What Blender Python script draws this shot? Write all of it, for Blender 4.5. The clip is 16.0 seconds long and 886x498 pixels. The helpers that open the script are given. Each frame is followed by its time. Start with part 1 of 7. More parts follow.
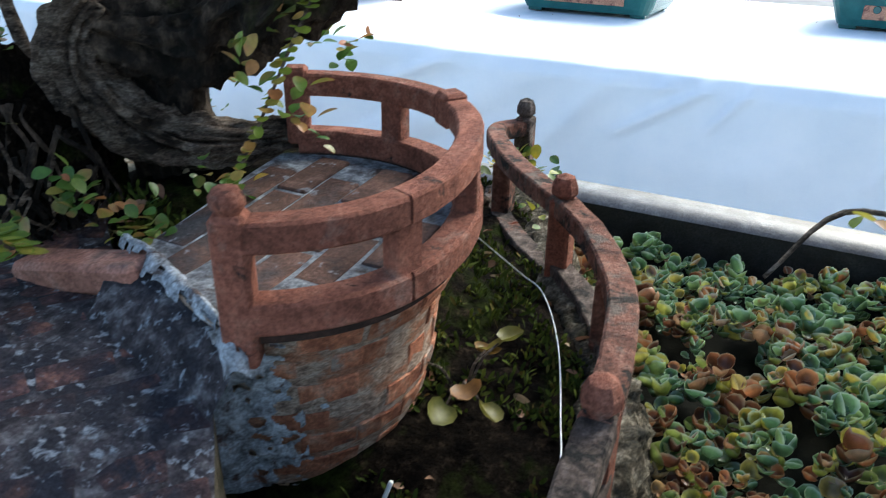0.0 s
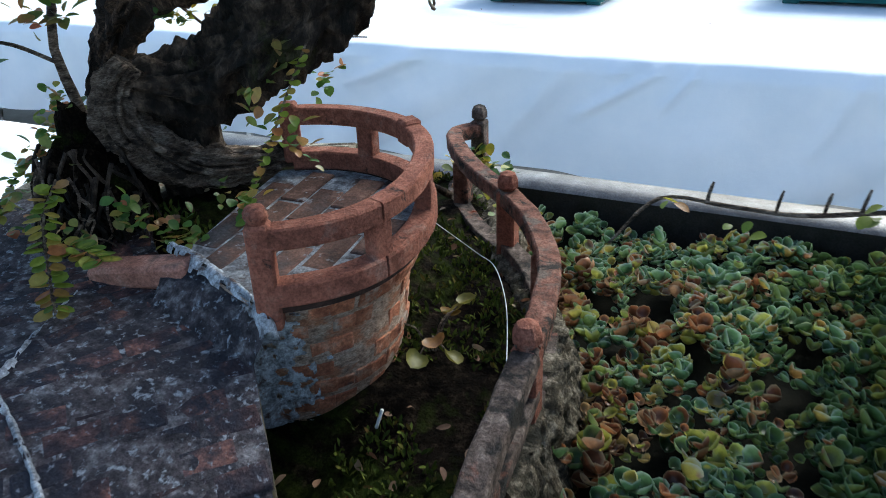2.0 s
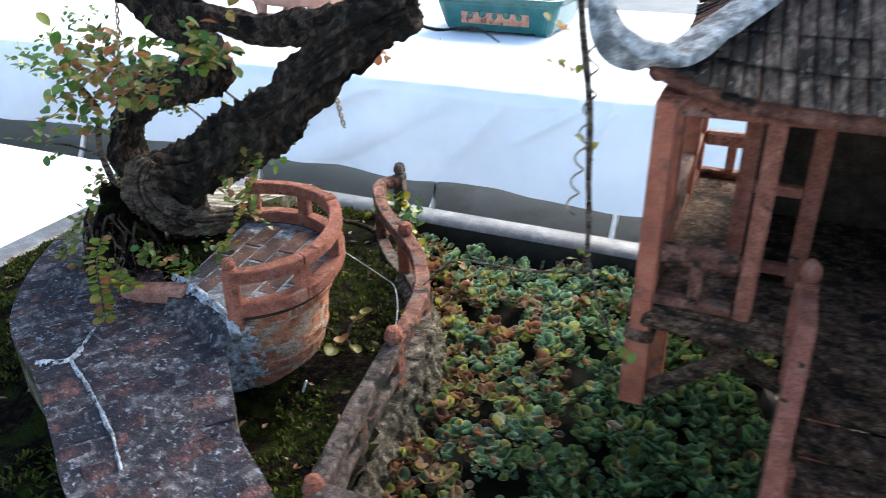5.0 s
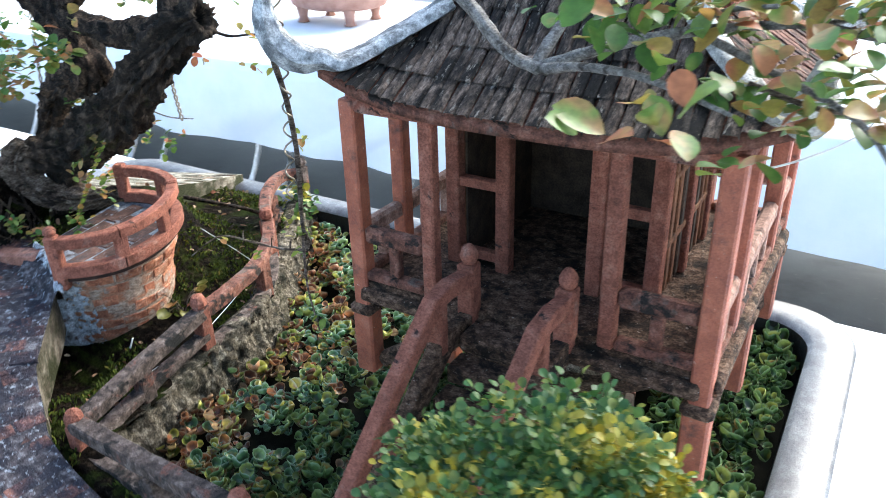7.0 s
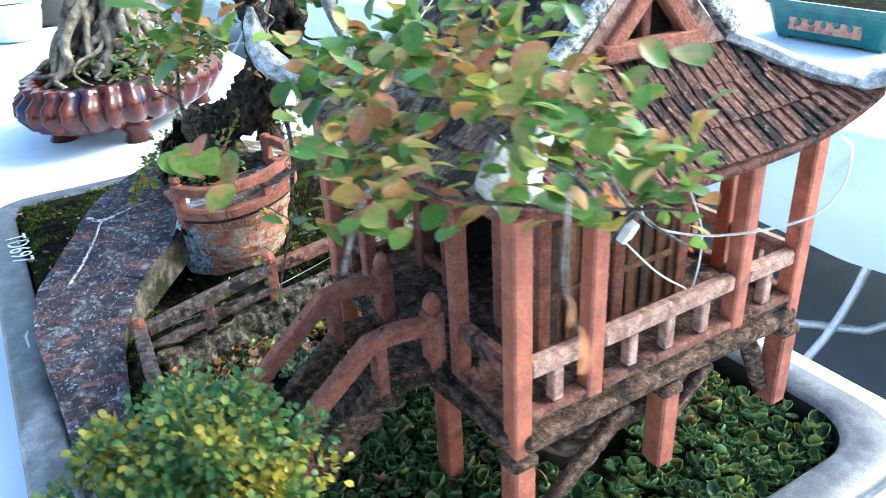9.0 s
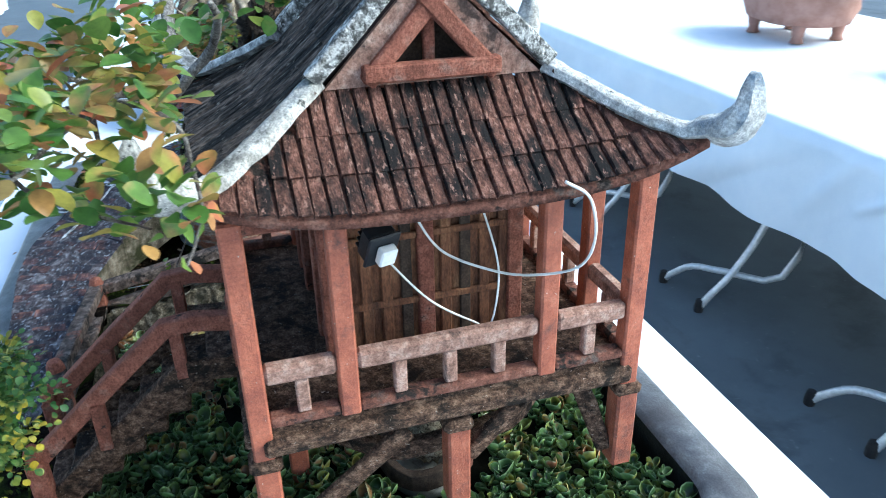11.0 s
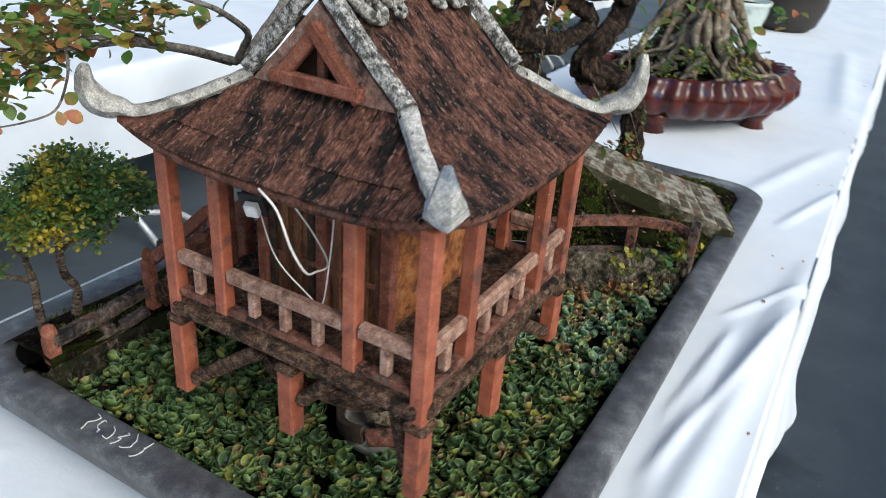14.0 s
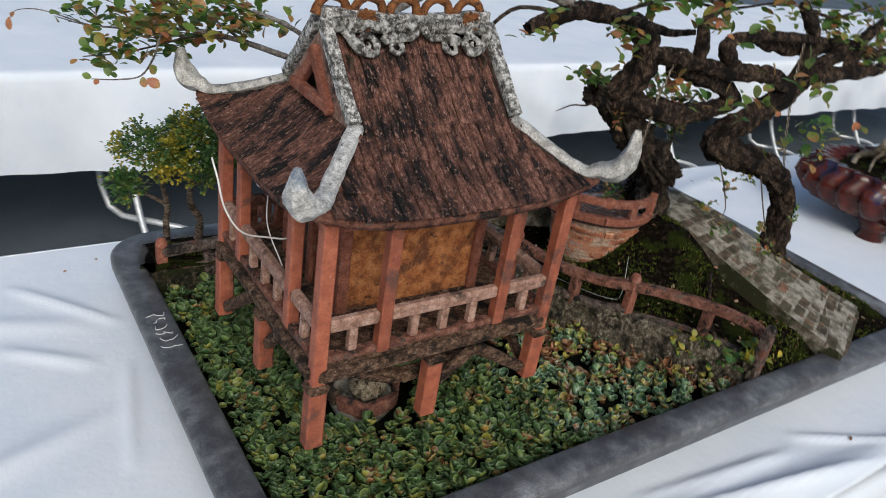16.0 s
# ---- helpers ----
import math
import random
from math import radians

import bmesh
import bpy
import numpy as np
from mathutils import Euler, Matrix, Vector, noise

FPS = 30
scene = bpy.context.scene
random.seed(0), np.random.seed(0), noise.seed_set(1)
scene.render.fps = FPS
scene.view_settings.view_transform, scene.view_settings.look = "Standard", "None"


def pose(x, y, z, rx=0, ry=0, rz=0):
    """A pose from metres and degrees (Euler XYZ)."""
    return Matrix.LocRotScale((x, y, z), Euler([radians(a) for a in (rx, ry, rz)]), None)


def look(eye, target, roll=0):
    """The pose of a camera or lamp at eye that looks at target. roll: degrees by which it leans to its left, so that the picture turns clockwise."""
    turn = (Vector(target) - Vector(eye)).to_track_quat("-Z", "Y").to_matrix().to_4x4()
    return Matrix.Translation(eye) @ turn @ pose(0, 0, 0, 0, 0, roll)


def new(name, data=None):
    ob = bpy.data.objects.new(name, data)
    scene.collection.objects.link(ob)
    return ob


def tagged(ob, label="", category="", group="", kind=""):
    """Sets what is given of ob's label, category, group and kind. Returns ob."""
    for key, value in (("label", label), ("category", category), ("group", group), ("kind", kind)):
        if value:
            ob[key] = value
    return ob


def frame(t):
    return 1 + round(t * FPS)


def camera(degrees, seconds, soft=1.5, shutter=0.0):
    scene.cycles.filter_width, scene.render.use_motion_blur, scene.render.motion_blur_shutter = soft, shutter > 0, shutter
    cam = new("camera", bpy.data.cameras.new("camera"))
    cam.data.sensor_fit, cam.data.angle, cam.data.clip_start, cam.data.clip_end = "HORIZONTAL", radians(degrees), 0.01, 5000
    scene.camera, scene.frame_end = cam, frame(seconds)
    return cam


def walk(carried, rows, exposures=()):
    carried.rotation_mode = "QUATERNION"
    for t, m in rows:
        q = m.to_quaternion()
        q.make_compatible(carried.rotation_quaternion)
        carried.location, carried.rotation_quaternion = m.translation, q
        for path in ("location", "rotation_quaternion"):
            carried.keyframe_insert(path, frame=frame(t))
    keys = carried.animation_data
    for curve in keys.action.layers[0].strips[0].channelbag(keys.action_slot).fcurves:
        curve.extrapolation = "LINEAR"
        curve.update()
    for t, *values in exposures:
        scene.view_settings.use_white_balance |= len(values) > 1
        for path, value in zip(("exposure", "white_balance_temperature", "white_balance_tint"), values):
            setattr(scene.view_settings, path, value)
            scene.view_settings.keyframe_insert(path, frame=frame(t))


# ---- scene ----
SKY, SUN = 0.14, 1.55
EXPO = [(0.0, 1.45, 6200, 2), (0.4, 1.27, 6050, 2), (1.0, 1.12, 6000, 1), (3.0, 1.14, 6000, 1), (5.5, 1.93, 6350, 6), (7.0, 2.12, 6100, 4), (8.0, 2.20, 5850, 2), (9.0, 2.10, 5550, -1), (10.0, 1.75, 5480, -3), (12.5, 0.90, 5500, -3), (14.0, 0.3, 6350, 4), (16.0, -0.08, 6450, 7)]
cam = camera(61.12, 16.0, soft=0.85, shutter=0.5)
PATH = [
    (0, -0.4614, -0.2625, 0.1404, 27.26, -25.61, 0.84),
    (0.5, -0.4486, -0.2523, 0.1483, 26.78, -24.88, 0.72),
    (1, -0.4376, -0.2766, 0.1630, 26.57, -25.26, 0.19),
    (1.5, -0.4218, -0.3191, 0.1825, 26.75, -26.04, -1.24),
    (2, -0.4014, -0.3555, 0.1941, 25.90, -26.68, -2.31),
    (2.5, -0.3913, -0.3854, 0.2024, 25.17, -26.96, -2.55),
    (3, -0.3980, -0.4150, 0.1980, 24.41, -28.38, -1.72),
    (3.2, -0.3944, -0.4335, 0.2096, 24.81, -29.01, -1.38),
    (5.3, -0.1777, -0.5497, 0.3685, 24.16, -26.85, -0.76),
    (5.5, -0.1399, -0.5578, 0.3814, 25.02, -27.51, -0.86),
    (6, -0.0647, -0.5480, 0.4066, 25.73, -27.68, -3.04),
    (6.5, -0.0043, -0.4962, 0.3868, 27.48, -27.58, -2.97),
    (7, 0.0796, -0.4667, 0.3624, 31.91, -26.55, -1.65),
    (7.5, 0.1330, -0.4445, 0.3786, 38.08, -28.26, -1.23),
    (8, 0.1904, -0.3836, 0.3913, 43.16, -28.54, -2.16),
    (8.5, 0.2786, -0.3030, 0.3991, 52.35, -27.91, -2.55),
    (9, 0.3405, -0.2480, 0.3948, 59.84, -27.04, -3.20),
    (9.5, 0.3978, -0.1900, 0.3786, 62.96, -26.18, -3.80),
    (10, 0.4242, -0.1315, 0.3762, 65.78, -25.78, -4.05),
    (10.2, 0.4425, -0.1017, 0.3891, 66.64, -25.62, -3.35),
    (12.3, 0.4639, 0.2183, 0.3971, 93.74, -26.36, 0.45),
    (12.5, 0.4800, 0.2644, 0.4085, 97.46, -25.70, 0.90),
    (13, 0.5108, 0.3837, 0.4214, 107.25, -25.55, 1.09),
    (13.5, 0.4932, 0.4774, 0.4235, 113.17, -26.24, 2.02),
    (14, 0.4522, 0.5494, 0.4522, 118.70, -27.34, 4.60),
    (14.5, 0.4112, 0.6238, 0.4816, 124.54, -27.64, 7.24),
    (15, 0.3795, 0.6687, 0.4946, 130.16, -28.39, 5.89),
    (15.2, 0.3618, 0.6911, 0.5040, 133.26, -28.82, 7.02),
    (15.5, 0.3398, 0.7647, 0.5027, 137.41, -28.56, 7.47),
    (16, 0.2908, 0.8570, 0.5216, 143.20, -27.68, 9.52),
]
walk(cam, [(t, pose(x, y, z, 90 + pitch, 0, yaw) @ pose(0, 0, 0, 0, 0, roll)) for t, x, y, z, yaw, pitch, roll in PATH],
     exposures=EXPO)

# ---- sky and sun: open shade under a pale sky, soft light from the north ----
world = bpy.data.worlds.new("sky")
scene.world = world
world.use_nodes = True
wn = world.node_tree.nodes
sky = wn.new("ShaderNodeTexSky")
sky.sky_type, sky.sun_disc = "NISHITA", False
sky.sun_elevation, sky.sun_rotation = radians(38), radians(20)
sky.air_density, sky.dust_density, sky.ozone_density = 1.0, 3.0, 1.0
world.node_tree.links.new(sky.outputs[0], wn["Background"].inputs[0])
wn["Background"].inputs[1].default_value = SKY
sun_data = bpy.data.lights.new("sun", "SUN")
sun_data.energy, sun_data.angle, sun_data.color = SUN, radians(30), (1.0, 0.97, 0.93)
sun = new("sun", sun_data)
sun.matrix_world = look((0.62, 1.71, 1.45), (0, 0, 0))


# ---- materials ----
def ramp(nt, fac, stops):
    r = nt.nodes.new("ShaderNodeValToRGB")
    while len(r.color_ramp.elements) < len(stops):
        r.color_ramp.elements.new(0.5)
    for e, (p, c) in zip(r.color_ramp.elements, stops):
        e.position, e.color = p, (*c, 1)
    nt.links.new(fac, r.inputs[0])
    return r.outputs[0]


def noise_tex(nt, vec, scale, detail=6, rough=0.6, dist=0.0):
    n = nt.nodes.new("ShaderNodeTexNoise")
    n.inputs["Scale"].default_value, n.inputs["Detail"].default_value = scale, detail
    n.inputs["Roughness"].default_value, n.inputs["Distortion"].default_value = rough, dist
    nt.links.new(vec, n.inputs["Vector"])
    return n.outputs["Fac"]


def blend(nt, fac, a, b, kind="MIX"):
    m = nt.nodes.new("ShaderNodeMix")
    m.data_type, m.blend_type = "RGBA", kind
    for sock, v in ((m.inputs[0], fac), (m.inputs[6], a), (m.inputs[7], b)):
        if hasattr(v, "links"):
            nt.links.new(v, sock)
        elif isinstance(v, tuple):
            sock.default_value = (*v, 1)
        else:
            sock.default_value = v
    return m.outputs[2]


def surface(name, stops, scale=60, patch=None, patch_scale=14, patch_range=(0.5, 0.65), rough=(0.7, 0.95), bump=0.4, bump_scale=220,
            stretch=(1, 1, 1), metal=0.0, vary=0.0, coat=0.0, second=None, second_scale=30, second_range=(0.55, 0.7), spec=0.2, bump_size=0.002, grain=0.32):
    """A surface of grain (stops over fine noise), patches of wear or stain, and fine relief; world-sized."""
    m = bpy.data.materials.new(name)
    m.use_nodes = True
    nt = m.node_tree
    bs = nt.nodes["Principled BSDF"]
    geo = nt.nodes.new("ShaderNodeNewGeometry")
    mp = nt.nodes.new("ShaderNodeMapping")
    mp.inputs["Scale"].default_value = stretch
    nt.links.new(geo.outputs["Position"], mp.inputs[0])
    pos = mp.outputs[0]
    col = ramp(nt, noise_tex(nt, pos, scale), stops)
    if vary:
        info = nt.nodes.new("ShaderNodeObjectInfo")
        mul = nt.nodes.new("ShaderNodeMapRange")
        mul.inputs["To Min"].default_value, mul.inputs["To Max"].default_value = 1 - vary, 1 + vary
        nt.links.new(info.outputs["Random"], mul.inputs[0])
        hsv = nt.nodes.new("ShaderNodeHueSaturation")
        nt.links.new(mul.outputs[0], hsv.inputs["Value"])
        nt.links.new(col, hsv.inputs["Color"])
        col = hsv.outputs[0]
    for colour, size, span in ((patch, patch_scale, patch_range), (second, second_scale, second_range)):
        if colour:
            f = ramp(nt, noise_tex(nt, pos, size, 8, 0.65, 0.3), [(span[0], (0, 0, 0)), (span[1], (1, 1, 1))])
            col = blend(nt, f, col, colour)
    if grain:
        lo, hi = 1 - grain, 1 + grain
        col = blend(nt, 1.0, col, ramp(nt, noise_tex(nt, pos, max(520, scale * 4), 3, 0.75), [(0.36, (lo, lo, lo)), (0.64, (hi, hi, hi))]), "MULTIPLY")
        col = blend(nt, ramp(nt, noise_tex(nt, pos, 340, 4, 0.8), [(0.63, (0, 0, 0)), (0.68, (grain, grain, grain))]), col, (0.012, 0.010, 0.009))
    nt.links.new(col, bs.inputs["Base Color"])
    rr = nt.nodes.new("ShaderNodeMapRange")
    rr.inputs["To Min"].default_value, rr.inputs["To Max"].default_value = rough
    nt.links.new(noise_tex(nt, pos, scale * 0.7), rr.inputs[0])
    nt.links.new(rr.outputs[0], bs.inputs["Roughness"])
    bs.inputs["Metallic"].default_value, bs.inputs["Specular IOR Level"].default_value, bs.inputs["Coat Weight"].default_value = metal, spec, coat
    if bump:
        b = nt.nodes.new("ShaderNodeBump")
        b.inputs["Strength"].default_value, b.inputs["Distance"].default_value = bump, bump_size
        height = noise_tex(nt, pos, bump_scale, 8, 0.7)
        if grain:
            fine = nt.nodes.new("ShaderNodeMath")
            fine.operation = "MULTIPLY_ADD"
            fine.inputs[1].default_value = 0.45
            nt.links.new(noise_tex(nt, pos, bump_scale * 3.3, 6, 0.75), fine.inputs[0])
            nt.links.new(height, fine.inputs[2])
            height = fine.outputs[0]
        nt.links.new(height, b.inputs["Height"])
        nt.links.new(b.outputs[0], bs.inputs["Normal"])
    return m


def leafy(name, stops, rough=0.45, cluster=None, cluster_scale=9, cluster_range=(0.5, 0.62), thin=0.3, spec=0.4, edge=None):
    """Leaves: each leaf takes its own tint; patches of turning leaves; some light passes through; edge: a pale rim,
    with shade painted into the leaf centre.
    """
    m = bpy.data.materials.new(name)
    m.use_nodes = True
    nt = m.node_tree
    bs, out = nt.nodes["Principled BSDF"], nt.nodes["Material Output"]
    geo = nt.nodes.new("ShaderNodeNewGeometry")
    col = ramp(nt, geo.outputs["Random Per Island"], stops)
    if cluster:
        f = ramp(nt, noise_tex(nt, geo.outputs["Position"], cluster_scale, 3), [(cluster_range[0], (0, 0, 0)), (cluster_range[1], (1, 1, 1))])
        col = blend(nt, f, col, ramp(nt, geo.outputs["Random Per Island"], cluster))
    vein = ramp(nt, noise_tex(nt, geo.outputs["Position"], 260, 4), [(0.3, (0.72, 0.72, 0.72)), (0.7, (1.15, 1.15, 1.1))])
    col = blend(nt, 1.0, col, vein, "MULTIPLY")
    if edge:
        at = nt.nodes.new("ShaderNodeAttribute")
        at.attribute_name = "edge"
        # self-shading of the cup painted in: dark centre, lighter towards the outside
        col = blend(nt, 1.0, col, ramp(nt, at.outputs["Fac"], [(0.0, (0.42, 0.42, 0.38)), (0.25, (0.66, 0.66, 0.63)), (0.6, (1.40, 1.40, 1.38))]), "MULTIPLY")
        # the leaf's own thin pale rim
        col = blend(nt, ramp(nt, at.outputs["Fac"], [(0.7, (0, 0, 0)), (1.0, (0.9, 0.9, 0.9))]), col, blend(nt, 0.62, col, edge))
    nt.links.new(col, bs.inputs["Base Color"])
    bs.inputs["Roughness"].default_value, bs.inputs["Specular IOR Level"].default_value = rough, spec
    tr = nt.nodes.new("ShaderNodeBsdfTranslucent")
    nt.links.new(col, tr.inputs[0])
    mix = nt.nodes.new("ShaderNodeMixShader")
    mix.inputs[0].default_value = thin
    nt.links.new(bs.outputs[0], mix.inputs[1])
    nt.links.new(tr.outputs[0], mix.inputs[2])
    nt.links.new(mix.outputs[0], out.inputs[0])
    return m


def plain(name, colour, rough=0.6, metal=0.0, bump=0.15):
    c = colour
    return surface(name, [(0.35, tuple(v * 0.85 for v in c)), (0.65, tuple(min(1, v * 1.1) for v in c))], scale=90, rough=(rough * 0.85, min(1, rough * 1.1)), metal=metal, bump=bump, grain=0.0)


RUST = surface("rusty_clay", [(0.3, (0.10, 0.035, 0.014)), (0.6, (0.25, 0.10, 0.035)), (0.8, (0.36, 0.17, 0.07))], 120, (0.05, 0.03, 0.02), 140, (0.52, 0.62), bump=1.0)
TERRA = surface("terracotta_paint", [(0.3, (0.19, 0.070, 0.046)), (0.55, (0.33, 0.122, 0.080)), (0.75, (0.43, 0.20, 0.14))], 85, (0.36, 0.22, 0.175), 38, (0.58, 0.72), vary=0.14, second=(0.045, 0.028, 0.024), second_scale=75, second_range=(0.625, 0.69), bump=1.0, bump_scale=260, bump_size=0.004)
TERRA_OLD = surface("weathered_rail", [(0.3, (0.15, 0.082, 0.058)), (0.5, (0.31, 0.180, 0.135)), (0.72, (0.46, 0.33, 0.265))], 100, (0.07, 0.047, 0.038), 34, (0.57, 0.66), vary=0.1)
POST_RED = surface("red_post_paint", [(0.3, (0.22, 0.060, 0.034)), (0.55, (0.355, 0.104, 0.054)), (0.8, (0.44, 0.165, 0.10))], 60, (0.12, 0.050, 0.036), 24, (0.55, 0.65), rough=(0.4, 0.65), vary=0.16, second=(0.55, 0.46, 0.38), second_scale=300, second_range=(0.66, 0.70), bump=0.7, grain=0.18, spec=0.45)
DECK = surface("deck_mortar", [(0.34, (0.040, 0.022, 0.014)), (0.50, (0.130, 0.075, 0.048)), (0.66, (0.29, 0.185, 0.125))], 150, (0.022, 0.016, 0.012), 46, (0.50, 0.61), bump=1.0, bump_size=0.006, second=(0.46, 0.38, 0.31), second_scale=260, second_range=(0.635, 0.68), stretch=(1, 1, 1.5))
SIDE_PANEL = surface("brown_boards", [(0.36, (0.085, 0.038, 0.022)), (0.52, (0.185, 0.082, 0.042)), (0.68, (0.29, 0.15, 0.075))], 55, (0.04, 0.024, 0.017), 26, (0.52, 0.68), bump=0.6, stretch=(1, 1, 0.35))
PANEL = surface("stained_panel", [(0.36, (0.18, 0.060, 0.022)), (0.52, (0.36, 0.138, 0.050)), (0.68, (0.46, 0.21, 0.090))], 70, (0.12, 0.050, 0.026), 26, (0.52, 0.62), bump=0.7, second=(0.06, 0.030, 0.018), second_scale=60, second_range=(0.60, 0.66))
# dark wood, also the colour of the shade sheets in the room and vents
DARKWOOD_AND_SHADE = surface("dark_plank_and_shade", [(0.3, (0.03, 0.021, 0.016)), (0.7, (0.085, 0.058, 0.04))], 80, bump=0.5)
TILE_ARGS = dict(patch=(0.014, 0.012, 0.012), patch_scale=44, patch_range=(0.452, 0.59), bump=1.0, bump_scale=320, vary=0.2, second=(0.34, 0.195, 0.15), second_scale=330, second_range=(0.565, 0.645), bump_size=0.004)
TILE_STOPS = [(0.3, (0.044, 0.025, 0.020)), (0.5, (0.150, 0.068, 0.049)), (0.70, (0.33, 0.165, 0.122))]
TILE = surface("roof_tile_across", TILE_STOPS, 230, stretch=(0.45, 1.0, 0.45), **TILE_ARGS)
GRIME = surface("roof_grime", [(0.3, (0.018, 0.012, 0.010)), (0.7, (0.065, 0.036, 0.028))], 90, bump=0.6)
TILE_ALONG = surface("roof_tile_along", TILE_STOPS, 230, stretch=(1.0, 0.45, 0.45), **TILE_ARGS)
TILE_SOOT = surface("sooty_roof_tile", [(0.3, (0.050, 0.039, 0.032)), (0.5, (0.145, 0.108, 0.086)), (0.70, (0.33, 0.25, 0.20))], 150, stretch=(1.0, 0.35, 0.35), patch=(0.018, 0.016, 0.015), patch_scale=40, patch_range=(0.46, 0.56), bump=1.0, bump_scale=240, second=(0.30, 0.265, 0.225), second_scale=230, second_range=(0.59, 0.65), bump_size=0.008, grain=0.4)
RIDGE = surface("lime_mortar", [(0.42, (0.11, 0.108, 0.10)), (0.50, (0.34, 0.335, 0.315)), (0.58, (0.64, 0.63, 0.60))], 150, (0.06, 0.058, 0.053), 80, (0.50, 0.64), bump=1.0, bump_scale=260, bump_size=0.003, second=(0.76, 0.75, 0.72), second_scale=230, second_range=(0.55, 0.66))
SCROLL = surface("stained_scroll_mortar", [(0.42, (0.085, 0.08, 0.072)), (0.50, (0.30, 0.295, 0.27)), (0.58, (0.60, 0.59, 0.56))], 120, (0.05, 0.045, 0.04), 80, (0.50, 0.64), bump=1.0, bump_scale=300, bump_size=0.004, second=(0.74, 0.73, 0.70), second_scale=250, second_range=(0.55, 0.66))
RIDGE_BLUE = surface("lime_mortar_blue", [(0.40, (0.16, 0.165, 0.17)), (0.50, (0.34, 0.35, 0.355)), (0.60, (0.60, 0.61, 0.61))], 70, (0.09, 0.09, 0.088), 30, (0.54, 0.66), bump=1.0, bump_scale=220, bump_size=0.003, second=(0.70, 0.71, 0.71), second_scale=120, second_range=(0.58, 0.70))
RIDGE_NE = surface("lime_mortar_blue_stained", [(0.38, (0.40, 0.395, 0.38)), (0.50, (0.60, 0.595, 0.57)), (0.60, (0.76, 0.75, 0.72))], 110, (0.26, 0.31, 0.37), 26, (0.54, 0.66), bump=1.0, bump_scale=260, bump_size=0.003, second=(0.08, 0.08, 0.08), second_scale=130, second_range=(0.63, 0.69))
RIDGE_MIX = surface("lime_mortar_stained", [(0.38, (0.34, 0.33, 0.305)), (0.50, (0.52, 0.51, 0.475)), (0.62, (0.66, 0.65, 0.61))], 75, (0.15, 0.147, 0.138), 36, (0.56, 0.70), bump=1.0, bump_scale=240, bump_size=0.003, second=(0.10, 0.10, 0.094), second_scale=150, second_range=(0.62, 0.68))
DRUM = surface("drum_mortar", [(0.36, (0.29, 0.19, 0.14)), (0.52, (0.55, 0.40, 0.30)), (0.68, (0.68, 0.57, 0.47))], 130, (0.50, 0.23, 0.135), 22, (0.50, 0.56), bump=1.0, bump_size=0.006, stretch=(1, 1, 2.0), second=(0.10, 0.085, 0.078), second_scale=44, second_range=(0.64, 0.72))
BRICK = surface("old_brick", [(0.36, (0.036, 0.026, 0.033)), (0.5, (0.105, 0.060, 0.062)), (0.62, (0.30, 0.140, 0.105))], 60, (0.036, 0.038, 0.054), 18, (0.45, 0.57), bump=1.0, vary=0.35, second=(0.30, 0.33, 0.385), second_scale=240, second_range=(0.59, 0.69), bump_size=0.008, bump_scale=150)
KERB = surface("kerb_terracotta", [(0.34, (0.27, 0.12, 0.085)), (0.52, (0.40, 0.185, 0.135)), (0.70, (0.48, 0.27, 0.21))], 60, (0.20, 0.12, 0.10), 30, (0.55, 0.66), bump=0.8)
BRICK_RED = surface("red_brick", [(0.38, (0.28, 0.10, 0.058)), (0.52, (0.49, 0.195, 0.108)), (0.66, (0.58, 0.32, 0.215))], 90, (0.40, 0.32, 0.265), 40, (0.57, 0.65), bump=1.0, vary=0.22, second=(0.085, 0.058, 0.05), second_scale=60, second_range=(0.63, 0.70), bump_size=0.004)
MORTAR = surface("mortar", [(0.36, (0.036, 0.032, 0.038)), (0.52, (0.105, 0.090, 0.098)), (0.66, (0.28, 0.27, 0.285))], 105, (0.036, 0.036, 0.048), 30, (0.46, 0.58), bump=1.0, bump_size=0.007, bump_scale=170, second=(0.40, 0.435, 0.49), second_scale=190, second_range=(0.56, 0.65))
MORTAR_GREY = surface("grey_floor_mortar", [(0.36, (0.13, 0.13, 0.14)), (0.5, (0.29, 0.31, 0.34)), (0.66, (0.52, 0.56, 0.60))], 120, (0.10, 0.07, 0.06), 50, (0.55, 0.64), bump=1.0, bump_size=0.005)
SEAM = surface("salt_mortar", [(0.34, (0.19, 0.195, 0.21)), (0.48, (0.44, 0.47, 0.52)), (0.62, (0.70, 0.75, 0.81))], 150, (0.13, 0.085, 0.075), 60, (0.57, 0.66), bump=1.0, bump_size=0.005, second=(0.32, 0.16, 0.11), second_scale=40, second_range=(0.62, 0.69), grain=0.22)
STONE_MOSSY = surface("mossy_black_stone", [(0.34, (0.008, 0.008, 0.005)), (0.5, (0.030, 0.026, 0.016)), (0.68, (0.13, 0.105, 0.070))], 130, (0.020, 0.028, 0.007), 34, (0.46, 0.60), bump=1.0, bump_scale=180, bump_size=0.010)
RAIL_RED = surface("dull_red_rail", [(0.34, (0.085, 0.038, 0.028)), (0.52, (0.21, 0.088, 0.060)), (0.70, (0.32, 0.165, 0.12))], 95, (0.15, 0.115, 0.095), 36, (0.57, 0.66), bump=1.0, second=(0.026, 0.021, 0.018), second_scale=40, second_range=(0.545, 0.615), bump_size=0.004)
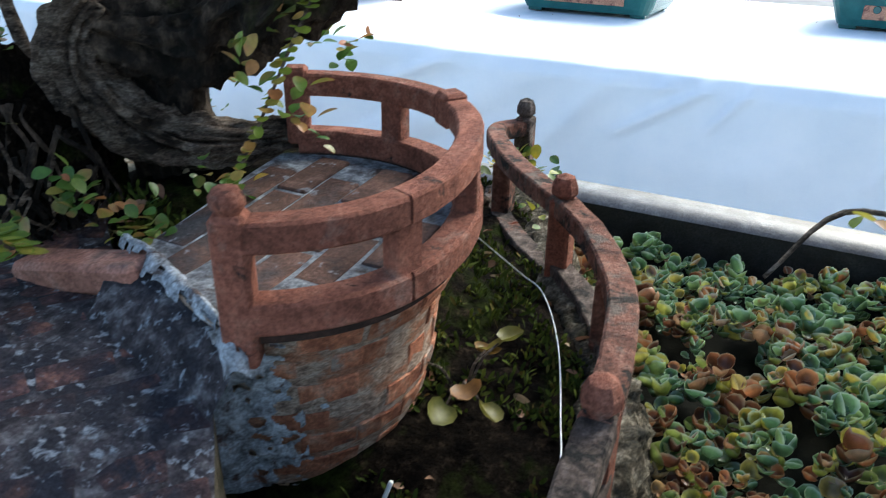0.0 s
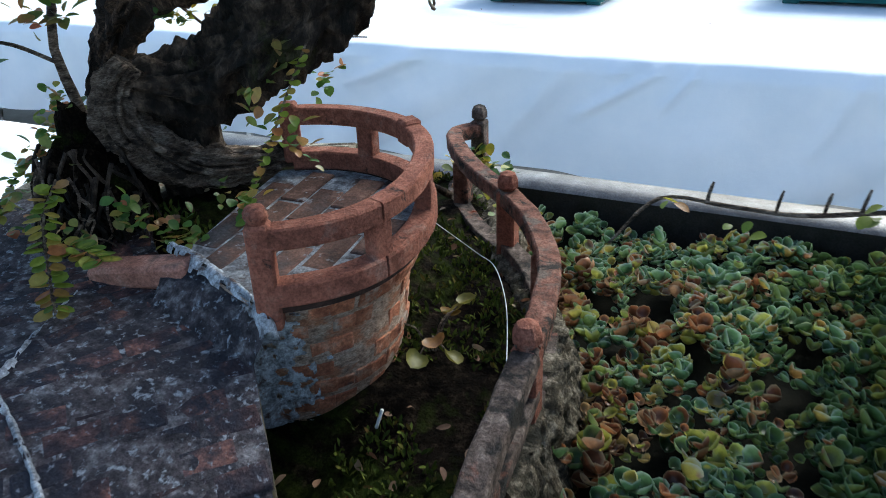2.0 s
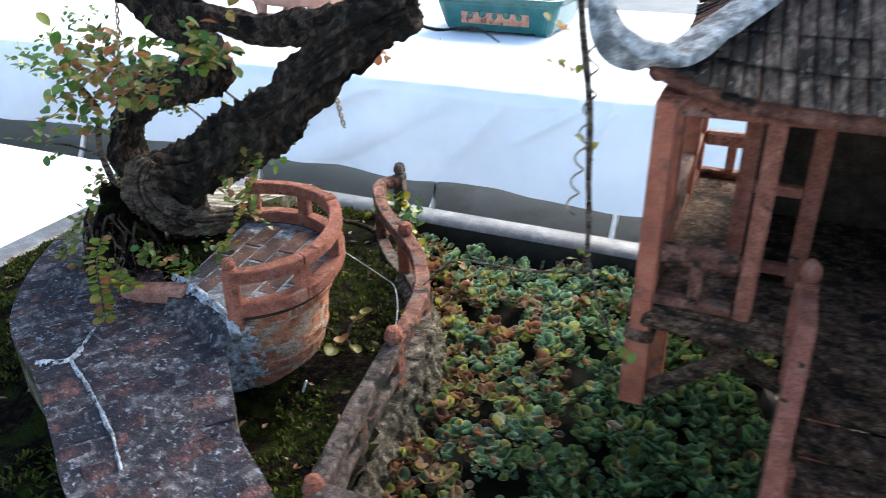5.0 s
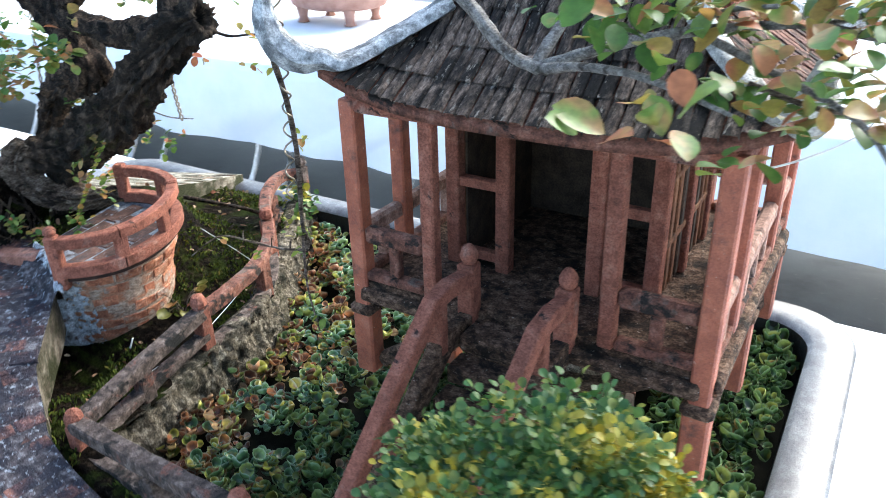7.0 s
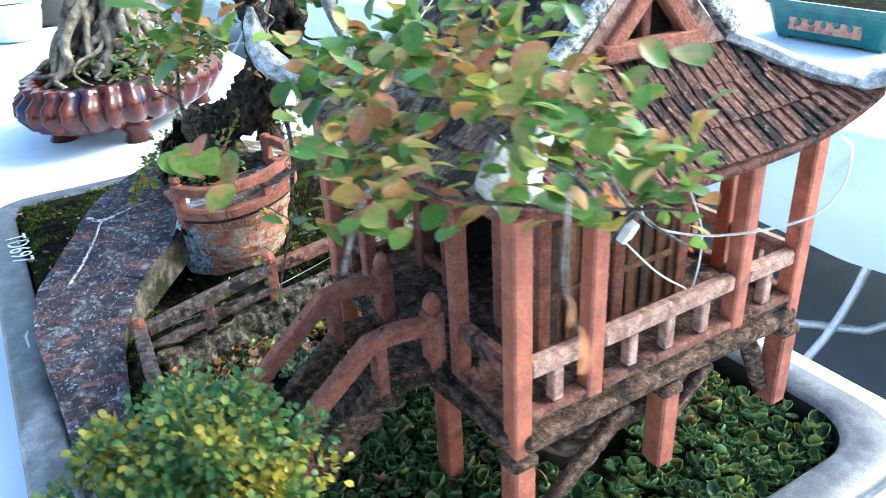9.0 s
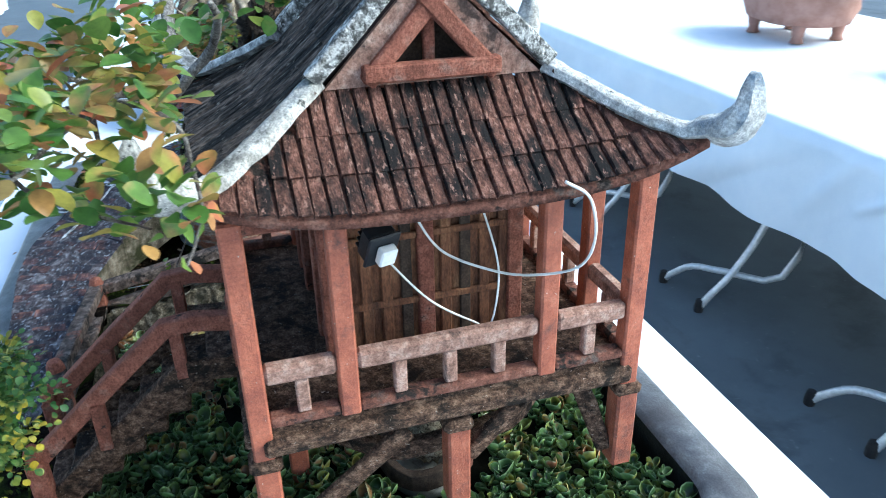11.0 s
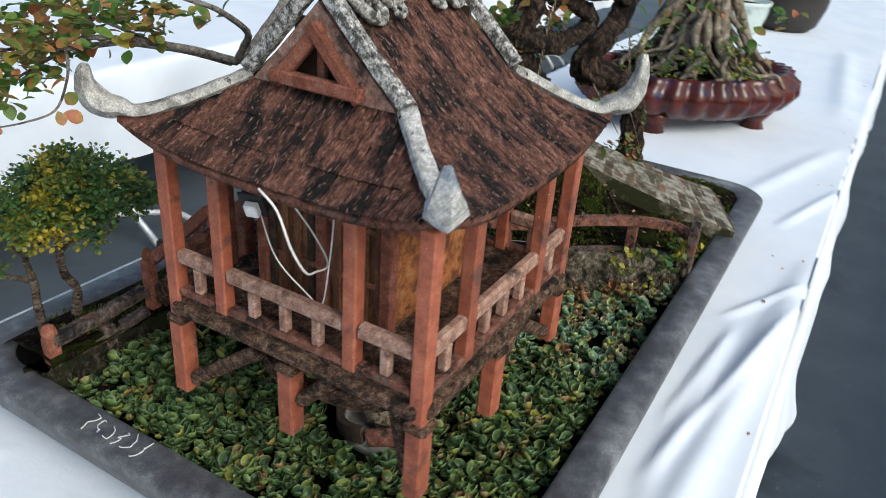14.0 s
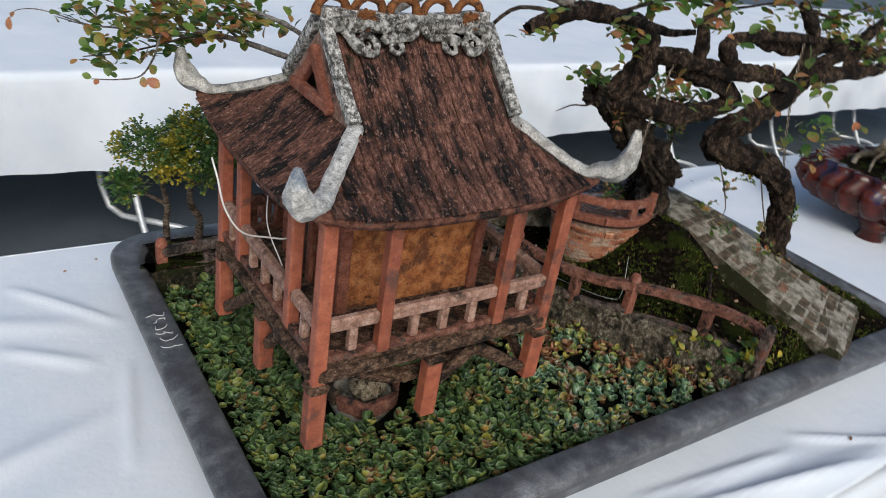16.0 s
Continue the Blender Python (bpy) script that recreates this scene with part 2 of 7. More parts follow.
STONE = surface("bank_stone", [(0.3, (0.030, 0.025, 0.018)), (0.5, (0.145, 0.120, 0.084)), (0.70, (0.42, 0.37, 0.29))], 140, (0.014, 0.014, 0.009), 34, (0.49, 0.61), bump=1.0, bump_scale=160, bump_size=0.010, second=(0.030, 0.034, 0.010), second_scale=13, second_range=(0.53, 0.65))
RAILSTONE = surface("grey_rail", [(0.34, (0.040, 0.030, 0.026)), (0.52, (0.115, 0.085, 0.072)), (0.70, (0.25, 0.20, 0.175))], 110, (0.19, 0.080, 0.056), 30, (0.57, 0.65), bump=1.0, second=(0.018, 0.017, 0.016), second_scale=44, second_range=(0.53, 0.60), bump_size=0.004)
SOIL = surface("soil_moss", [(0.38, (0.004, 0.003, 0.0024)), (0.55, (0.014, 0.010, 0.007)), (0.68, (0.045, 0.032, 0.022))], 130, (0.030, 0.042, 0.008), 18, (0.50, 0.60), bump=1.0, bump_scale=190, bump_size=0.012, spec=0.03)
PORE = surface("porous_beige_stone", [(0.36, (0.10, 0.075, 0.048)), (0.5, (0.30, 0.245, 0.17)), (0.66, (0.50, 0.43, 0.32))], 130, (0.035, 0.028, 0.02), 110, (0.55, 0.62), bump=1.0, bump_size=0.006)
RIM = surface("tray_glaze", [(0.38, (0.055, 0.056, 0.063)), (0.52, (0.090, 0.092, 0.100)), (0.66, (0.15, 0.153, 0.160))], 42, (0.27, 0.285, 0.30), 10, (0.55, 0.74), rough=(0.25, 0.5), spec=0.5, bump=0.3, second=(0.050, 0.045, 0.045), second_scale=9, second_range=(0.5, 0.66))
RIM_IN = surface("dark_inner_glaze", [(0.3, (0.010, 0.010, 0.011)), (0.6, (0.022, 0.022, 0.023)), (0.85, (0.06, 0.06, 0.058))], 50, rough=(0.3, 0.6), bump=0.4)
BARK = surface("bark", [(0.3, (0.010, 0.008, 0.006)), (0.48, (0.042, 0.030, 0.022)), (0.72, (0.20, 0.145, 0.105))], 110, (0.009, 0.008, 0.006), 28, (0.48, 0.62), bump=1.0, bump_scale=150, stretch=(1, 1, 0.6), bump_size=0.012, second=(0.05, 0.055, 0.012), second_scale=16, second_range=(0.61, 0.69))
BARK_BROWN = surface("brown_bark", [(0.32, (0.012, 0.008, 0.006)), (0.48, (0.050, 0.032, 0.022)), (0.68, (0.20, 0.135, 0.092))], 130, (0.010, 0.007, 0.005), 40, (0.48, 0.58), bump=1.0, bump_scale=170, stretch=(1, 1, 0.6), bump_size=0.014, grain=0.45)
BARK_PALE = surface("pale_bark", [(0.34, (0.062, 0.043, 0.031)), (0.5, (0.165, 0.123, 0.092)), (0.68, (0.33, 0.27, 0.215))], 210, (0.026, 0.019, 0.014), 90, (0.53, 0.62), bump=1.0, bump_scale=300, stretch=(0.35, 0.5, 1.2), bump_size=0.009, grain=0.36)
BRANCH_GREY = surface("grey_branch_bark", [(0.34, (0.10, 0.088, 0.077)), (0.5, (0.20, 0.182, 0.165)), (0.68, (0.32, 0.30, 0.275))], 160, (0.06, 0.048, 0.04), 70, (0.55, 0.64), bump=0.9, bump_size=0.003)
ROOT = surface("aerial_root", [(0.3, (0.10, 0.078, 0.055)), (0.55, (0.24, 0.20, 0.15)), (0.75, (0.42, 0.37, 0.30))], 50, (0.05, 0.04, 0.028), 24, (0.48, 0.62), bump=0.8)
CLOTH = surface("white_cloth", [(0.3, (0.66, 0.725, 0.80)), (0.7, (0.77, 0.81, 0.86))], 5, rough=(0.8, 0.95), bump=0.16, bump_scale=11, bump_size=0.02, spec=0.2, grain=0.0)
FLOOR = surface("floor_vinyl", [(0.3, (0.072, 0.090, 0.110)), (0.7, (0.105, 0.128, 0.150))], 3, (0.050, 0.060, 0.072), 1.6, (0.56, 0.68), rough=(0.45, 0.7), bump=0.2, bump_scale=60, second=(0.15, 0.172, 0.19), second_scale=40, second_range=(0.62, 0.72), grain=0.12)
STEEL = plain("white_steel", (0.62, 0.64, 0.66), 0.35, 0.3, 0.05)
RUBBER = plain("black_rubber", (0.02, 0.02, 0.022), 0.7)
CABLE = plain("white_cable", (0.72, 0.70, 0.66), 0.5)
PLASTIC = plain("black_plastic", (0.02, 0.022, 0.025), 0.35)
WHITEP = plain("white_plastic", (0.78, 0.78, 0.76), 0.4)
CHALK = plain("chalk", (0.62, 0.64, 0.65), 0.9)
JARWHITE = surface("jar_glaze", [(0.3, (0.30, 0.30, 0.26)), (0.7, (0.55, 0.54, 0.48))], 40, (0.12, 0.10, 0.08), 30, (0.52, 0.64), rough=(0.3, 0.5), grain=0.0)
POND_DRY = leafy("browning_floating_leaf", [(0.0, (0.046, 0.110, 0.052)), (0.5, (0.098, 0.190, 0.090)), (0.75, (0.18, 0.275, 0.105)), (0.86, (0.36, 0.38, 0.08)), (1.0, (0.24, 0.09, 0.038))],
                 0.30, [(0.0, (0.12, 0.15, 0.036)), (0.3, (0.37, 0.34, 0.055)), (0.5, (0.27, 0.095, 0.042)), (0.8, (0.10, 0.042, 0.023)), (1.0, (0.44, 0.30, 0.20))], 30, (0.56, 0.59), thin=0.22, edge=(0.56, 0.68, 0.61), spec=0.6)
SEEDLEAF = leafy("turning_leaf", [(0.0, (0.24, 0.10, 0.04)), (0.35, (0.20, 0.15, 0.04)), (0.7, (0.13, 0.14, 0.03)), (1.0, (0.29, 0.12, 0.055))], 0.5, thin=0.35)
POND_BROWN = leafy("withered_floating_leaf", [(0.0, (0.055, 0.022, 0.014)), (0.3, (0.15, 0.055, 0.025)), (0.5, (0.30, 0.12, 0.05)), (0.62, (0.36, 0.22, 0.13)), (0.72, (0.38, 0.36, 0.06)), (0.88, (0.20, 0.25, 0.06)), (1.0, (0.07, 0.14, 0.06))], 0.4, thin=0.22, edge=(0.40, 0.36, 0.24), spec=0.45)
WITHER = leafy("withered", [(0.0, (0.55, 0.20, 0.09)), (1.0, (0.50, 0.24, 0.12))], 0.6, thin=0.35)
WIRE = plain("bonsai_wire", (0.30, 0.25, 0.19), 0.4, 0.8)
THREAD = plain("silver_wire", (0.6, 0.62, 0.64), 0.35, 0.6)
GREENPOT = surface("green_glaze", [(0.3, (0.012, 0.075, 0.075)), (0.7, (0.03, 0.14, 0.135))], 12, rough=(0.12, 0.3), bump=0.05, coat=0.4, grain=0.0)
ORANGE = surface("terracotta_panel", [(0.3, (0.38, 0.18, 0.12)), (0.7, (0.55, 0.30, 0.2))], 40, (0.16, 0.07, 0.06), 34, (0.5, 0.6), bump=0.4)
BROWNPOT = surface("brown_glaze", [(0.3, (0.022, 0.004, 0.003)), (0.6, (0.08, 0.013, 0.007)), (0.8, (0.22, 0.055, 0.02))], 26, (0.012, 0.02, 0.06), 15, (0.54, 0.66), rough=(0.10, 0.20), bump=0.1, coat=0.3, grain=0.0)
PINKPOT = surface("pale_terracotta", [(0.3, (0.30, 0.15, 0.11)), (0.7, (0.46, 0.27, 0.21))], 20, bump=0.3, grain=0.0)
CELADON = surface("celadon_glaze", [(0.3, (0.42, 0.50, 0.47)), (0.7, (0.60, 0.66, 0.63))], 9, (0.25, 0.36, 0.30), 14, (0.55, 0.68), rough=(0.12, 0.25), bump=0.05, grain=0.0)
PATH_SIDE = surface("mossy_path_side", [(0.38, (0.10, 0.082, 0.06)), (0.52, (0.22, 0.185, 0.14)), (0.66, (0.36, 0.32, 0.26))], 60, (0.035, 0.038, 0.014), 14, (0.46, 0.57), bump=1.0, bump_size=0.006)
MORTAR_PALE = surface("pale_path_mortar", [(0.4, (0.13, 0.118, 0.088)), (0.5, (0.25, 0.228, 0.18)), (0.6, (0.38, 0.355, 0.295))], 60, (0.06, 0.062, 0.034), 16, (0.52, 0.64), bump=0.9, bump_size=0.003)
BRICK_MOSSY = surface("mossy_brick", [(0.40, (0.048, 0.040, 0.027)), (0.52, (0.100, 0.078, 0.053)), (0.64, (0.18, 0.120, 0.080))], 60, (0.065, 0.064, 0.040), 22, (0.50, 0.64), bump=0.9, vary=0.3, second=(0.27, 0.125, 0.080), second_scale=13, second_range=(0.57, 0.66))
BLACKPOT = plain("black_pot", (0.05, 0.045, 0.04), 0.6)
WATER = surface("pond_water", [(0.3, (0.004, 0.005, 0.004)), (0.7, (0.012, 0.012, 0.008))], 60, rough=(0.6, 0.9), bump=0.8, bump_scale=160, spec=0.04, grain=0.0)
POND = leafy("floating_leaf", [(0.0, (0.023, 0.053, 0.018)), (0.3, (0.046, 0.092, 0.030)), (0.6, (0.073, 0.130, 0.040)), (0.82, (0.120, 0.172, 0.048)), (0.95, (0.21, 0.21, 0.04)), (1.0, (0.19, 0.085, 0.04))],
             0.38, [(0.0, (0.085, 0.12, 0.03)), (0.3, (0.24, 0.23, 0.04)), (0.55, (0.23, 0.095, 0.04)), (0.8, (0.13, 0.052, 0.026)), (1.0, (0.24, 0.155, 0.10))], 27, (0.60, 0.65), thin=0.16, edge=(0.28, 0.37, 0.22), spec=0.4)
LEAF = leafy("privet_leaf", [(0.0, (0.055, 0.130, 0.025)), (0.45, (0.105, 0.20, 0.040)), (0.7, (0.19, 0.265, 0.052)), (0.85, (0.36, 0.29, 0.06)), (1.0, (0.40, 0.14, 0.07))], 0.4, [(0.0, (0.14, 0.19, 0.045)), (0.5, (0.38, 0.22, 0.09)), (1.0, (0.45, 0.14, 0.075))], 22, (0.50, 0.60), thin=0.34)
BOX = leafy("box_leaf", [(0.0, (0.035, 0.10, 0.03)), (0.5, (0.07, 0.155, 0.04)), (0.85, (0.13, 0.20, 0.05)), (1.0, (0.30, 0.28, 0.04))], 0.45, [(0.0, (0.15, 0.20, 0.04)), (0.4, (0.40, 0.34, 0.04)), (1.0, (0.50, 0.36, 0.03))], 17, (0.515, 0.595), thin=0.25)
MOSS = leafy("moss_tuft", [(0.0, (0.02, 0.03, 0.007)), (0.5, (0.055, 0.076, 0.014)), (0.85, (0.105, 0.128, 0.022)), (1.0, (0.10, 0.06, 0.02))], 0.9, thin=0.15, spec=0.1)
HERB = leafy("herb_leaf", [(0.0, (0.12, 0.20, 0.03)), (0.5, (0.26, 0.31, 0.04)), (0.8, (0.38, 0.28, 0.07)), (1.0, (0.34, 0.13, 0.05))], 0.45, thin=0.45)
DEAD = leafy("dead_leaf", [(0.0, (0.14, 0.06, 0.03)), (0.5, (0.30, 0.17, 0.10)), (0.8, (0.45, 0.34, 0.22)), (1.0, (0.40, 0.08, 0.04))], 0.7, thin=0.2)


# ---- mesh helpers ----
def mesh_object(name, bm, material, smooth=False):
    me = bpy.data.meshes.new(name)
    bmesh.ops.recalc_face_normals(bm, faces=bm.faces)
    if smooth:
        for f in bm.faces:
            f.smooth = True
    bm.to_mesh(me)
    bm.free()
    me.materials.append(material)
    return new(name, me)


def part(name, bm, material, parent, label="", smooth=False):
    ob = mesh_object(name, bm, material, smooth)
    ob.parent = parent
    if parent is not None and label:
        ob["label"] = label
    return ob


def raw_part(name, verts, faces, material, parent=None, smooth=True):
    me = bpy.data.meshes.new(name)
    me.from_pydata(verts, [], faces)
    me.materials.append(material)
    if smooth:
        me.polygons.foreach_set("use_smooth", [True] * len(me.polygons))
    ob = new(name, me)
    ob.parent = parent
    return ob


def thing(name, label, category, group="", at=(0, 0, 0)):
    e = new(name)
    e.empty_display_size = 0.02
    e.location = at
    return tagged(e, label, category, group)


def under(ob, parent):
    ob.parent = parent
    ob.matrix_parent_inverse = Matrix.Translation(parent.location).inverted()
    return ob


def box(bm, size, m=Matrix(), bevel=0.0012):
    b = bmesh.ops.create_cube(bm, size=1.0, matrix=m @ Matrix.Diagonal((*size, 1)))
    if bevel:
        edges = {e for v in b["verts"] for e in v.link_edges}
        bmesh.ops.bevel(bm, geom=list(edges), offset=bevel, segments=1, affect="EDGES", profile=0.5)


def boxed(x0, x1, y0, y1, z0, z1, bevel=0.0012):
    bm = bmesh.new()
    box(bm, (x1 - x0, y1 - y0, z1 - z0), Matrix.Translation(((x0 + x1) / 2, (y0 + y1) / 2, (z0 + z1) / 2)), bevel)
    return bm


def between(a, b, w, h, bevel=0.0012, up=(0, 0, 1)):
    """A bar from a to b, w wide and h high."""
    a, b = Vector(a), Vector(b)
    d = (b - a).normalized()
    s = d.cross(Vector(up)).normalized()
    u = s.cross(d)
    m = Matrix((s, d, u)).transposed().to_4x4()
    m.translation = (a + b) / 2
    bm = bmesh.new()
    box(bm, (w, (b - a).length, h), m, bevel)
    return bm


def smooth_line(points, steps=6):
    """Catmull-Rom through points of any width (place, radius, ...)."""
    p = [np.array(q, float) for q in points]
    p = [2 * p[0] - p[1]] + p + [2 * p[-1] - p[-2]]
    out = []
    for i in range(1, len(p) - 2):
        for k in range(steps):
            t = k / steps
            out.append(0.5 * (2 * p[i] + (p[i + 1] - p[i - 1]) * t + (2 * p[i - 1] - 5 * p[i] + 4 * p[i + 1] - p[i + 2]) * t * t + (3 * p[i] - p[i - 1] - 3 * p[i + 1] + p[i + 2]) * t**3))
    out.append(p[-2])
    return out


def tube(bm, line, sides=8, rough=0.0, freq=40.0, section=None, ends=True, taper=False):
    """A swept limb along rows of (x, y, z, radius); rough: relative relief; section: (w, h) for a flat bar instead."""
    rings, up = [], Vector((0.13, 0.21, 1)).normalized()
    if section:
        up = Vector((0, 0, 1))
    for i, q in enumerate(line):
        c = Vector(q[:3])
        d = (Vector(line[min(i + 1, len(line) - 1)][:3]) - Vector(line[max(i - 1, 0)][:3])).normalized()
        s = d.cross(up)
        if s.length < 1e-4:
            s = d.cross(Vector((1, 0, 0)))
        s.normalize()
        u = s.cross(d).normalized()
        ring = []
        if taper and i:
            s = (side_was - d * side_was.dot(d)).normalized()
            u = s.cross(d).normalized()
        side_was = s
        if section:
            w, h = section
            if taper:
                w, h = q[3], q[4]
            b = min(w, h) * (0.32 if taper else 0.2)
            for a, e in ((-w + b, -h), (w - b, -h), (w, -h + b), (w, h - b), (w - b, h), (-w + b, h), (-w, h - b), (-w, -h + b)):
                ring.append(bm.verts.new(c + s * a / 2 + u * e / 2))
        else:
            for k in range(sides):
                a = 2 * math.pi * k / sides
                v = s * math.cos(a) + u * math.sin(a)
                r = q[3]
                if rough:
                    r *= 1 + rough * noise.noise((c + v * r) * freq) + rough * 0.6 * noise.noise((c + v * r) * freq * 3.1) + rough * 0.5 * math.sin(3 * a + i * 0.3)
                ring.append(bm.verts.new(c + v * r))
        rings.append(ring)
    n = len(rings[0])
    for a, b in zip(rings, rings[1:]):
        for k in range(n):
            bm.faces.new((a[k], a[(k + 1) % n], b[(k + 1) % n], b[k]))
    if ends:
        bm.faces.new(list(reversed(rings[0])))
        bm.faces.new(rings[-1])


def gnarl(name, points, material, sides=30, rough=0.3, steps=12, hollow=False):
    """An old limb: lumps, long fissures that wind round it, and small crumbs of bark; hollow: a rotted cut end."""
    line, bm, rings, run, side_was = smooth_line(points, steps), bmesh.new(), [], 0.0, None
    for i, q in enumerate(line):
        c = Vector(q[:3])
        d = (Vector(line[min(i + 1, len(line) - 1)][:3]) - Vector(line[max(i - 1, 0)][:3])).normalized()
        s = d.cross(Vector((0.13, 0.21, 1))) if side_was is None else side_was - d * side_was.dot(d)
        s.normalize()
        u, side_was = s.cross(d).normalized(), s
        run += (c - Vector(line[max(i - 1, 0)][:3])).length
        ring = []
        for k in range(sides):
            a = 2 * math.pi * k / sides
            v, r = s * math.cos(a) + u * math.sin(a), q[3]
            p = c + v * r
            b = a + run * 6
            f1 = abs(noise.noise(Vector((math.cos(b) * 2.2, math.sin(b) * 2.2, run * 11))))
            f2 = abs(noise.noise(Vector((math.cos(b) * 5.0, math.sin(b) * 5.0, run * 26 + 7))))
            k1 = 0.8 * noise.noise(p * 34) + 0.45 * noise.noise(p * 85) + 0.35 * noise.noise(p * 210)
            k1 -= 1.0 * max(0.0, 1 - f1 * 2.6) ** 1.5 + 0.6 * max(0.0, 1 - f2 * 2.6)
            ring.append(bm.verts.new(c + v * r * (1 + rough * k1)))
        rings.append(ring)
    if hollow:
        for shrink, back in ((0.72, 0.001), (0.5, 0.006), (0.35, 0.02)):
            c2 = c - d * back
            rings.append([bm.verts.new(c2 + (w.co - c) * shrink * (1 + 0.2 * noise.noise(w.co * 90))) for w in rings[len(line) - 1]])
    for a, b in zip(rings, rings[1:]):
        for k in range(sides):
            bm.faces.new((a[k], a[(k + 1) % sides], b[(k + 1) % sides], b[k]))
    bm.faces.new(list(reversed(rings[0])))
    bm.faces.new(rings[-1])
    return part(name, bm, material, None, smooth=True)


def lathe(bm, profile, m=Matrix(), sides=16, squash=(1, 1), flute=0.0, flutes=0):
    rings = []
    for r, z in profile:
        ring = []
        for k in range(sides):
            a = 2 * math.pi * k / sides
            rr = r * (1 + (flute * abs(math.sin(a * flutes / 2)) if flutes else 0))
            ring.append(bm.verts.new(m @ Vector((rr * math.cos(a) * squash[0], rr * math.sin(a) * squash[1], z))))
        rings.append(ring)
    for a, b in zip(rings, rings[1:]):
        for k in range(sides):
            bm.faces.new((a[k], a[(k + 1) % sides], b[(k + 1) % sides], b[k]))
    bm.faces.new(list(reversed(rings[0])))
    bm.faces.new(rings[-1])


def leaf_verts(verts, faces, at, out, normal, length, width, cup=0.15):
    """One folded, pointed-oval leaf from its stalk outwards."""
    s = out.cross(normal)
    if s.length < 1e-5:
        s = out.orthogonal()
    s.normalize()
    nrm = s.cross(out).normalized()
    i = len(verts)
    sag = 0.10 + 0.16 * ((i * 37) % 11) / 11
    for a, b in ((0.0, 0.0), (1.0, 0.0), *((a, b * f) for a, b in ((0.12, 0.19), (0.30, 0.38), (0.52, 0.48), (0.74, 0.44), (0.91, 0.25)) for f in (1, 0, -1))):
        verts.append(tuple(at + out * (a * length) + s * (b * width) + nrm * (abs(b) * 2 * cup * width - sag * a * a * length)))
    faces += [(i, i + 2, i + 3), (i, i + 3, i + 4), (i + 1, i + 15, i + 14), (i + 1, i + 16, i + 15)]
    for k in range(4):
        q = i + 2 + 3 * k
        faces += [(q, q + 3, q + 4, q + 1), (q + 1, q + 4, q + 5, q + 2)]


def round_leaf(verts, faces, at, out, normal, length, width, cup=0.3, n=10):
    """A cupped round leaf with a turned-up edge."""
    s = out.cross(normal).normalized()
    nrm = s.cross(out).normalized()
    i = len(verts)
    verts.append(tuple(at + out * length * 0.5))
    for ring, lift in ((0.5, 0.05), (0.88, 0.55), (1.0, 1.0)):
        for k in range(n):
            a = 2 * math.pi * k / n
            x, y = 0.5 - 0.5 * ring * math.cos(a), 0.5 * ring * math.sin(a)
            notch = 1.0 if k else 0.75
            verts.append(tuple(at + out * length * (0.5 + (x - 0.5) * notch) + s * width * y + nrm * cup * width * lift * (0.35 + 0.65 * abs(math.sin(a)))))
    for k in range(n):
        j = (k + 1) % n
        faces.append((i, i + 1 + k, i + 1 + j))
        faces.append((i + 1 + k, i + 1 + n + k, i + 1 + n + j, i + 1 + j))
        faces.append((i + 1 + n + k, i + 1 + 2 * n + k, i + 1 + 2 * n + j, i + 1 + n + j))


rng = random.Random(7)


def rand_dir(up=0.0):
    while True:
        v = Vector((rng.uniform(-1, 1), rng.uniform(-1, 1), rng.uniform(-1, 1)))
        if 0.1 < v.length < 1:
            v.normalize()
            v.z += up
            return v.normalized()


# ---- ground, tables ----
FLOOR_Z, TABLE_Z, RIM_Z = -0.95, -0.205, -0.118
bm = bmesh.new()
bmesh.ops.create_grid(bm, x_segments=8, y_segments=8, size=150, matrix=Matrix.Translation((0, 0, FLOOR_Z)))
tagged(mesh_object("ground", bm, FLOOR), "dark grey smooth floor covering of the exhibition ground", "ground", kind="structure")


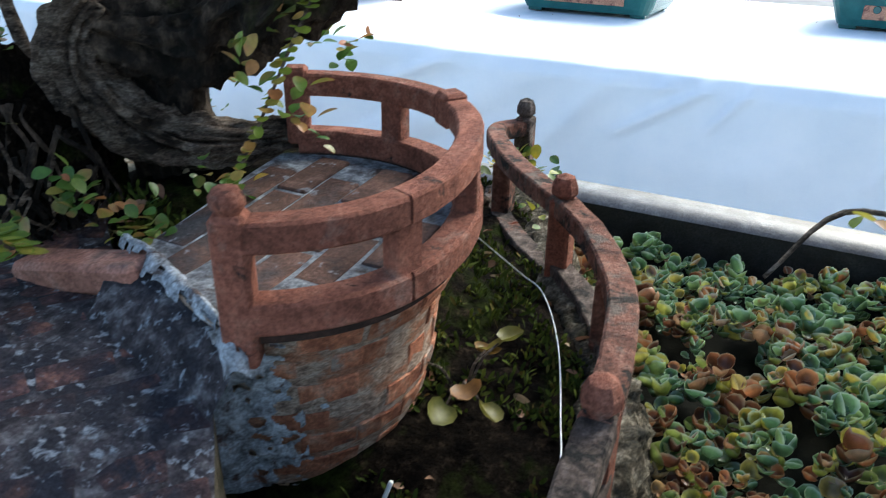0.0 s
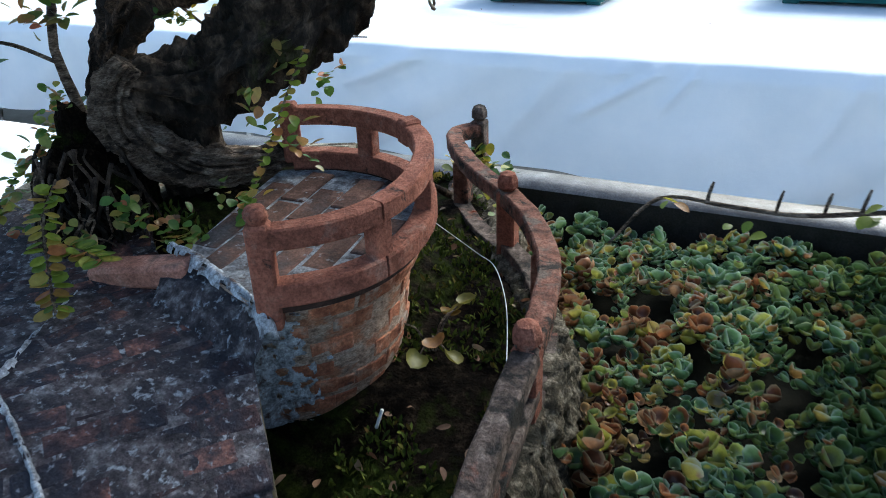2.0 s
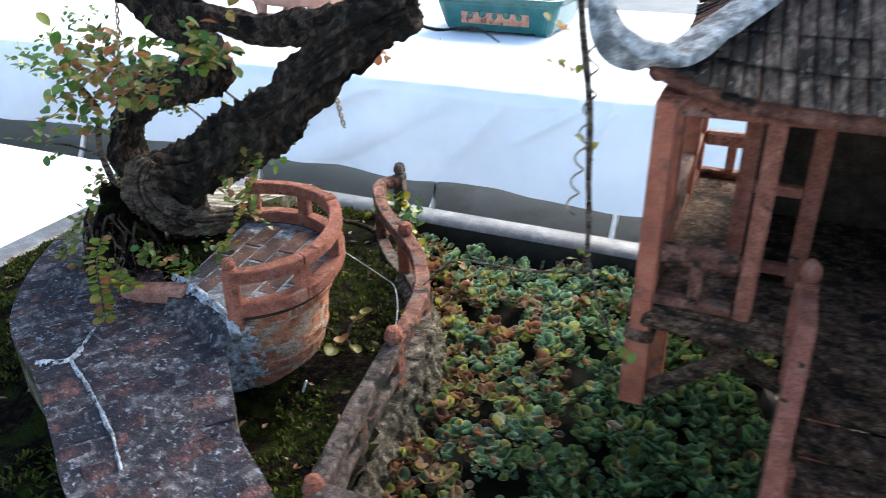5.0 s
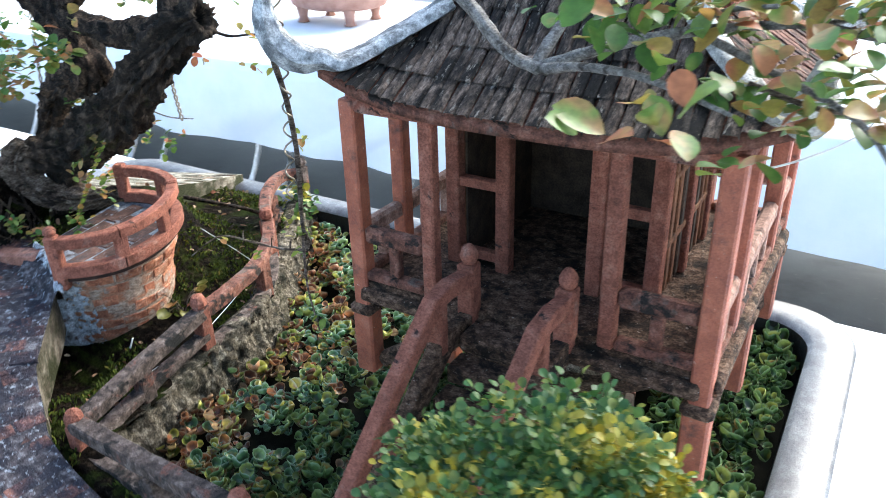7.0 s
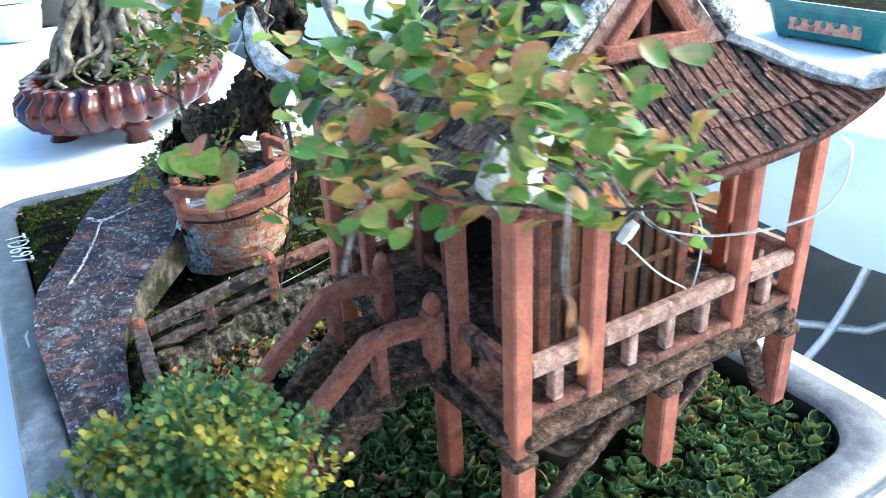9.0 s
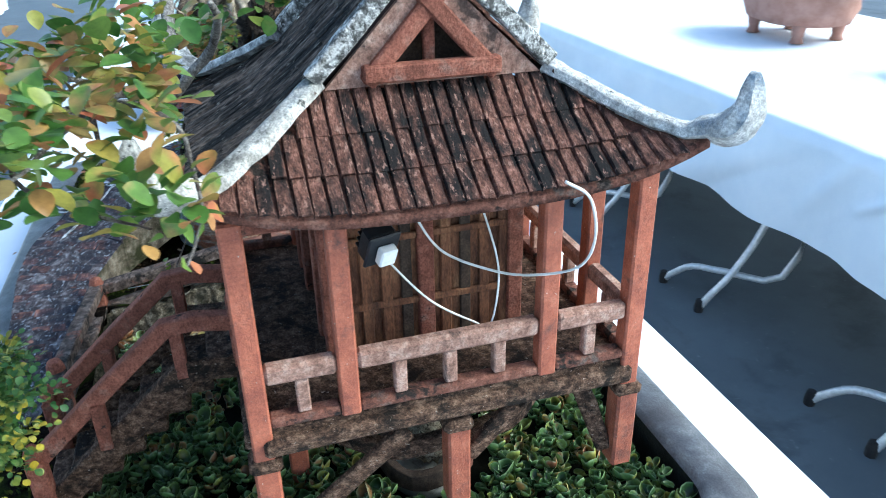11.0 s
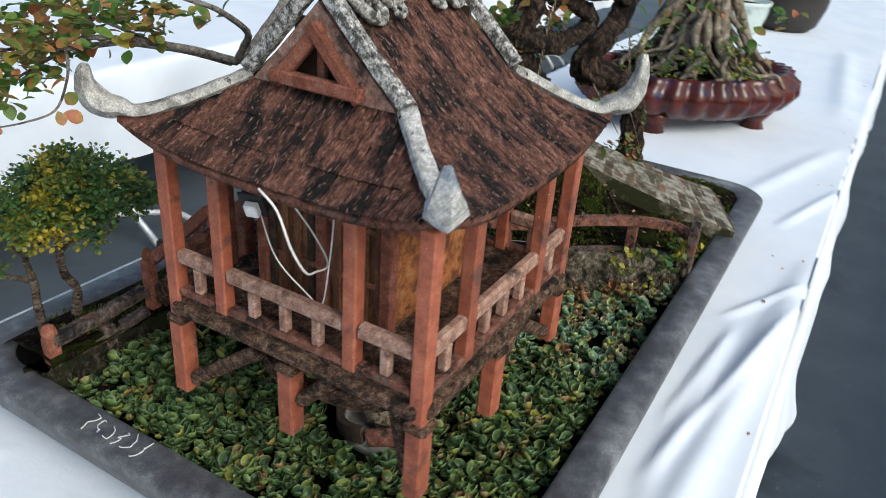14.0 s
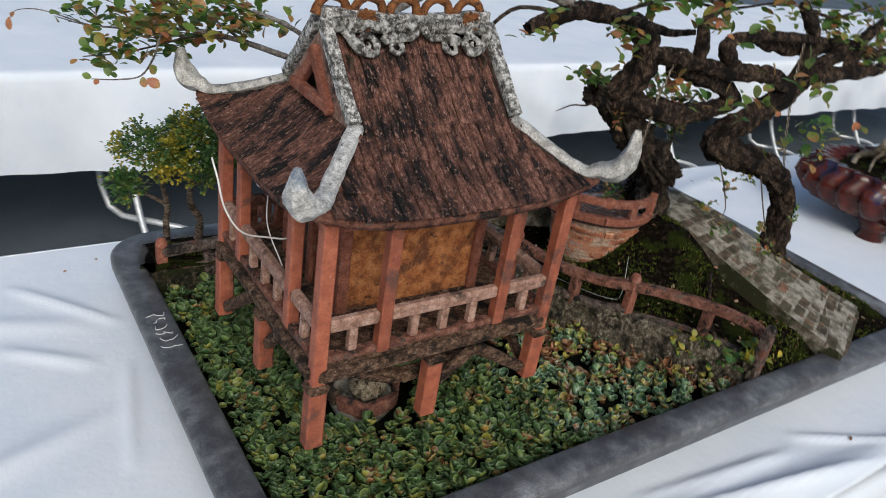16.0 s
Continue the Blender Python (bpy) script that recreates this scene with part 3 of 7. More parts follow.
def cloth_sheet(x0, x1, y0, y1, z, hem, seed, creases=(), fine=None, falls=()):
    """A tablecloth: flat top with slack creases, hanging with folds over both long sides."""
    prof = [(y0 - 0.012, hem + (z - hem) * k / 28) for k in range(26)] + [ (y0 - 0.010, z - 0.03), (y0 - 0.004, z - 0.006), (y0 + 0.008, z)]
    rows = 150 if fine and not falls else 44
    prof += [(y0 + (y1 - y0) * k / rows, z) for k in range(1, rows)]
    xs = [x0 + (x1 - x0) * i / 380 for i in range(381)]
    if fine:
        xs = [x for x in xs if not fine[0] < x < fine[1]] + [fine[0] + (fine[1] - fine[0]) * i / 350 for i in range(351)]
        xs.sort()
    nx = len(xs) - 1
    prof += [(y1 - 0.008, z), (y1 + 0.004, z - 0.006), (y1 + 0.010, z - 0.03)] + [(y1 + 0.012, hem + (z - hem) * k / 9) for k in range(7, -1, -1)]
    verts, faces, n = [], [], len(prof)
    for x in xs:
        for y, h in prof:
            drop = max(0.0, z - h)
            fold = noise.noise(Vector((x * 2.3, seed, 0))) + 0.5 * noise.noise(Vector((x * 6.0, seed + 4, drop)))
            side = 1 if y > (y0 + y1) / 2 else -1
            fold += 0.9 * max(0.0, noise.noise(Vector((x * 3.2 + drop * 5, seed + 2, drop * 1.5))) - 0.1)
            yy = y + side * fold * 0.05 * min(1, drop * 5)
            if drop > 0.004:
                for ax, az, bx, bz, amp, wide in falls:
                    dx, dz = bx - ax, bz - az
                    q = ((x - ax) * dx + (h - az) * dz) / (dx * dx + dz * dz)
                    if -0.1 < q < 1.1 and side < 0:
                        off = ((x - ax) * dz - (h - az) * dx) / math.hypot(dx, dz)
                        yy -= amp * math.exp(-(off / wide) ** 2) * max(0.0, 1 - abs(2 * q - 1) ** 3)
            slack = 0.004 * noise.noise(Vector((x * 1.7, y * 2.2, seed))) + 0.007 * max(0, noise.noise(Vector((x * 0.9 + y * 2.5, y * 0.8 - x * 1.9, seed + 9))) - 0.25)
            zz = h + (slack if drop < 0.01 else 0.02 * noise.noise(Vector((x * 1.1, 3, seed))) * min(1, drop * 3))
            if drop < 0.05:
                for ax, ay, bx, by, amp, wide in creases:
                    dx, dy = bx - ax, by - ay
                    s = ((x - ax) * dx + (y - ay) * dy) / (dx * dx + dy * dy)
                    if -0.1 < s < 1.1:
                        off = ((x - ax) * dy - (y - ay) * dx) / math.hypot(dx, dy)
                        zz += amp * math.exp(-(off / wide) ** 2) * max(0.0, 1 - abs(2 * s - 1) ** 3)
            verts.append((x, yy, zz))
    for i in range(nx):
        for k in range(n - 1):
            a = i * n + k
            faces.append((a, a + 1, a + n + 1, a + n))
    return verts, faces


def folding_leg(x, y, z, side=1):
    """A white steel table leg, bent at the foot, with a black rubber shoe."""
    leg = thing("table_leg", "white bent steel folding-table leg with black rubber foot", "table leg", "folding table legs", (x, y, FLOOR_Z))
    for dx, bend in ((0, ((0.03, 0.02, 0.05), (0.09, 0.05, 0.10), (0.20, 0.10, 0.125), (0.33, 0.22, 0.15), (0.36, 0.28, 0.42), (0.37, 0.30, 0.70))), (0.22, ((0.015, 0.03, 0.07), (0.03, 0.09, 0.15), (0.04, 0.18, 0.32), (0.05, 0.26, 0.70)))):
        bm = bmesh.new()
        tube(bm, smooth_line([(x + dx, y, FLOOR_Z + 0.012, 0.012)] + [(x + dx + bx, y + side * by, min(FLOOR_Z + bz, z - 0.04), 0.012) for bx, by, bz in bend], 3), 7)
        under(part("tube", bm, STEEL, None, smooth=True), leg)
        bm = bmesh.new()
        lathe(bm, [(0.015, 0), (0.016, 0.02), (0.012, 0.045)], Matrix.Translation((x + dx, y, FLOOR_Z)), 8)
        under(part("rubber_foot", bm, RUBBER, None), leg)
    return leg


def long_table(y0, y1, z, hem, seed, label, creases=(), fine=None, falls=()):
    t = thing("draped_table", label, "table")
    v, f = cloth_sheet(-7.0, 2.4, y0, y1, z, hem, seed, creases, fine, falls)
    raw_part("tablecloth", v, f, CLOTH, t)["label"] = "white tablecloth hanging in slack folds"
    bm = boxed(-6.9, 2.3, y0 + 0.02, y1 - 0.02, z - 0.045, z - 0.008, 0.004)
    part("tabletop", bm, DARKWOOD_AND_SHADE, t)
    return t


long_table(-0.47, 0.565, TABLE_Z, -0.62, 1, "long exhibition table under a creased white cloth",
           [(0.05, 0.47, -1.1, 0.55, 0.012, 0.022), (-0.2, 0.455, -0.75, 0.47, 0.006, 0.012), (0.2, 0.3, 0.9, -0.3, 0.010, 0.03), (0.14, 0.0, 0.8, 0.25, 0.008, 0.02), (0.13, -0.2, 0.7, -0.4, 0.007, 0.02),
            (-1.3, 0.35, -1.9, 0.52, 0.008, 0.025), (0.12, 0.44, 0.6, 0.5, 0.01, 0.02), (-1.2, -0.3, -1.8, -0.42, 0.008, 0.03), (-2.2, 0.5, -3.6, 0.40, 0.012, 0.04),
            (-0.26, 0.44, -0.90, 0.560, 0.010, 0.008), (-0.40, 0.435, -0.72, 0.470, 0.007, 0.007), (0.25, -0.36, 0.10, -0.19, 0.007, 0.010), (0.16, 0.13, 0.115, -0.10, 0.006, 0.009), (-0.74, 0.44, -0.95, 0.55, 0.008, 0.008), (0.28, -0.19, 0.15, -0.10, 0.006, 0.012),
            (0.13, 0.46, 0.30, 0.20, 0.007, 0.010), (0.12, 0.47, 0.22, 0.56, 0.008, 0.010), (-1.2, 0.46, -1.55, 0.56, 0.008, 0.012)], (-1.7, 0.75))
long_table(1.52, 3.0, -0.235, -0.55, 5, "neighbouring long table draped in white cloth", [(-0.9, 1.7, -1.9, 2.3, 0.012, 0.04), (-1.9, 1.6, -2.9, 2.1, 0.010, 0.05), (-0.2, 1.62, -0.9, 1.9, 0.012, 0.04)], (-2.2, 0.2),
           [(-0.647, -0.225, -0.93, -0.40, 0.016, 0.012), (-0.587, -0.225, -0.70, -0.36, 0.014, 0.010), (-1.284, -0.22, -1.62, -0.36, 0.016, 0.018), (-0.683, -0.22, -0.84, -0.28, 0.012, 0.010), (-0.9, -0.23, -1.15, -0.50, 0.012, 0.03), (-0.25, -0.23, -0.35, -0.45, 0.014, 0.02)])
long_table(-3.2, -1.62, -0.235, -0.56, 8, "long table across the aisle draped in white cloth")
for k in range(9):
    folding_leg(-0.87 - 0.75 * k, 1.46, -0.25)
for k in range(6):
    folding_leg(-0.5 - 0.95 * k, -1.60, -0.25, -1)
for k in range(4):
    folding_leg(-2.6 + 0.95 * k, -0.30, -0.25)

# ---- the tray ----
X0, X1, Y0, Y1 = -1.185, 0.103, -0.330, 0.428


def rounded(x0, x1, y0, y1, r, z, n=7):
    pts = []
    for cx, cy, a0 in ((x1 - r, y1 - r, 0), (x0 + r, y1 - r, 90), (x0 + r, y0 + r, 180), (x1 - r, y0 + r, 270)):
        for k in range(n + 1):
            a = radians(a0 + 90 * k / n)
            pts.append(Vector((cx + r * math.cos(a), cy + r * math.sin(a), z)))
    return pts


tray = thing("bonsai_tray", "large shallow dark grey glazed tray with chalk marks", "tray", at=((X0 + X1) / 2, 0.05, TABLE_Z))
bm = bmesh.new()
W = 0.047
loops = []
for inset, z, r in ((0.05, TABLE_Z + 0.004, 0.05), (0.018, TABLE_Z + 0.03, 0.07), (0.012, RIM_Z - 0.022, 0.075), (0.0, RIM_Z - 0.016, 0.08), (0.0, RIM_Z - 0.004, 0.08), (0.005, RIM_Z, 0.078),
                    (W - 0.006, RIM_Z + 0.001, 0.055), (W, RIM_Z - 0.005, 0.052), (W + 0.004, RIM_Z - 0.05, 0.05), (W + 0.006, RIM_Z - 0.07, 0.05)):
    loops.append([bm.verts.new(p) for p in rounded(X0 + inset, X1 - inset, Y0 + inset, Y1 - inset, r, z)])
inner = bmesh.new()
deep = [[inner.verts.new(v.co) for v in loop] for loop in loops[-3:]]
for mesh, rows in ((bm, loops[:-2]), (inner, deep)):
    for a, b in zip(rows, rows[1:]):
        for k in range(len(a)):
            mesh.faces.new((a[k], a[(k + 1) % len(a)], b[(k + 1) % len(a)], b[k]))
inner.faces.new(deep[-1])
bm.faces.new(list(reversed(loops[0])))
for loop in loops[-2:]:
    for v in loop:
        bm.verts.remove(v)
under(part("basin", bm, RIM, None, smooth=True), tray)
under(part("inner_wall", inner, RIM_IN, None, "near-black inner wall", smooth=True), tray)


def chalk_text(body, size, m):
    c = bpy.data.curves.new("chalk_writing", "FONT")
    c.body, c.size, c.extrude, c.bevel_depth = body, size, 0.0002, 0.0
    c.align_x = "CENTER"
    ob = new("chalk_writing", c)
    ob.matrix_world = m
    dg = bpy.context.evaluated_depsgraph_get()
    me = bpy.data.meshes.new_from_object(ob.evaluated_get(dg))
    bpy.data.objects.remove(ob)
    me.transform(m)
    me.materials.clear()
    me.materials.append(CHALK)
    w = new("chalk_writing", me)
    w["label"] = "white chalk lettering"
    return under(w, tray)


chalk_text("T\u0110697", 0.043, pose(-0.94, -0.3015, RIM_Z + 0.0016, 0, 0, 2))
bm = bmesh.new()
tube(bm, smooth_line([(-0.655, -0.30, RIM_Z + 0.001, 0.0012), (-0.64, -0.303, RIM_Z + 0.001, 0.002), (-0.61, -0.302, RIM_Z + 0.001, 0.0012)], 4), 5)
under(part("chalk_bar", bm, CHALK, None), tray)
crg = random.Random(41)
for k in range(6):
    bm = bmesh.new()
    y = -0.074 + 0.0155 * k
    tube(bm, smooth_line([(0.068 + 0.0045 * q + crg.uniform(-0.004, 0.004), y + crg.uniform(-0.006, 0.006), RIM_Z + 0.0012, 0.0006) for q in range(6)], 2), 5)
    under(part("chalk_bar", bm, CHALK, None), tray)

# ---- the way of the brick path: place and half width ----
WAY = smooth_line([(-0.28, -0.255, -0.122, 0.027), (-0.417, -0.250, -0.110, 0.034), (-0.513, -0.245, -0.092, 0.044), (-0.565, -0.235, -0.078, 0.056), (-0.623, -0.214, -0.062, 0.066), (-0.660, -0.184, -0.049, 0.071), (-0.720, -0.136, -0.034, 0.078), (-0.81, -0.092, -0.028, 0.072), (-0.868, -0.01, -0.012, 0.060),
                   (-0.882, 0.085, -0.018, 0.066), (-0.905, 0.18, -0.046, 0.076), (-0.942, 0.285, -0.080, 0.092), (-0.980, 0.370, -0.106, 0.106)], 8)
WAY_XY = np.array(WAY)

# ---- water, banks, soil ----
bm = bmesh.new()
vs = [bm.verts.new((p.x, p.y, -0.172)) for p in rounded(X0 + W + 0.003, X1 - W - 0.003, Y0 + W + 0.003, Y1 - W - 0.003, 0.05, 0)]
bm.faces.new(vs)
tagged(mesh_object("water", bm, WATER), "still dark water in the tray under floating plants", "water", kind="structure")

SHORE = [(-0.30, -0.497), (-0.18, -0.499), (-0.06, -0.513), (0.0, -0.517), (0.06, -0.527), (0.10, -0.540), (0.163, -0.577), (0.187, -0.600), (0.278, -0.648), (0.34, -0.698), (0.374, -0.708)]


def shore_x(y):
    return float(np.interp(y, [a for a, _ in SHORE], [b for _, b in SHORE]))


def in_pond(x, y, margin=0.0):
    return y > -0.185 + margin and x > shore_x(y) + margin


def soil_z(x, y):
    hill = 0.088 * math.exp(-((x + 0.775) ** 2 / 0.012 + (y - 0.01) ** 2 / 0.018)) + 0.035 * math.exp(-((x + 0.93) ** 2 / 0.02 + (y - 0.12) ** 2 / 0.03))
    z = -0.108 + hill + 0.007 * noise.noise(Vector((x * 14, y * 14, 1))) + 0.003 * noise.noise(Vector((x * 60, y * 60, 2)))
    edge = min(x - X0 - W, Y1 - W - y, y - Y0 - W)
    z = min(z, -0.128 + edge * 0.6) if edge < 0.05 else z
    far = np.hypot(WAY_XY[:, 0] - x, WAY_XY[:, 1] - y)
    k = int(far.argmin())
    if far[k] < WAY_XY[k, 3] + 0.004:
        z = min(z, WAY_XY[k, 2] - 0.012)
    z += 0.050 * math.exp(-((x + 0.770) ** 2 / 0.0042 + (y - 0.135) ** 2 / 0.0036)) + 0.028 * math.exp(-((x + 0.690) ** 2 + (y - 0.095) ** 2) / 0.0036)
    z -= 0.040 * math.exp(-((x + 0.640) ** 2 + (y + 0.092) ** 2) / 0.0036)
    if y < -0.18 and x > -0.45:
        z += 0.012 * math.exp(-((x - 0.0) ** 2 + (y + 0.25) ** 2) / 0.012)
    return z


NX, NY = 210, 126
verts, faces, idx = [], [], {}
for i in range(NX + 1):
    for j in range(NY + 1):
        x, y = X0 + W + 0.004 + (X1 - X0 - 2 * W - 0.008) * i / NX, Y0 + W + 0.004 + (Y1 - Y0 - 2 * W - 0.008) * j / NY
        idx[i, j] = len(verts)
        verts.append((x, y, soil_z(x, y)))
for i in range(NX):
    for j in range(NY):
        x, y, _ = verts[idx[i, j]]
        if not in_pond(x, y, 0.008):
            faces.append((idx[i, j], idx[i + 1, j], idx[i + 1, j + 1], idx[i, j + 1]))
tagged(raw_part("soil", verts, faces, SOIL), "dark damp potting soil with moss in the tray", "soil", kind="structure")

bank_line = [(x, y) for y, x in SHORE[1:]]
south_line = [(-0.499, -0.182), (-0.40, -0.188), (-0.275, -0.192), (-0.18, -0.186), (-0.09, -0.184), (0.045, -0.188), (0.055, -0.19)]


def bank(name, line, label):
    """A rough masonry kerb that holds the soil above the water."""
    pts = smooth_line([(x, y, 0) for x, y in line], 24)
    verts, faces, n = [], [], 15
    for i, p in enumerate(pts):
        d = pts[min(i + 1, len(pts) - 1)] - pts[max(i - 1, 0)]
        s = np.array([d[1], -d[0], 0]) / np.linalg.norm(d)
        if name == "pond_bank" and s[0] < 0 or name != "pond_bank" and s[1] < 0:
            s = -s
        for k, (off, z) in enumerate(((-0.020, -0.13), (-0.018, -0.104), (-0.008, -0.099), (0.008, -0.097), (0.014, -0.101), (0.016, -0.105), (0.017, -0.110), (0.019, -0.117), (0.022, -0.124), (0.025, -0.131), (0.028, -0.138), (0.031, -0.146), (0.034, -0.154), (0.036, -0.164), (0.038, -0.175))):
            q = Vector(p + s * off * (0.4 if name != "pond_bank" and off > 0.01 else 0.72 if off > 0.01 else 1.0))
            w = 0.008 * noise.noise(q * 40 + Vector((0, 0, z * 40))) + 0.006 * noise.noise(q * 120 + Vector((0, 0, z * 120))) + 0.004 * noise.noise(q * 290 + Vector((0, 0, z * 290)))
            drop = 0.013 * min(1.0, max(0.0, (0.02 - q.y) / 0.12))
            verts.append((q.x + s[0] * w, q.y + s[1] * w, min(z + (w if 1 <= k <= 4 else 0), -0.097 - drop) if 1 <= k <= 6 else z))
    for i in range(len(pts) - 1):
        for k in range(n - 1):
            a = i * n + k
            faces.append((a, a + 1, a + n + 1, a + n))
    return tagged(raw_part(name, verts, faces, STONE if name == "pond_bank" else STONE_MOSSY), label, "bank", kind="structure")


bank("pond_bank", bank_line, "pale rough cement bank along the pond")
bank("pond_bank_south", south_line, "mossy cement bank below the low fence")

# ---- floating plants ----
verts, faces, dry_verts, dry_faces, old_verts, old_faces = [], [], [], [], [], []
prg = random.Random(3)
gx = X0 + W
STEP = 0.0158
x = -0.72
while x < X1 - W - 0.004:
    y = -0.188
    while y < Y1 - W - 0.004:
        px_, py_ = x + prg.uniform(-0.008, 0.008), y + prg.uniform(-0.008, 0.008)
        y += STEP
        if py_ < -0.172 or px_ < shore_x(py_) + 0.012 or px_ > X1 - W - 0.012 or py_ > Y1 - W - 0.012:
            continue
        if math.hypot(px_ + 0.130, py_ - 0.163) < 0.070 or noise.noise(Vector((px_ * 26, py_ * 26, 5))) < (-0.46 if px_ > -0.3 else -0.27):
            continue
        lift = -0.160 + 0.006 * max(0, min(1, (px_ + 0.46) / 0.2)) + 0.010 * noise.noise(Vector((px_ * 18, py_ * 18, 8))) + prg.uniform(-0.003, 0.005)
        c = Vector((px_, py_, lift))
        dry = prg.random() < (-0.30 - px_) / 0.12
        from_bank = px_ - shore_x(py_)
        old = dry and prg.random() < 0.85 * math.exp(-(from_bank / 0.10) ** 2) + 1.1 * max(0.0, noise.noise(Vector((px_ * 15, py_ * 15, 21))) - 0.04)
        turn, size = prg.uniform(0, 6.3), prg.choice((0.0085, 0.0105, 0.0125, 0.0145)) * (1.22 if px_ > -0.3 else 1.0)
        lean = Matrix.Rotation(prg.uniform(0, 0.45), 3, Vector((prg.uniform(-1, 1), prg.uniform(-1, 1), 0.01)).normalized())
        for k in range(prg.choice((6, 7, 8, 9) if px_ > -0.3 else (5, 6, 7, 8))):
            a = turn + k * 2.4
            tilt = 0.10 + 0.13 * k + prg.uniform(-0.2, 0.3)
            out = lean @ Vector((math.cos(a) * math.cos(tilt), math.sin(a) * math.cos(tilt), math.sin(tilt)))
            nrm = lean @ Vector((-math.cos(a) * math.sin(tilt), -math.sin(a) * math.sin(tilt), math.cos(tilt)))
            s = size * prg.uniform(0.7, 1.12)
            round_leaf(old_verts if old else dry_verts if dry else verts, old_faces if old else dry_faces if dry else faces, c + lean @ Vector((math.cos(a) * 0.003, math.sin(a) * 0.003, 0.0022 * k)), out, nrm, s, s * (0.80 if px_ > -0.3 else 0.97), prg.uniform(0.3, 0.8))
    x += STEP
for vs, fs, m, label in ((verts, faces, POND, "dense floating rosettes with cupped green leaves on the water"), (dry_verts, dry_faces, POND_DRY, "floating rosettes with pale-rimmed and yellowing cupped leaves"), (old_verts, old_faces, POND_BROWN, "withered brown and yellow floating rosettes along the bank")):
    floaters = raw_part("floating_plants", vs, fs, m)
    # 0 at the leaf centre (painted shade) to 1 at the pale rim
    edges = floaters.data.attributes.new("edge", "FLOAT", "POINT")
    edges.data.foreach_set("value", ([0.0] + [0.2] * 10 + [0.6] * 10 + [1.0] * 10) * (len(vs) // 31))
    tagged(floaters, label, "floating plants", kind="stuff")

# ---- pavilion ----
PX0, PX1, PY0, PY1 = -0.295, 0.005, 0.0, 0.295
CX, CY = (PX0 + PX1) / 2, (PY0 + PY1) / 2
pav = thing("garden_pavilion", "miniature pavilion on stilts, red posts, dark tiled roof", "pavilion", at=(CX, CY, -0.16))


def pp(name, bm, material, parent=None, label="", smooth=False):
    ob = under(part(name, bm, material, None, smooth=smooth), pav) if parent is None else part(name, bm, material, parent, smooth=smooth)
    if label:
        ob["label"] = label
    return ob


# deck with its edge beams
pp("deck", boxed(PX0 - 0.004, PX1 + 0.004, PY0 - 0.004, PY1 + 0.004, 0.030, 0.042, 0.003), DECK, label="dark weathered floor slab")
for a, b in (((PX0, PY0 - 0.004), (PX1, PY0 - 0.004)), ((PX0, PY1 + 0.004), (PX1, PY1 + 0.004)), ((PX0 - 0.004, PY0), (PX0 - 0.004, PY1)), ((PX1 + 0.004, PY0), (PX1 + 0.004, PY1))):
    bm = between((*a, 0.0270), (*b, 0.0270), 0.016, 0.0145, 0.003)
    bmesh.ops.subdivide_edges(bm, edges=bm.edges, cuts=3, use_grid_fill=True)
    for v in bm.verts:
        v.co += Vector((noise.noise(v.co * 60), noise.noise(v.co * 60 + Vector((5, 0, 0))), noise.noise(v.co * 60 + Vector((9, 0, 0))))) * 0.0022
    pp("edge_beam", bm, DECK, label="crumbling mortar edge beam")

# posts and stilts
post_at = []
MIDX, MIDY = (-0.222, -0.068), (0.066, 0.221)
for x in (PX0, MIDX[0], MIDX[1], PX1):
    for y in (PY0, PY1):
        post_at.append((x, y))
for y in MIDY:
    post_at += [(PX0, y), (PX1, y)]
for x, y in post_at:
    corner = x in (PX0, PX1) and y in (PY0, PY1)
    w = 0.0155 if corner else 0.0125 if y == PY0 else 0.0145
    south = y == PY0 and not corner
    pp("post", boxed(x - w / 2, x + w / 2, y - w / 2, y + w / 2, 0.0 if corner else 0.040, 0.204, 0.0016), TERRA if south else POST_RED, label="square red post" if not south else "stained dull red post")
for x, y, foot in ((PX0, PY0, -0.058), (PX1, PY0, -0.082), (PX0, PY1, -0.060), (PX1, PY1, -0.070), (CX + 0.004, PY1, -0.072), (CX, PY0 + 0.03, -0.165), (PX0, CY, -0.165), (PX1, CY, -0.068)):
    w = 0.0185
    pp("stilt", boxed(x - w / 2 - 0.001, x + w / 2 + 0.001, y - w / 2, y + w / 2, foot, 0.014, 0.002), POST_RED, label="square clay stilt standing in the pond")
    bm = boxed(x - w / 2 - 0.003, x + w / 2 + 0.003, y - w / 2 - 0.003, y + w / 2 + 0.003, 0.004, 0.016, 0.004)
    pp("collar", bm, DECK)
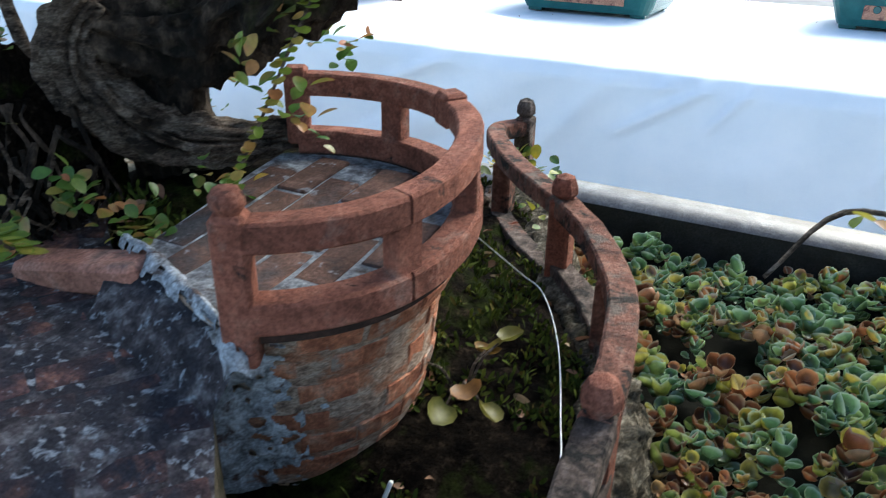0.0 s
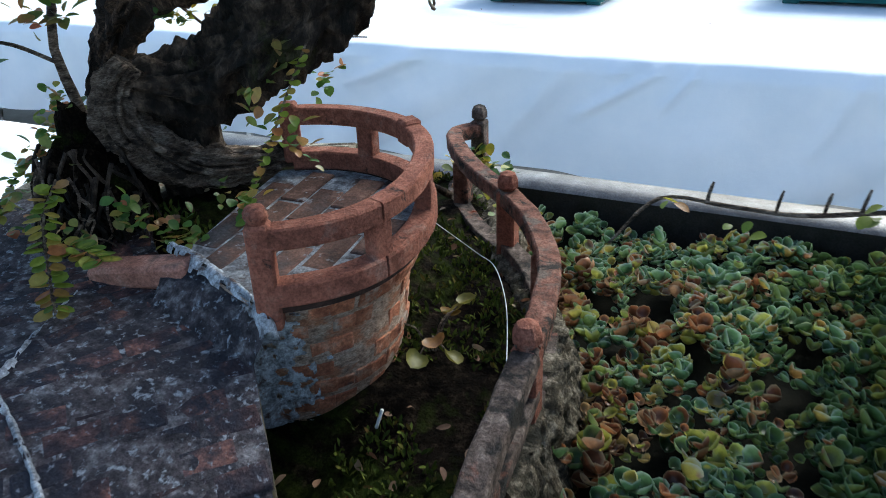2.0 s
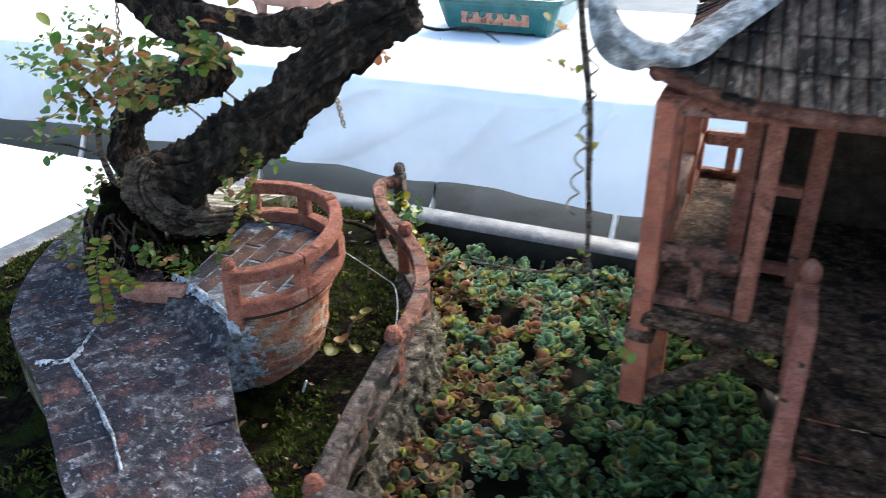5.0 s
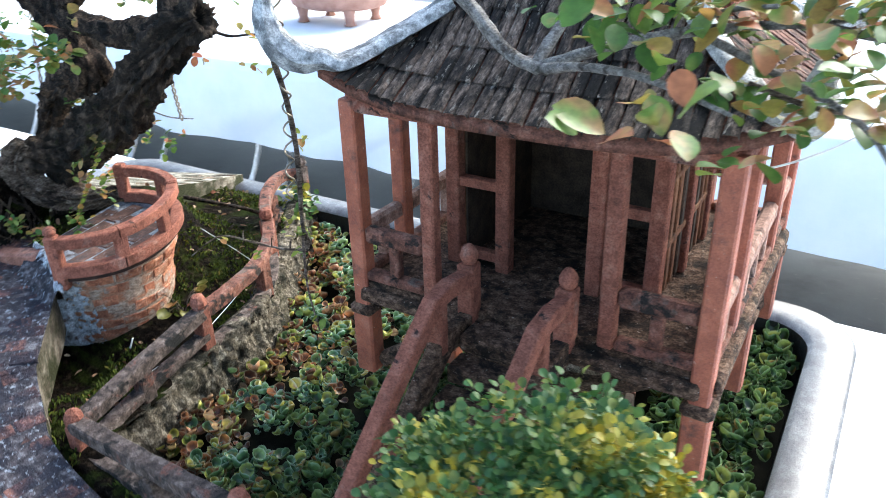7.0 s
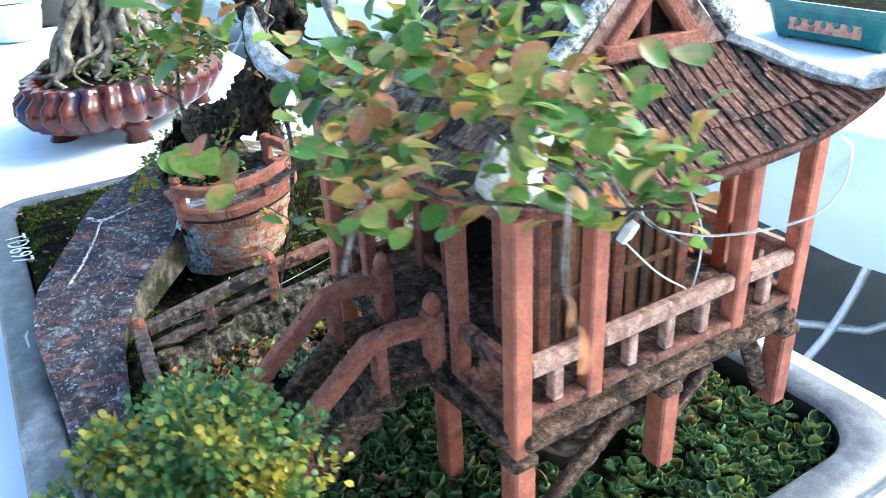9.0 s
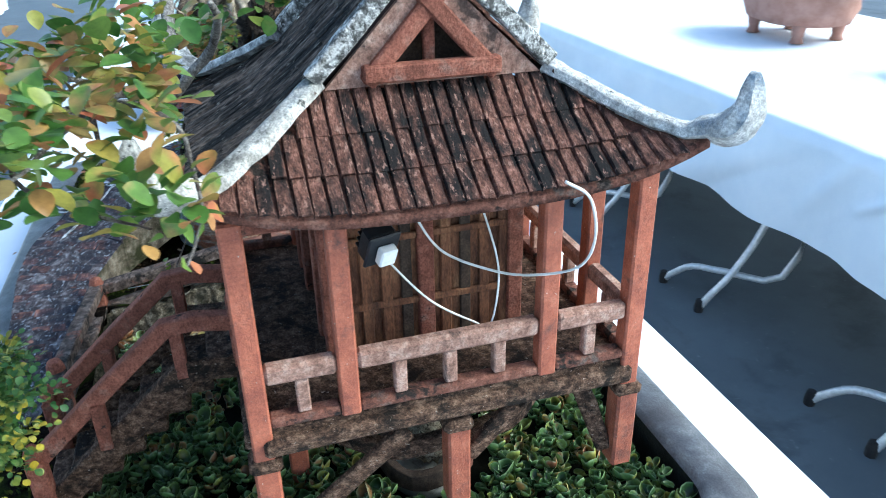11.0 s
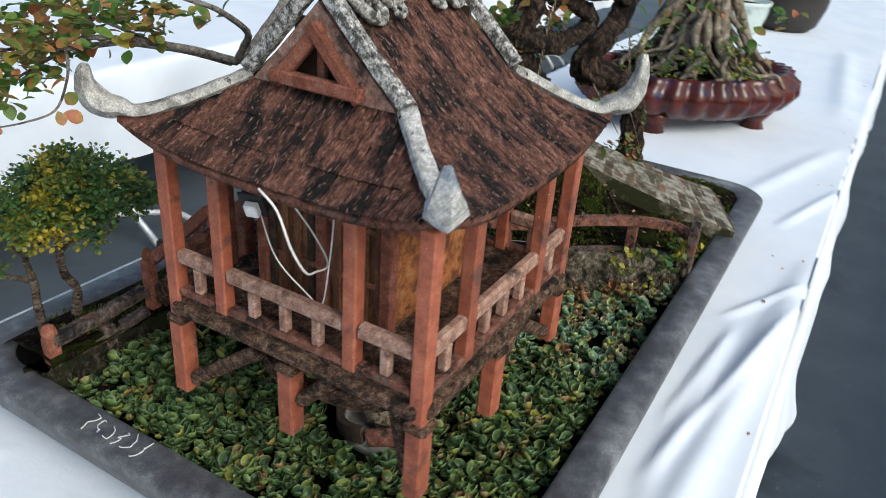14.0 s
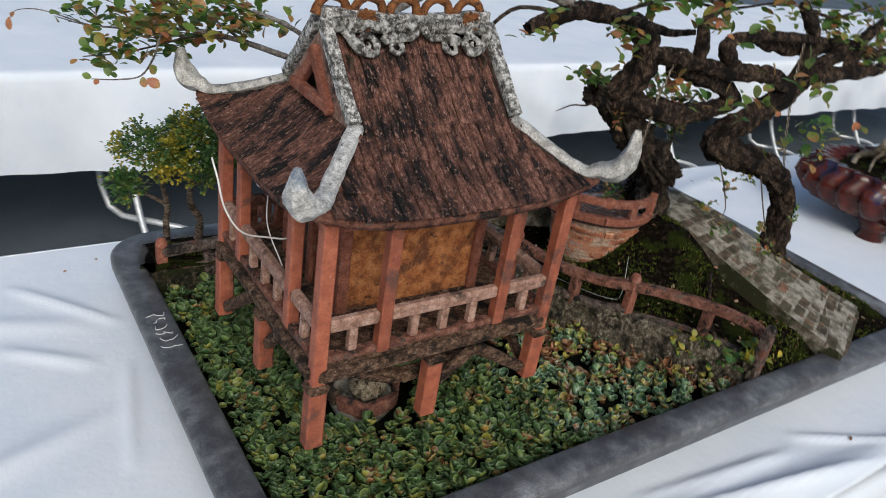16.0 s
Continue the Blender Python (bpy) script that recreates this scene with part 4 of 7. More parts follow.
# slanting braces from the corner stilts and a round hoop under the deck
for a, b in (((PX1, PY0 + 0.008, -0.068), (PX1, 0.108, 0.010)), ((PX1 - 0.003, PY1 - 0.010, -0.058), (PX1 - 0.012, PY1 - 0.036, 0.012)), ((PX1, CY + 0.010, -0.028), (PX1, CY + 0.050, 0.014)), ((PX0 + 0.010, PY1, -0.046), (-0.205, PY1, 0.006)), ((CX - 0.006, PY1 - 0.002, -0.030), (-0.205, PY1 - 0.004, 0.004)), ((PX0, PY1 - 0.01, -0.05), (PX0, 0.20, 0.010)), ((PX0 + 0.010, PY0 + 0.004, -0.050), (-0.215, PY0 + 0.01, 0.004))):
    bm = between(a, b, 0.009, 0.015, 0.002)
    bmesh.ops.subdivide_edges(bm, edges=bm.edges, cuts=2, use_grid_fill=True)
    for v in bm.verts:
        v.co += Vector((noise.noise(v.co * 70), noise.noise(v.co * 70 + Vector((4, 0, 0))), noise.noise(v.co * 70 + Vector((8, 0, 0))))) * 0.0015
    pp("brace", bm, DECK, label="weathered slanting brace under the floor")
bm = bmesh.new()
tube(bm, [(CX + 0.132 * math.cos(2 * math.pi * k / 40), CY + 0.125 * math.sin(2 * math.pi * k / 40), -0.026 + 0.003 * math.sin(k * 1.3), 0.01) for k in range(41)], section=(0.011, 0.017), ends=False)
for v in bm.verts:
    v.co += Vector((noise.noise(v.co * 60), noise.noise(v.co * 60 + Vector((4, 0, 0))), noise.noise(v.co * 60 + Vector((8, 0, 0))))) * 0.002
pp("hoop", bm, DECK, label="dark round hoop under the floor")

# railings with balusters; the south side stays open at the stairs
sides = [((PX1, PY0), (PX1, PY1), MIDY, 1), ((PX0, PY0), (PX0, PY1), MIDY, 1), ((PX0, PY1), (PX1, PY1), MIDX, 0), ((PX0, PY0), (MIDX[0] - 0.0, PY0), (), 0), ((MIDX[1], PY0), (PX1, PY0), (), 0)]
for a, b, mids, axis in sides:
    stops = [a[axis], *mids, b[axis]]
    wood = RAIL_RED if a[1] == b[1] == PY0 else TERRA_OLD
    for s0, s1 in zip(stops, stops[1:]):
        p, q = list(a), list(b)
        p[axis], q[axis] = s0 + 0.007, s1 - 0.007
        pp("handrail", between((*p, 0.085), (*q, 0.085), 0.012, 0.0155, 0.003), wood, label="weathered handrail")
        pp("sill", between((*p, 0.0455), (*q, 0.0455), 0.0135, 0.0085, 0.002), RAIL_RED)
        n = 3 if s1 - s0 > 0.1 else 1
        for k in range(n):
            c = list(a)
            c[axis] = s0 + (s1 - s0) * (k + 1) / (n + 1)
            w = 0.0095
            pp("baluster", boxed(c[0] - w / 2, c[0] + w / 2, c[1] - w / 2, c[1] + w / 2, 0.050, 0.078, 0.0012), wood)

# lintels under the eaves
for a, b in (((PX0, PY0), (PX1, PY0)), ((PX0, PY1), (PX1, PY1)), ((PX0, PY0), (PX0, PY1)), ((PX1, PY0), (PX1, PY1))):
    pp("lintel", between((*a, 0.2005), (*b, 0.2005), 0.013, 0.014, 0.002), TERRA, label="red lintel beam under the eaves")

# the room: back and side walls of panels, an open front with slim frames
RX0, RX1, RY0, RY1 = -0.237, -0.055, 0.066, 0.217
pp("room_wall", boxed(RX0, RX1, RY1 - 0.006, RY1, 0.042, 0.20, 0.001), PANEL, label="ochre stained back wall panel")
pp("room_wall", boxed(RX0, RX0 + 0.006, RY0, RY1 - 0.0065, 0.042, 0.20, 0.001), SIDE_PANEL)
pp("room_wall", boxed(RX1 - 0.006, RX1, RY0, RY1 - 0.0065, 0.042, 0.20, 0.001), SIDE_PANEL, label="brown side wall with upright boards")
for x, y in ((RX0, RY0), (RX1, RY0), (RX0, RY1), (RX1, RY1), (RX1 + 0.001, 0.142), (-0.188, RY0), (-0.104, RY0)):
    pp("room_post", boxed(x - 0.0065, x + 0.0065, y - 0.0065, y + 0.0065, 0.042, 0.204, 0.0012), TERRA)
for k in range(9):
    y = RY0 + 0.012 + k * 0.0162
    if abs(y - 0.142) > 0.009:
        pp("board", boxed(RX1, RX1 + 0.0035, y - 0.0045, y + 0.0045, 0.046, 0.196, 0.001), SIDE_PANEL if k % 3 else DARKWOOD_AND_SHADE)
for z in (0.145, 0.088):
    pp("wall_rail", boxed(RX1, RX1 + 0.0045, RY0 + 0.007, RY1 - 0.007, z, z + 0.006, 0.001), SIDE_PANEL)
for x0, x1 in ((RX0, -0.188), (-0.104, RX1)):
    for z in (0.05, 0.118, 0.19):
        pp("front_frame", boxed(x0 + 0.006, x1 - 0.006, RY0 - 0.0045, RY0 + 0.0045, z, z + 0.009, 0.001), TERRA)
# dark sheets inside the walls and ceiling paint the room's shade
pp("lining", boxed(RX0 + 0.007, RX1 - 0.007, RY1 - 0.0095, RY1 - 0.0065, 0.043, 0.195, 0), DARKWOOD_AND_SHADE, label="dark sheet standing in for the shade inside the room")
pp("lining", boxed(RX0 + 0.0065, RX0 + 0.0085, RY0 + 0.007, RY1 - 0.010, 0.043, 0.195, 0), DARKWOOD_AND_SHADE)
pp("lining", boxed(RX1 - 0.0085, RX1 - 0.0065, RY0 + 0.007, RY1 - 0.010, 0.043, 0.195, 0), DARKWOOD_AND_SHADE)
pp("ceiling_board", boxed(RX0 + 0.007, RX1 - 0.007, RY0 + 0.007, RY1 - 0.007, 0.196, 0.2, 0), DARKWOOD_AND_SHADE)

# roof: lower skirt on four sides, steep upper pitch between two gables
EX0, EX1, EY0, EY1, EZ = -0.308, 0.036, -0.021, 0.323, 0.2085
HX0, HX1, HY0, HY1, HZ = -0.240, -0.045, 0.068, 0.234, 0.268
RZ, RY = 0.350, CY


def lift(u):
    """Eaves sweep up towards the corners."""
    return 0.025 * abs(2 * u - 1) ** 3.2


def skirt(u, v, side):
    """Lower roof: u along the eave, v from the hip line (0) down to the eave (1)."""
    x0, x1, y0, y1 = [h + (e - h) * v for h, e in zip((HX0, HX1, HY0, HY1), (EX0, EX1, EY0, EY1))]
    z = HZ + (EZ - HZ) * (v ** 0.85) + lift(u) * v * v
    return Vector({"E": (x1, y0 + (y1 - y0) * u, z), "W": (x0, y0 + (y1 - y0) * u, z), "N": (x0 + (x1 - x0) * u, y1, z), "S": (x0 + (x1 - x0) * u, y0, z)}[side])


def upper(u, v, side):
    y = RY + ((HY1 if side == "N" else HY0) - RY) * v
    return Vector((HX0 + (HX1 - HX0) * u, y, RZ + (HZ - RZ) * (v ** 0.9)))


roof = thing("roof", "", "")
roof.name = "roof"
for key in ("label", "category"):
    if key in roof:
        del roof[key]
under(roof, pav)
roof["label"] = "dark lichen-stained tile roof with pale mortar ridges"
verts, faces = [], []


def slab(fn, side, nu, nv, thick):
    """A closed roof slab under the tiles."""
    top = [[fn(i / nu, j / nv, side) - Vector((0, 0, 0.003)) for i in range(nu + 1)] for j in range(nv + 1)]
    base = len(verts)
    for row in top:
        verts.extend(tuple(p) for p in row)
    off = len(verts) - base
    for row in top:
        verts.extend(tuple(p - Vector((0, 0, thick))) for p in row)
    w = nu + 1
    for j in range(nv):
        for i in range(nu):
            a = base + j * w + i
            faces.append((a, a + 1, a + w + 1, a + w))
            faces.append((a + off, a + off + w, a + off + w + 1, a + off + 1))
    for i in range(nu):
        a = base + nv * w + i
        faces.append((a, a + 1, a + 1 + off, a + off))


for s in "ENSW":
    verts, faces = [], []
    slab(skirt, s, 24, 6, 0.007)
    raw_part("roof_slab", verts, faces, RAIL_RED, roof)
for s in "NS":
    verts, faces = [], []
    slab(upper, s, 6, 6, 0.006)
    raw_part("roof_slab", verts, faces, GRIME, roof)

# tiles: half-round, laid in overlapping courses
PITCH = 0.0106


def tile_mesh(length, width, high, material):
    bm = bmesh.new()
    n, rows = 5, []
    for y, k in ((0.0, 0.92), (length, 1.06)):
        rows.append([bm.verts.new((width * 0.5 * k * math.cos(math.pi * i / n), y, high * k * min(1.0, 1.7 * math.sin(math.pi * i / n)) + (0.0008 if y else 0))) for i in range(n + 1)])
    for i in range(n):
        bm.faces.new((rows[0][i], rows[0][i + 1], rows[1][i + 1], rows[1][i]))
    low = [bm.verts.new(v.co - Vector((0, 0, 0.0013))) for v in rows[1]]
    for i in range(n):
        bm.faces.new((rows[1][i], rows[1][i + 1], low[i + 1], low[i]))
    bmesh.ops.recalc_face_normals(bm, faces=bm.faces)
    me = bpy.data.meshes.new("tile")
    bm.to_mesh(me)
    bm.free()
    me.materials.append(material)
    return me


def lay(fn, side, courses, single, span):
    """Rows of tiles down one slope; returns joined geometry when not laid one by one."""
    out_v, out_f = [], []
    across = Vector((0, 1, 0)) if side in "EW" else Vector((1, 0, 0))
    for c in range(courses):
        v0, v1 = c / courses, min(1.015, (c + 1.10) / courses)
        a, b = fn(0.5, v0, side), fn(0.5, v1, side)
        length = (b - a).length
        me = tile_mesh(length, PITCH * 0.92, 0.0026, TILE if side in "EW" else TILE_ALONG) if single else None
        half = abs((fn(1, (v0 + v1) / 2, side) - fn(0.5, (v0 + v1) / 2, side)).dot(across)) - 0.003
        n = int(half / PITCH)
        for k in range(-n, n + 1):
            s = k * PITCH + rng.uniform(-0.0007, 0.0007)
            reach = abs((fn(1, v1, side) - fn(0.5, v1, side)).dot(across))
            u = 0.5 + s / (2 * reach)
            a = fn(0.5, v0, side) + across * s
            b = fn(0.5, v1, side) + across * s
            b.z += lift(u) * v1 * v1 if fn is skirt else 0
            a.z += lift(u) * v0 * v0 if fn is skirt else 0
            d = (b - a).normalized()
            sx = across if d.cross(across).z < 0 else -across
            nz = sx.cross(d).normalized()
            m = Matrix((sx, d, nz)).transposed().to_4x4()
            m.translation = a + nz * rng.uniform(-0.0006, 0.0006)
            if single:
                ob = new("roof_tile", me)
                ob.parent = roof
                ob.matrix_basis = m
            else:
                i = len(out_v)
                for y, kk in ((0.0, 0.92), (length, 1.06)):
                    for q in range(6):
                        out_v.append(tuple(m @ Vector((PITCH * 0.46 * kk * math.cos(math.pi * q / 5), y, 0.0026 * kk * min(1.0, 1.7 * math.sin(math.pi * q / 5)) + (0.0008 if y else 0)))))
                for q in range(5):
                    out_f.append((i + q, i + q + 1, i + q + 7, i + q + 6))
    return out_v, out_f


roof.matrix_parent_inverse = Matrix.Translation(pav.location).inverted()
lay(skirt, "E", 3, True, None)
lay(skirt, "N", 3, True, None)
lay(upper, "N", 4, True, None)
for fn, s, c in ((skirt, "S", 3), (skirt, "W", 3), (upper, "S", 4)):
    v, f = lay(fn, s, c, False, None)
    raw_part("roof_tiles", v, f, TILE if s in "EW" else TILE_SOOT, roof)["kind"] = "stuff"

# gables with a barred triangular vent
for gx, sgn in ((HX1, 1), (HX0, -1)):
    bm = bmesh.new()
    pts = [(HY0 + 0.006, HZ), (HY1 - 0.006, HZ), (RY, RZ - 0.006)]
    inner = [(RY - 0.040, HZ + 0.009), (RY + 0.040, HZ + 0.009), (RY, HZ + 0.052)]
    outer_f, inner_f, outer_b, inner_b = [[bm.verts.new((gx + sgn * dx, y, z)) for y, z in ps] for dx, ps in ((0.0055, pts), (0.0055, inner), (0.0005, pts), (0.0005, inner))]
    for k in range(3):
        j = (k + 1) % 3
        for quad in ((outer_f[k], outer_f[j], inner_f[j], inner_f[k]), (outer_b[k], outer_b[j], inner_b[j], inner_b[k]), (outer_f[k], outer_f[j], outer_b[j], outer_b[k]), (inner_f[k], inner_f[j], inner_b[j], inner_b[k])):
            bm.faces.new(quad)
    part("gable", bm, TERRA_OLD, roof, "weathered gable with a triangular vent")
    for a, b, out in ((inner[0], inner[2], 0.0068), (inner[1], inner[2], 0.0082), (inner[0], inner[1], 0.0096)):
        va, vb = Vector((gx + sgn * out, a[0], a[1])), Vector((gx + sgn * out, b[0], b[1]))
        reach = (vb - va).normalized() * 0.0085
        va, vb = va - reach, vb + reach
        part("vent_frame", between(va, vb, 0.0120, 0.010, 0.0015, up=(1, 0, 0)), TERRA, roof)
    part("vent_bar", boxed(gx - 0.003, gx + 0.003, RY - 0.004, RY + 0.004, HZ + 0.012, HZ + 0.050, 0.001), TERRA, roof)
    # dark sheet that paints the gloom of the hollow behind the vent
    part("vent_back", boxed(gx - sgn * 0.014 - 0.002, gx - sgn * 0.014 + 0.002, RY - 0.04, RY + 0.04, HZ + 0.004, HZ + 0.058, 0), DARKWOOD_AND_SHADE, roof)

# ridges: along the top, down the gables, along the hips, ending in upswept horns
HORNS = {"NE": (0.057, 0.332, 0.279), "NW": (-0.325, 0.341, 0.291), "SE": (0.046, -0.042, 0.273), "SW": (-0.340, -0.037, 0.292)}


def horn(hip, eave, tip, sx, sy, broad=1.0):
    """A mortar band down the hip that flares at the corner and curls up into a keeled, pointed petal."""
    out = Vector((sx, sy, 0)).normalized()
    side = Vector((-out.y, out.x, 0))
    hip, eave, tip = Vector(hip), Vector(eave), Vector(tip)
    mid, reach = (hip + eave) / 2 - Vector((0, 0, 0.007)), Vector((tip.x - eave.x, tip.y - eave.y, 0))
    bend = eave + reach * 1.02 + out * 0.006 + Vector((0, 0, 0.004))
    root = eave - out * 0.004 + Vector((0, 0, 0.004))
    rows = [(*q, w * broad, top, keel) for q, w, top, keel in ((hip + Vector((0, 0, 0.002)), 0.017, 0.0065, 0.006), (mid + Vector((0, 0, 0.001)), 0.017, 0.0065, 0.006), (eave - out * 0.020 + Vector((0, 0, -0.001)), 0.019, 0.0065, 0.006))]
    for f, wide, top, keel in ((0.0, 0.026, 0.0078, 0.0090), (0.15, 0.032, 0.0092, 0.0125), (0.30, 0.033, 0.0104, 0.0140), (0.45, 0.030, 0.0104, 0.0135), (0.60, 0.025, 0.0096, 0.0118), (0.75, 0.019, 0.0082, 0.0096), (0.90, 0.0125, 0.0062, 0.0070), (1.0, 0.006, 0.003, 0.0034)):
        rows.append((*(root * (1 - f) ** 2 + bend * (2 * f * (1 - f)) + tip * f ** 2), wide, top, keel))
    line, bm, rings = smooth_line(rows, 7), bmesh.new(), []
    for i, q in enumerate(line):
        c = Vector(q[:3])
        d = (Vector(line[min(i + 1, len(line) - 1)][:3]) - Vector(line[max(i - 1, 0)][:3])).normalized()
        up = side.cross(d).normalized()
        if up.z < 0 and i < 20:
            up = -up
        if i and up.dot(was) < 0:
            up = -up
        was = up
        w, top, keel = q[3] / 2, q[4], q[5]
        ring = []
        for a, b in ((-1, -0.15), (-0.86, 0.75), (-0.45, 1), (0.0, 0.92), (0.45, 1), (0.86, 0.75), (1, -0.15), (0.62, -0.50), (0.25, -0.86), (0, -1), (-0.25, -0.86), (-0.62, -0.50)):
            v = c + side * (a * w) + up * (b * (top if b > 0 else keel))
            v += Vector((noise.noise(v * 75), noise.noise(v * 75 + Vector((3, 0, 0))), noise.noise(v * 75 + Vector((7, 0, 0))))) * 0.0012
            v += Vector((noise.noise(v * 230), noise.noise(v * 230 + Vector((3, 0, 0))), noise.noise(v * 230 + Vector((7, 0, 0))))) * 0.0005
            ring.append(bm.verts.new(v))
        rings.append(ring)
    n = len(rings[0])
    for a, b in zip(rings, rings[1:]):
        for k in range(n):
            bm.faces.new((a[k], a[(k + 1) % n], b[(k + 1) % n], b[k])).smooth = 1 <= k <= 4
    bm.faces.new(list(reversed(rings[0])))
    bm.faces.new(rings[-1])
    return bm



for key, tip in HORNS.items():
    n, e = key[0] == "N", key[1] == "E"
    hip = (HX1 if e else HX0, HY1 if n else HY0, HZ)
    eave = (EX1 if e else EX0, EY1 if n else EY0, EZ + 0.025)
    sx, sy = (1 if e else -1), (1 if n else -1)
    top = (hip[0] + sx * 0.004, RY + sy * 0.008, RZ + 0.004)
    mat_r = {"NE": RIDGE_NE, "SE": RIDGE_MIX, "SW": RIDGE_BLUE}.get(key, RIDGE_MIX)
    bm = bmesh.new()
    tube(bm, smooth_line([(*top, 0.0085), (hip[0] + sx * 0.004, (top[1] + hip[1]) / 2 - sy * 0.001, (top[2] + hip[2]) / 2 + 0.004, 0.008), (hip[0] + sx * 0.003, hip[1] + sy * 0.002, hip[2] + 0.007, 0.0085)], 5), section=(0.0125, 0.012))
    for v in bm.verts:
        v.co += Vector((noise.noise(v.co * 110), noise.noise(v.co * 110 + Vector((3, 0, 0))), noise.noise(v.co * 110 + Vector((7, 0, 0))))) * 0.0010
    part("gable_ridge", bm, RIDGE, roof, "lime-washed gable ridge")
    part("hip_horn", horn(hip, eave, tip, sx, sy, 1.9 if key == "SW" else 1.0), mat_r, roof, "pale mortar hip ending in an upswept horn")
bm = bmesh.new()
tube(bm, smooth_line([(HX0 - 0.006, RY, RZ + 0.010, 0.01), (CX, RY, RZ + 0.004, 0.01), (HX1 + 0.006, RY, RZ + 0.010, 0.01)], 8), section=(0.016, 0.016))
part("ridge", bm, RIDGE, roof, "lime-washed roof ridge")
# scrollwork on the ridge: smeared mortar coils, two long curling waves and clay rosettes
def ridge_face(u, d):
    """A place on the sunny roof face: u along the ridge, d down the slope."""
    return (u, RY + 0.012 + 0.60 * max(d, -0.008), RZ + 0.006 - 0.80 * d)


def coil(line, start, turns, r0, cx, cd, sgn, thick):
    pts = [(*ridge_face(u, d), th) for u, d, th in line]
    for k in range(17):
        a, r = start + k / 16 * turns, r0 * (1 - k / 18)
        pts.append((*ridge_face(cx + sgn * r * math.cos(a), cd + r * math.sin(a)), thick * (1 - k / 26)))
    bm = bmesh.new()
    tube(bm, [(*p[:3], p[3] * 0.60) for p in smooth_line(pts, 4)], 9, 0.32, 120)
    for v in bm.verts:
        v.co += Vector((noise.noise(v.co * 130), noise.noise(v.co * 130 + Vector((3, 0, 0))), noise.noise(v.co * 130 + Vector((7, 0, 0))))) * 0.0013
    part("scroll", bm, SCROLL, roof, "rough lime-washed cloud scroll", smooth=True)


for u, sgn in ((-0.079, -1), (-0.217, 1)):
    coil([(u - sgn * 0.022, 0.004, 0.008), (u - sgn * 0.016, 0.018, 0.009), (u - sgn * 0.006, 0.031, 0.0085)], 0.9, -8.2, 0.0125, u + sgn * 0.002, 0.024, sgn, 0.0068)
for u, sgn in ((-0.112, -1), (-0.186, 1)):
    coil([(u + sgn * 0.030, -0.004, 0.006), (u + sgn * 0.035, 0.007, 0.0065), (u + sgn * 0.024, 0.017, 0.0065), (u + sgn * 0.010, 0.017, 0.0075)], 3.6, 8.4, 0.0125, u + sgn * 0.001, 0.027, sgn, 0.0065)
bm = bmesh.new()
tube(bm, [(*ridge_face(HX0 + 0.008 + k * 0.0023, 0.004 + 0.005 * noise.noise(Vector((k * 0.4, 0, 0)))), 0.0075 + 0.003 * noise.noise(Vector((k * 0.5, 3, 0)))) for k in range(82)], 12, 0.4, 140)
part("ridge_mortar", bm, SCROLL, roof, "smeared grey ridge mortar", smooth=True)
for x0 in (-0.083, -0.213):
    bm = bmesh.new()
    for k in range(40):
        a, r = k * 2.4, 0.0019 * math.sqrt(k)
        bmesh.ops.create_icosphere(bm, subdivisions=1, radius=0.0024, matrix=Matrix.Translation((x0 + r * math.cos(a), RY + 0.017, RZ + 0.008 + r * math.sin(a))))
    part("rosette", bm, RUST, roof, "rust-coloured clay rosette")
bm = bmesh.new()
for k in range(5):
    xx = HX0 + 0.02 + k * 0.042
    tube(bm, smooth_line([(xx - 0.018, RY, RZ + 0.010, 0.0055), (xx - 0.012, RY, RZ + 0.024, 0.0045), (xx + 0.004, RY, RZ + 0.028, 0.0045), (xx + 0.015, RY, RZ + 0.020, 0.0045), (xx + 0.018, RY, RZ + 0.010, 0.0055)], 5), 7, 0.15, 80)
part("ridge_crest", bm, RUST, roof, "rust-coloured curled clay crest", smooth=True)

# ---- stairs of the pavilion ----
stairs = thing("garden_stairs", "narrow clay stairs with sloping red rails", "stairs", at=(-0.14, -0.09, -0.15))


def sp(name, bm, material, label="", smooth=False):
    ob = under(part(name, bm, material, None, smooth=smooth), stairs)
    if label:
        ob["label"] = label
    return ob


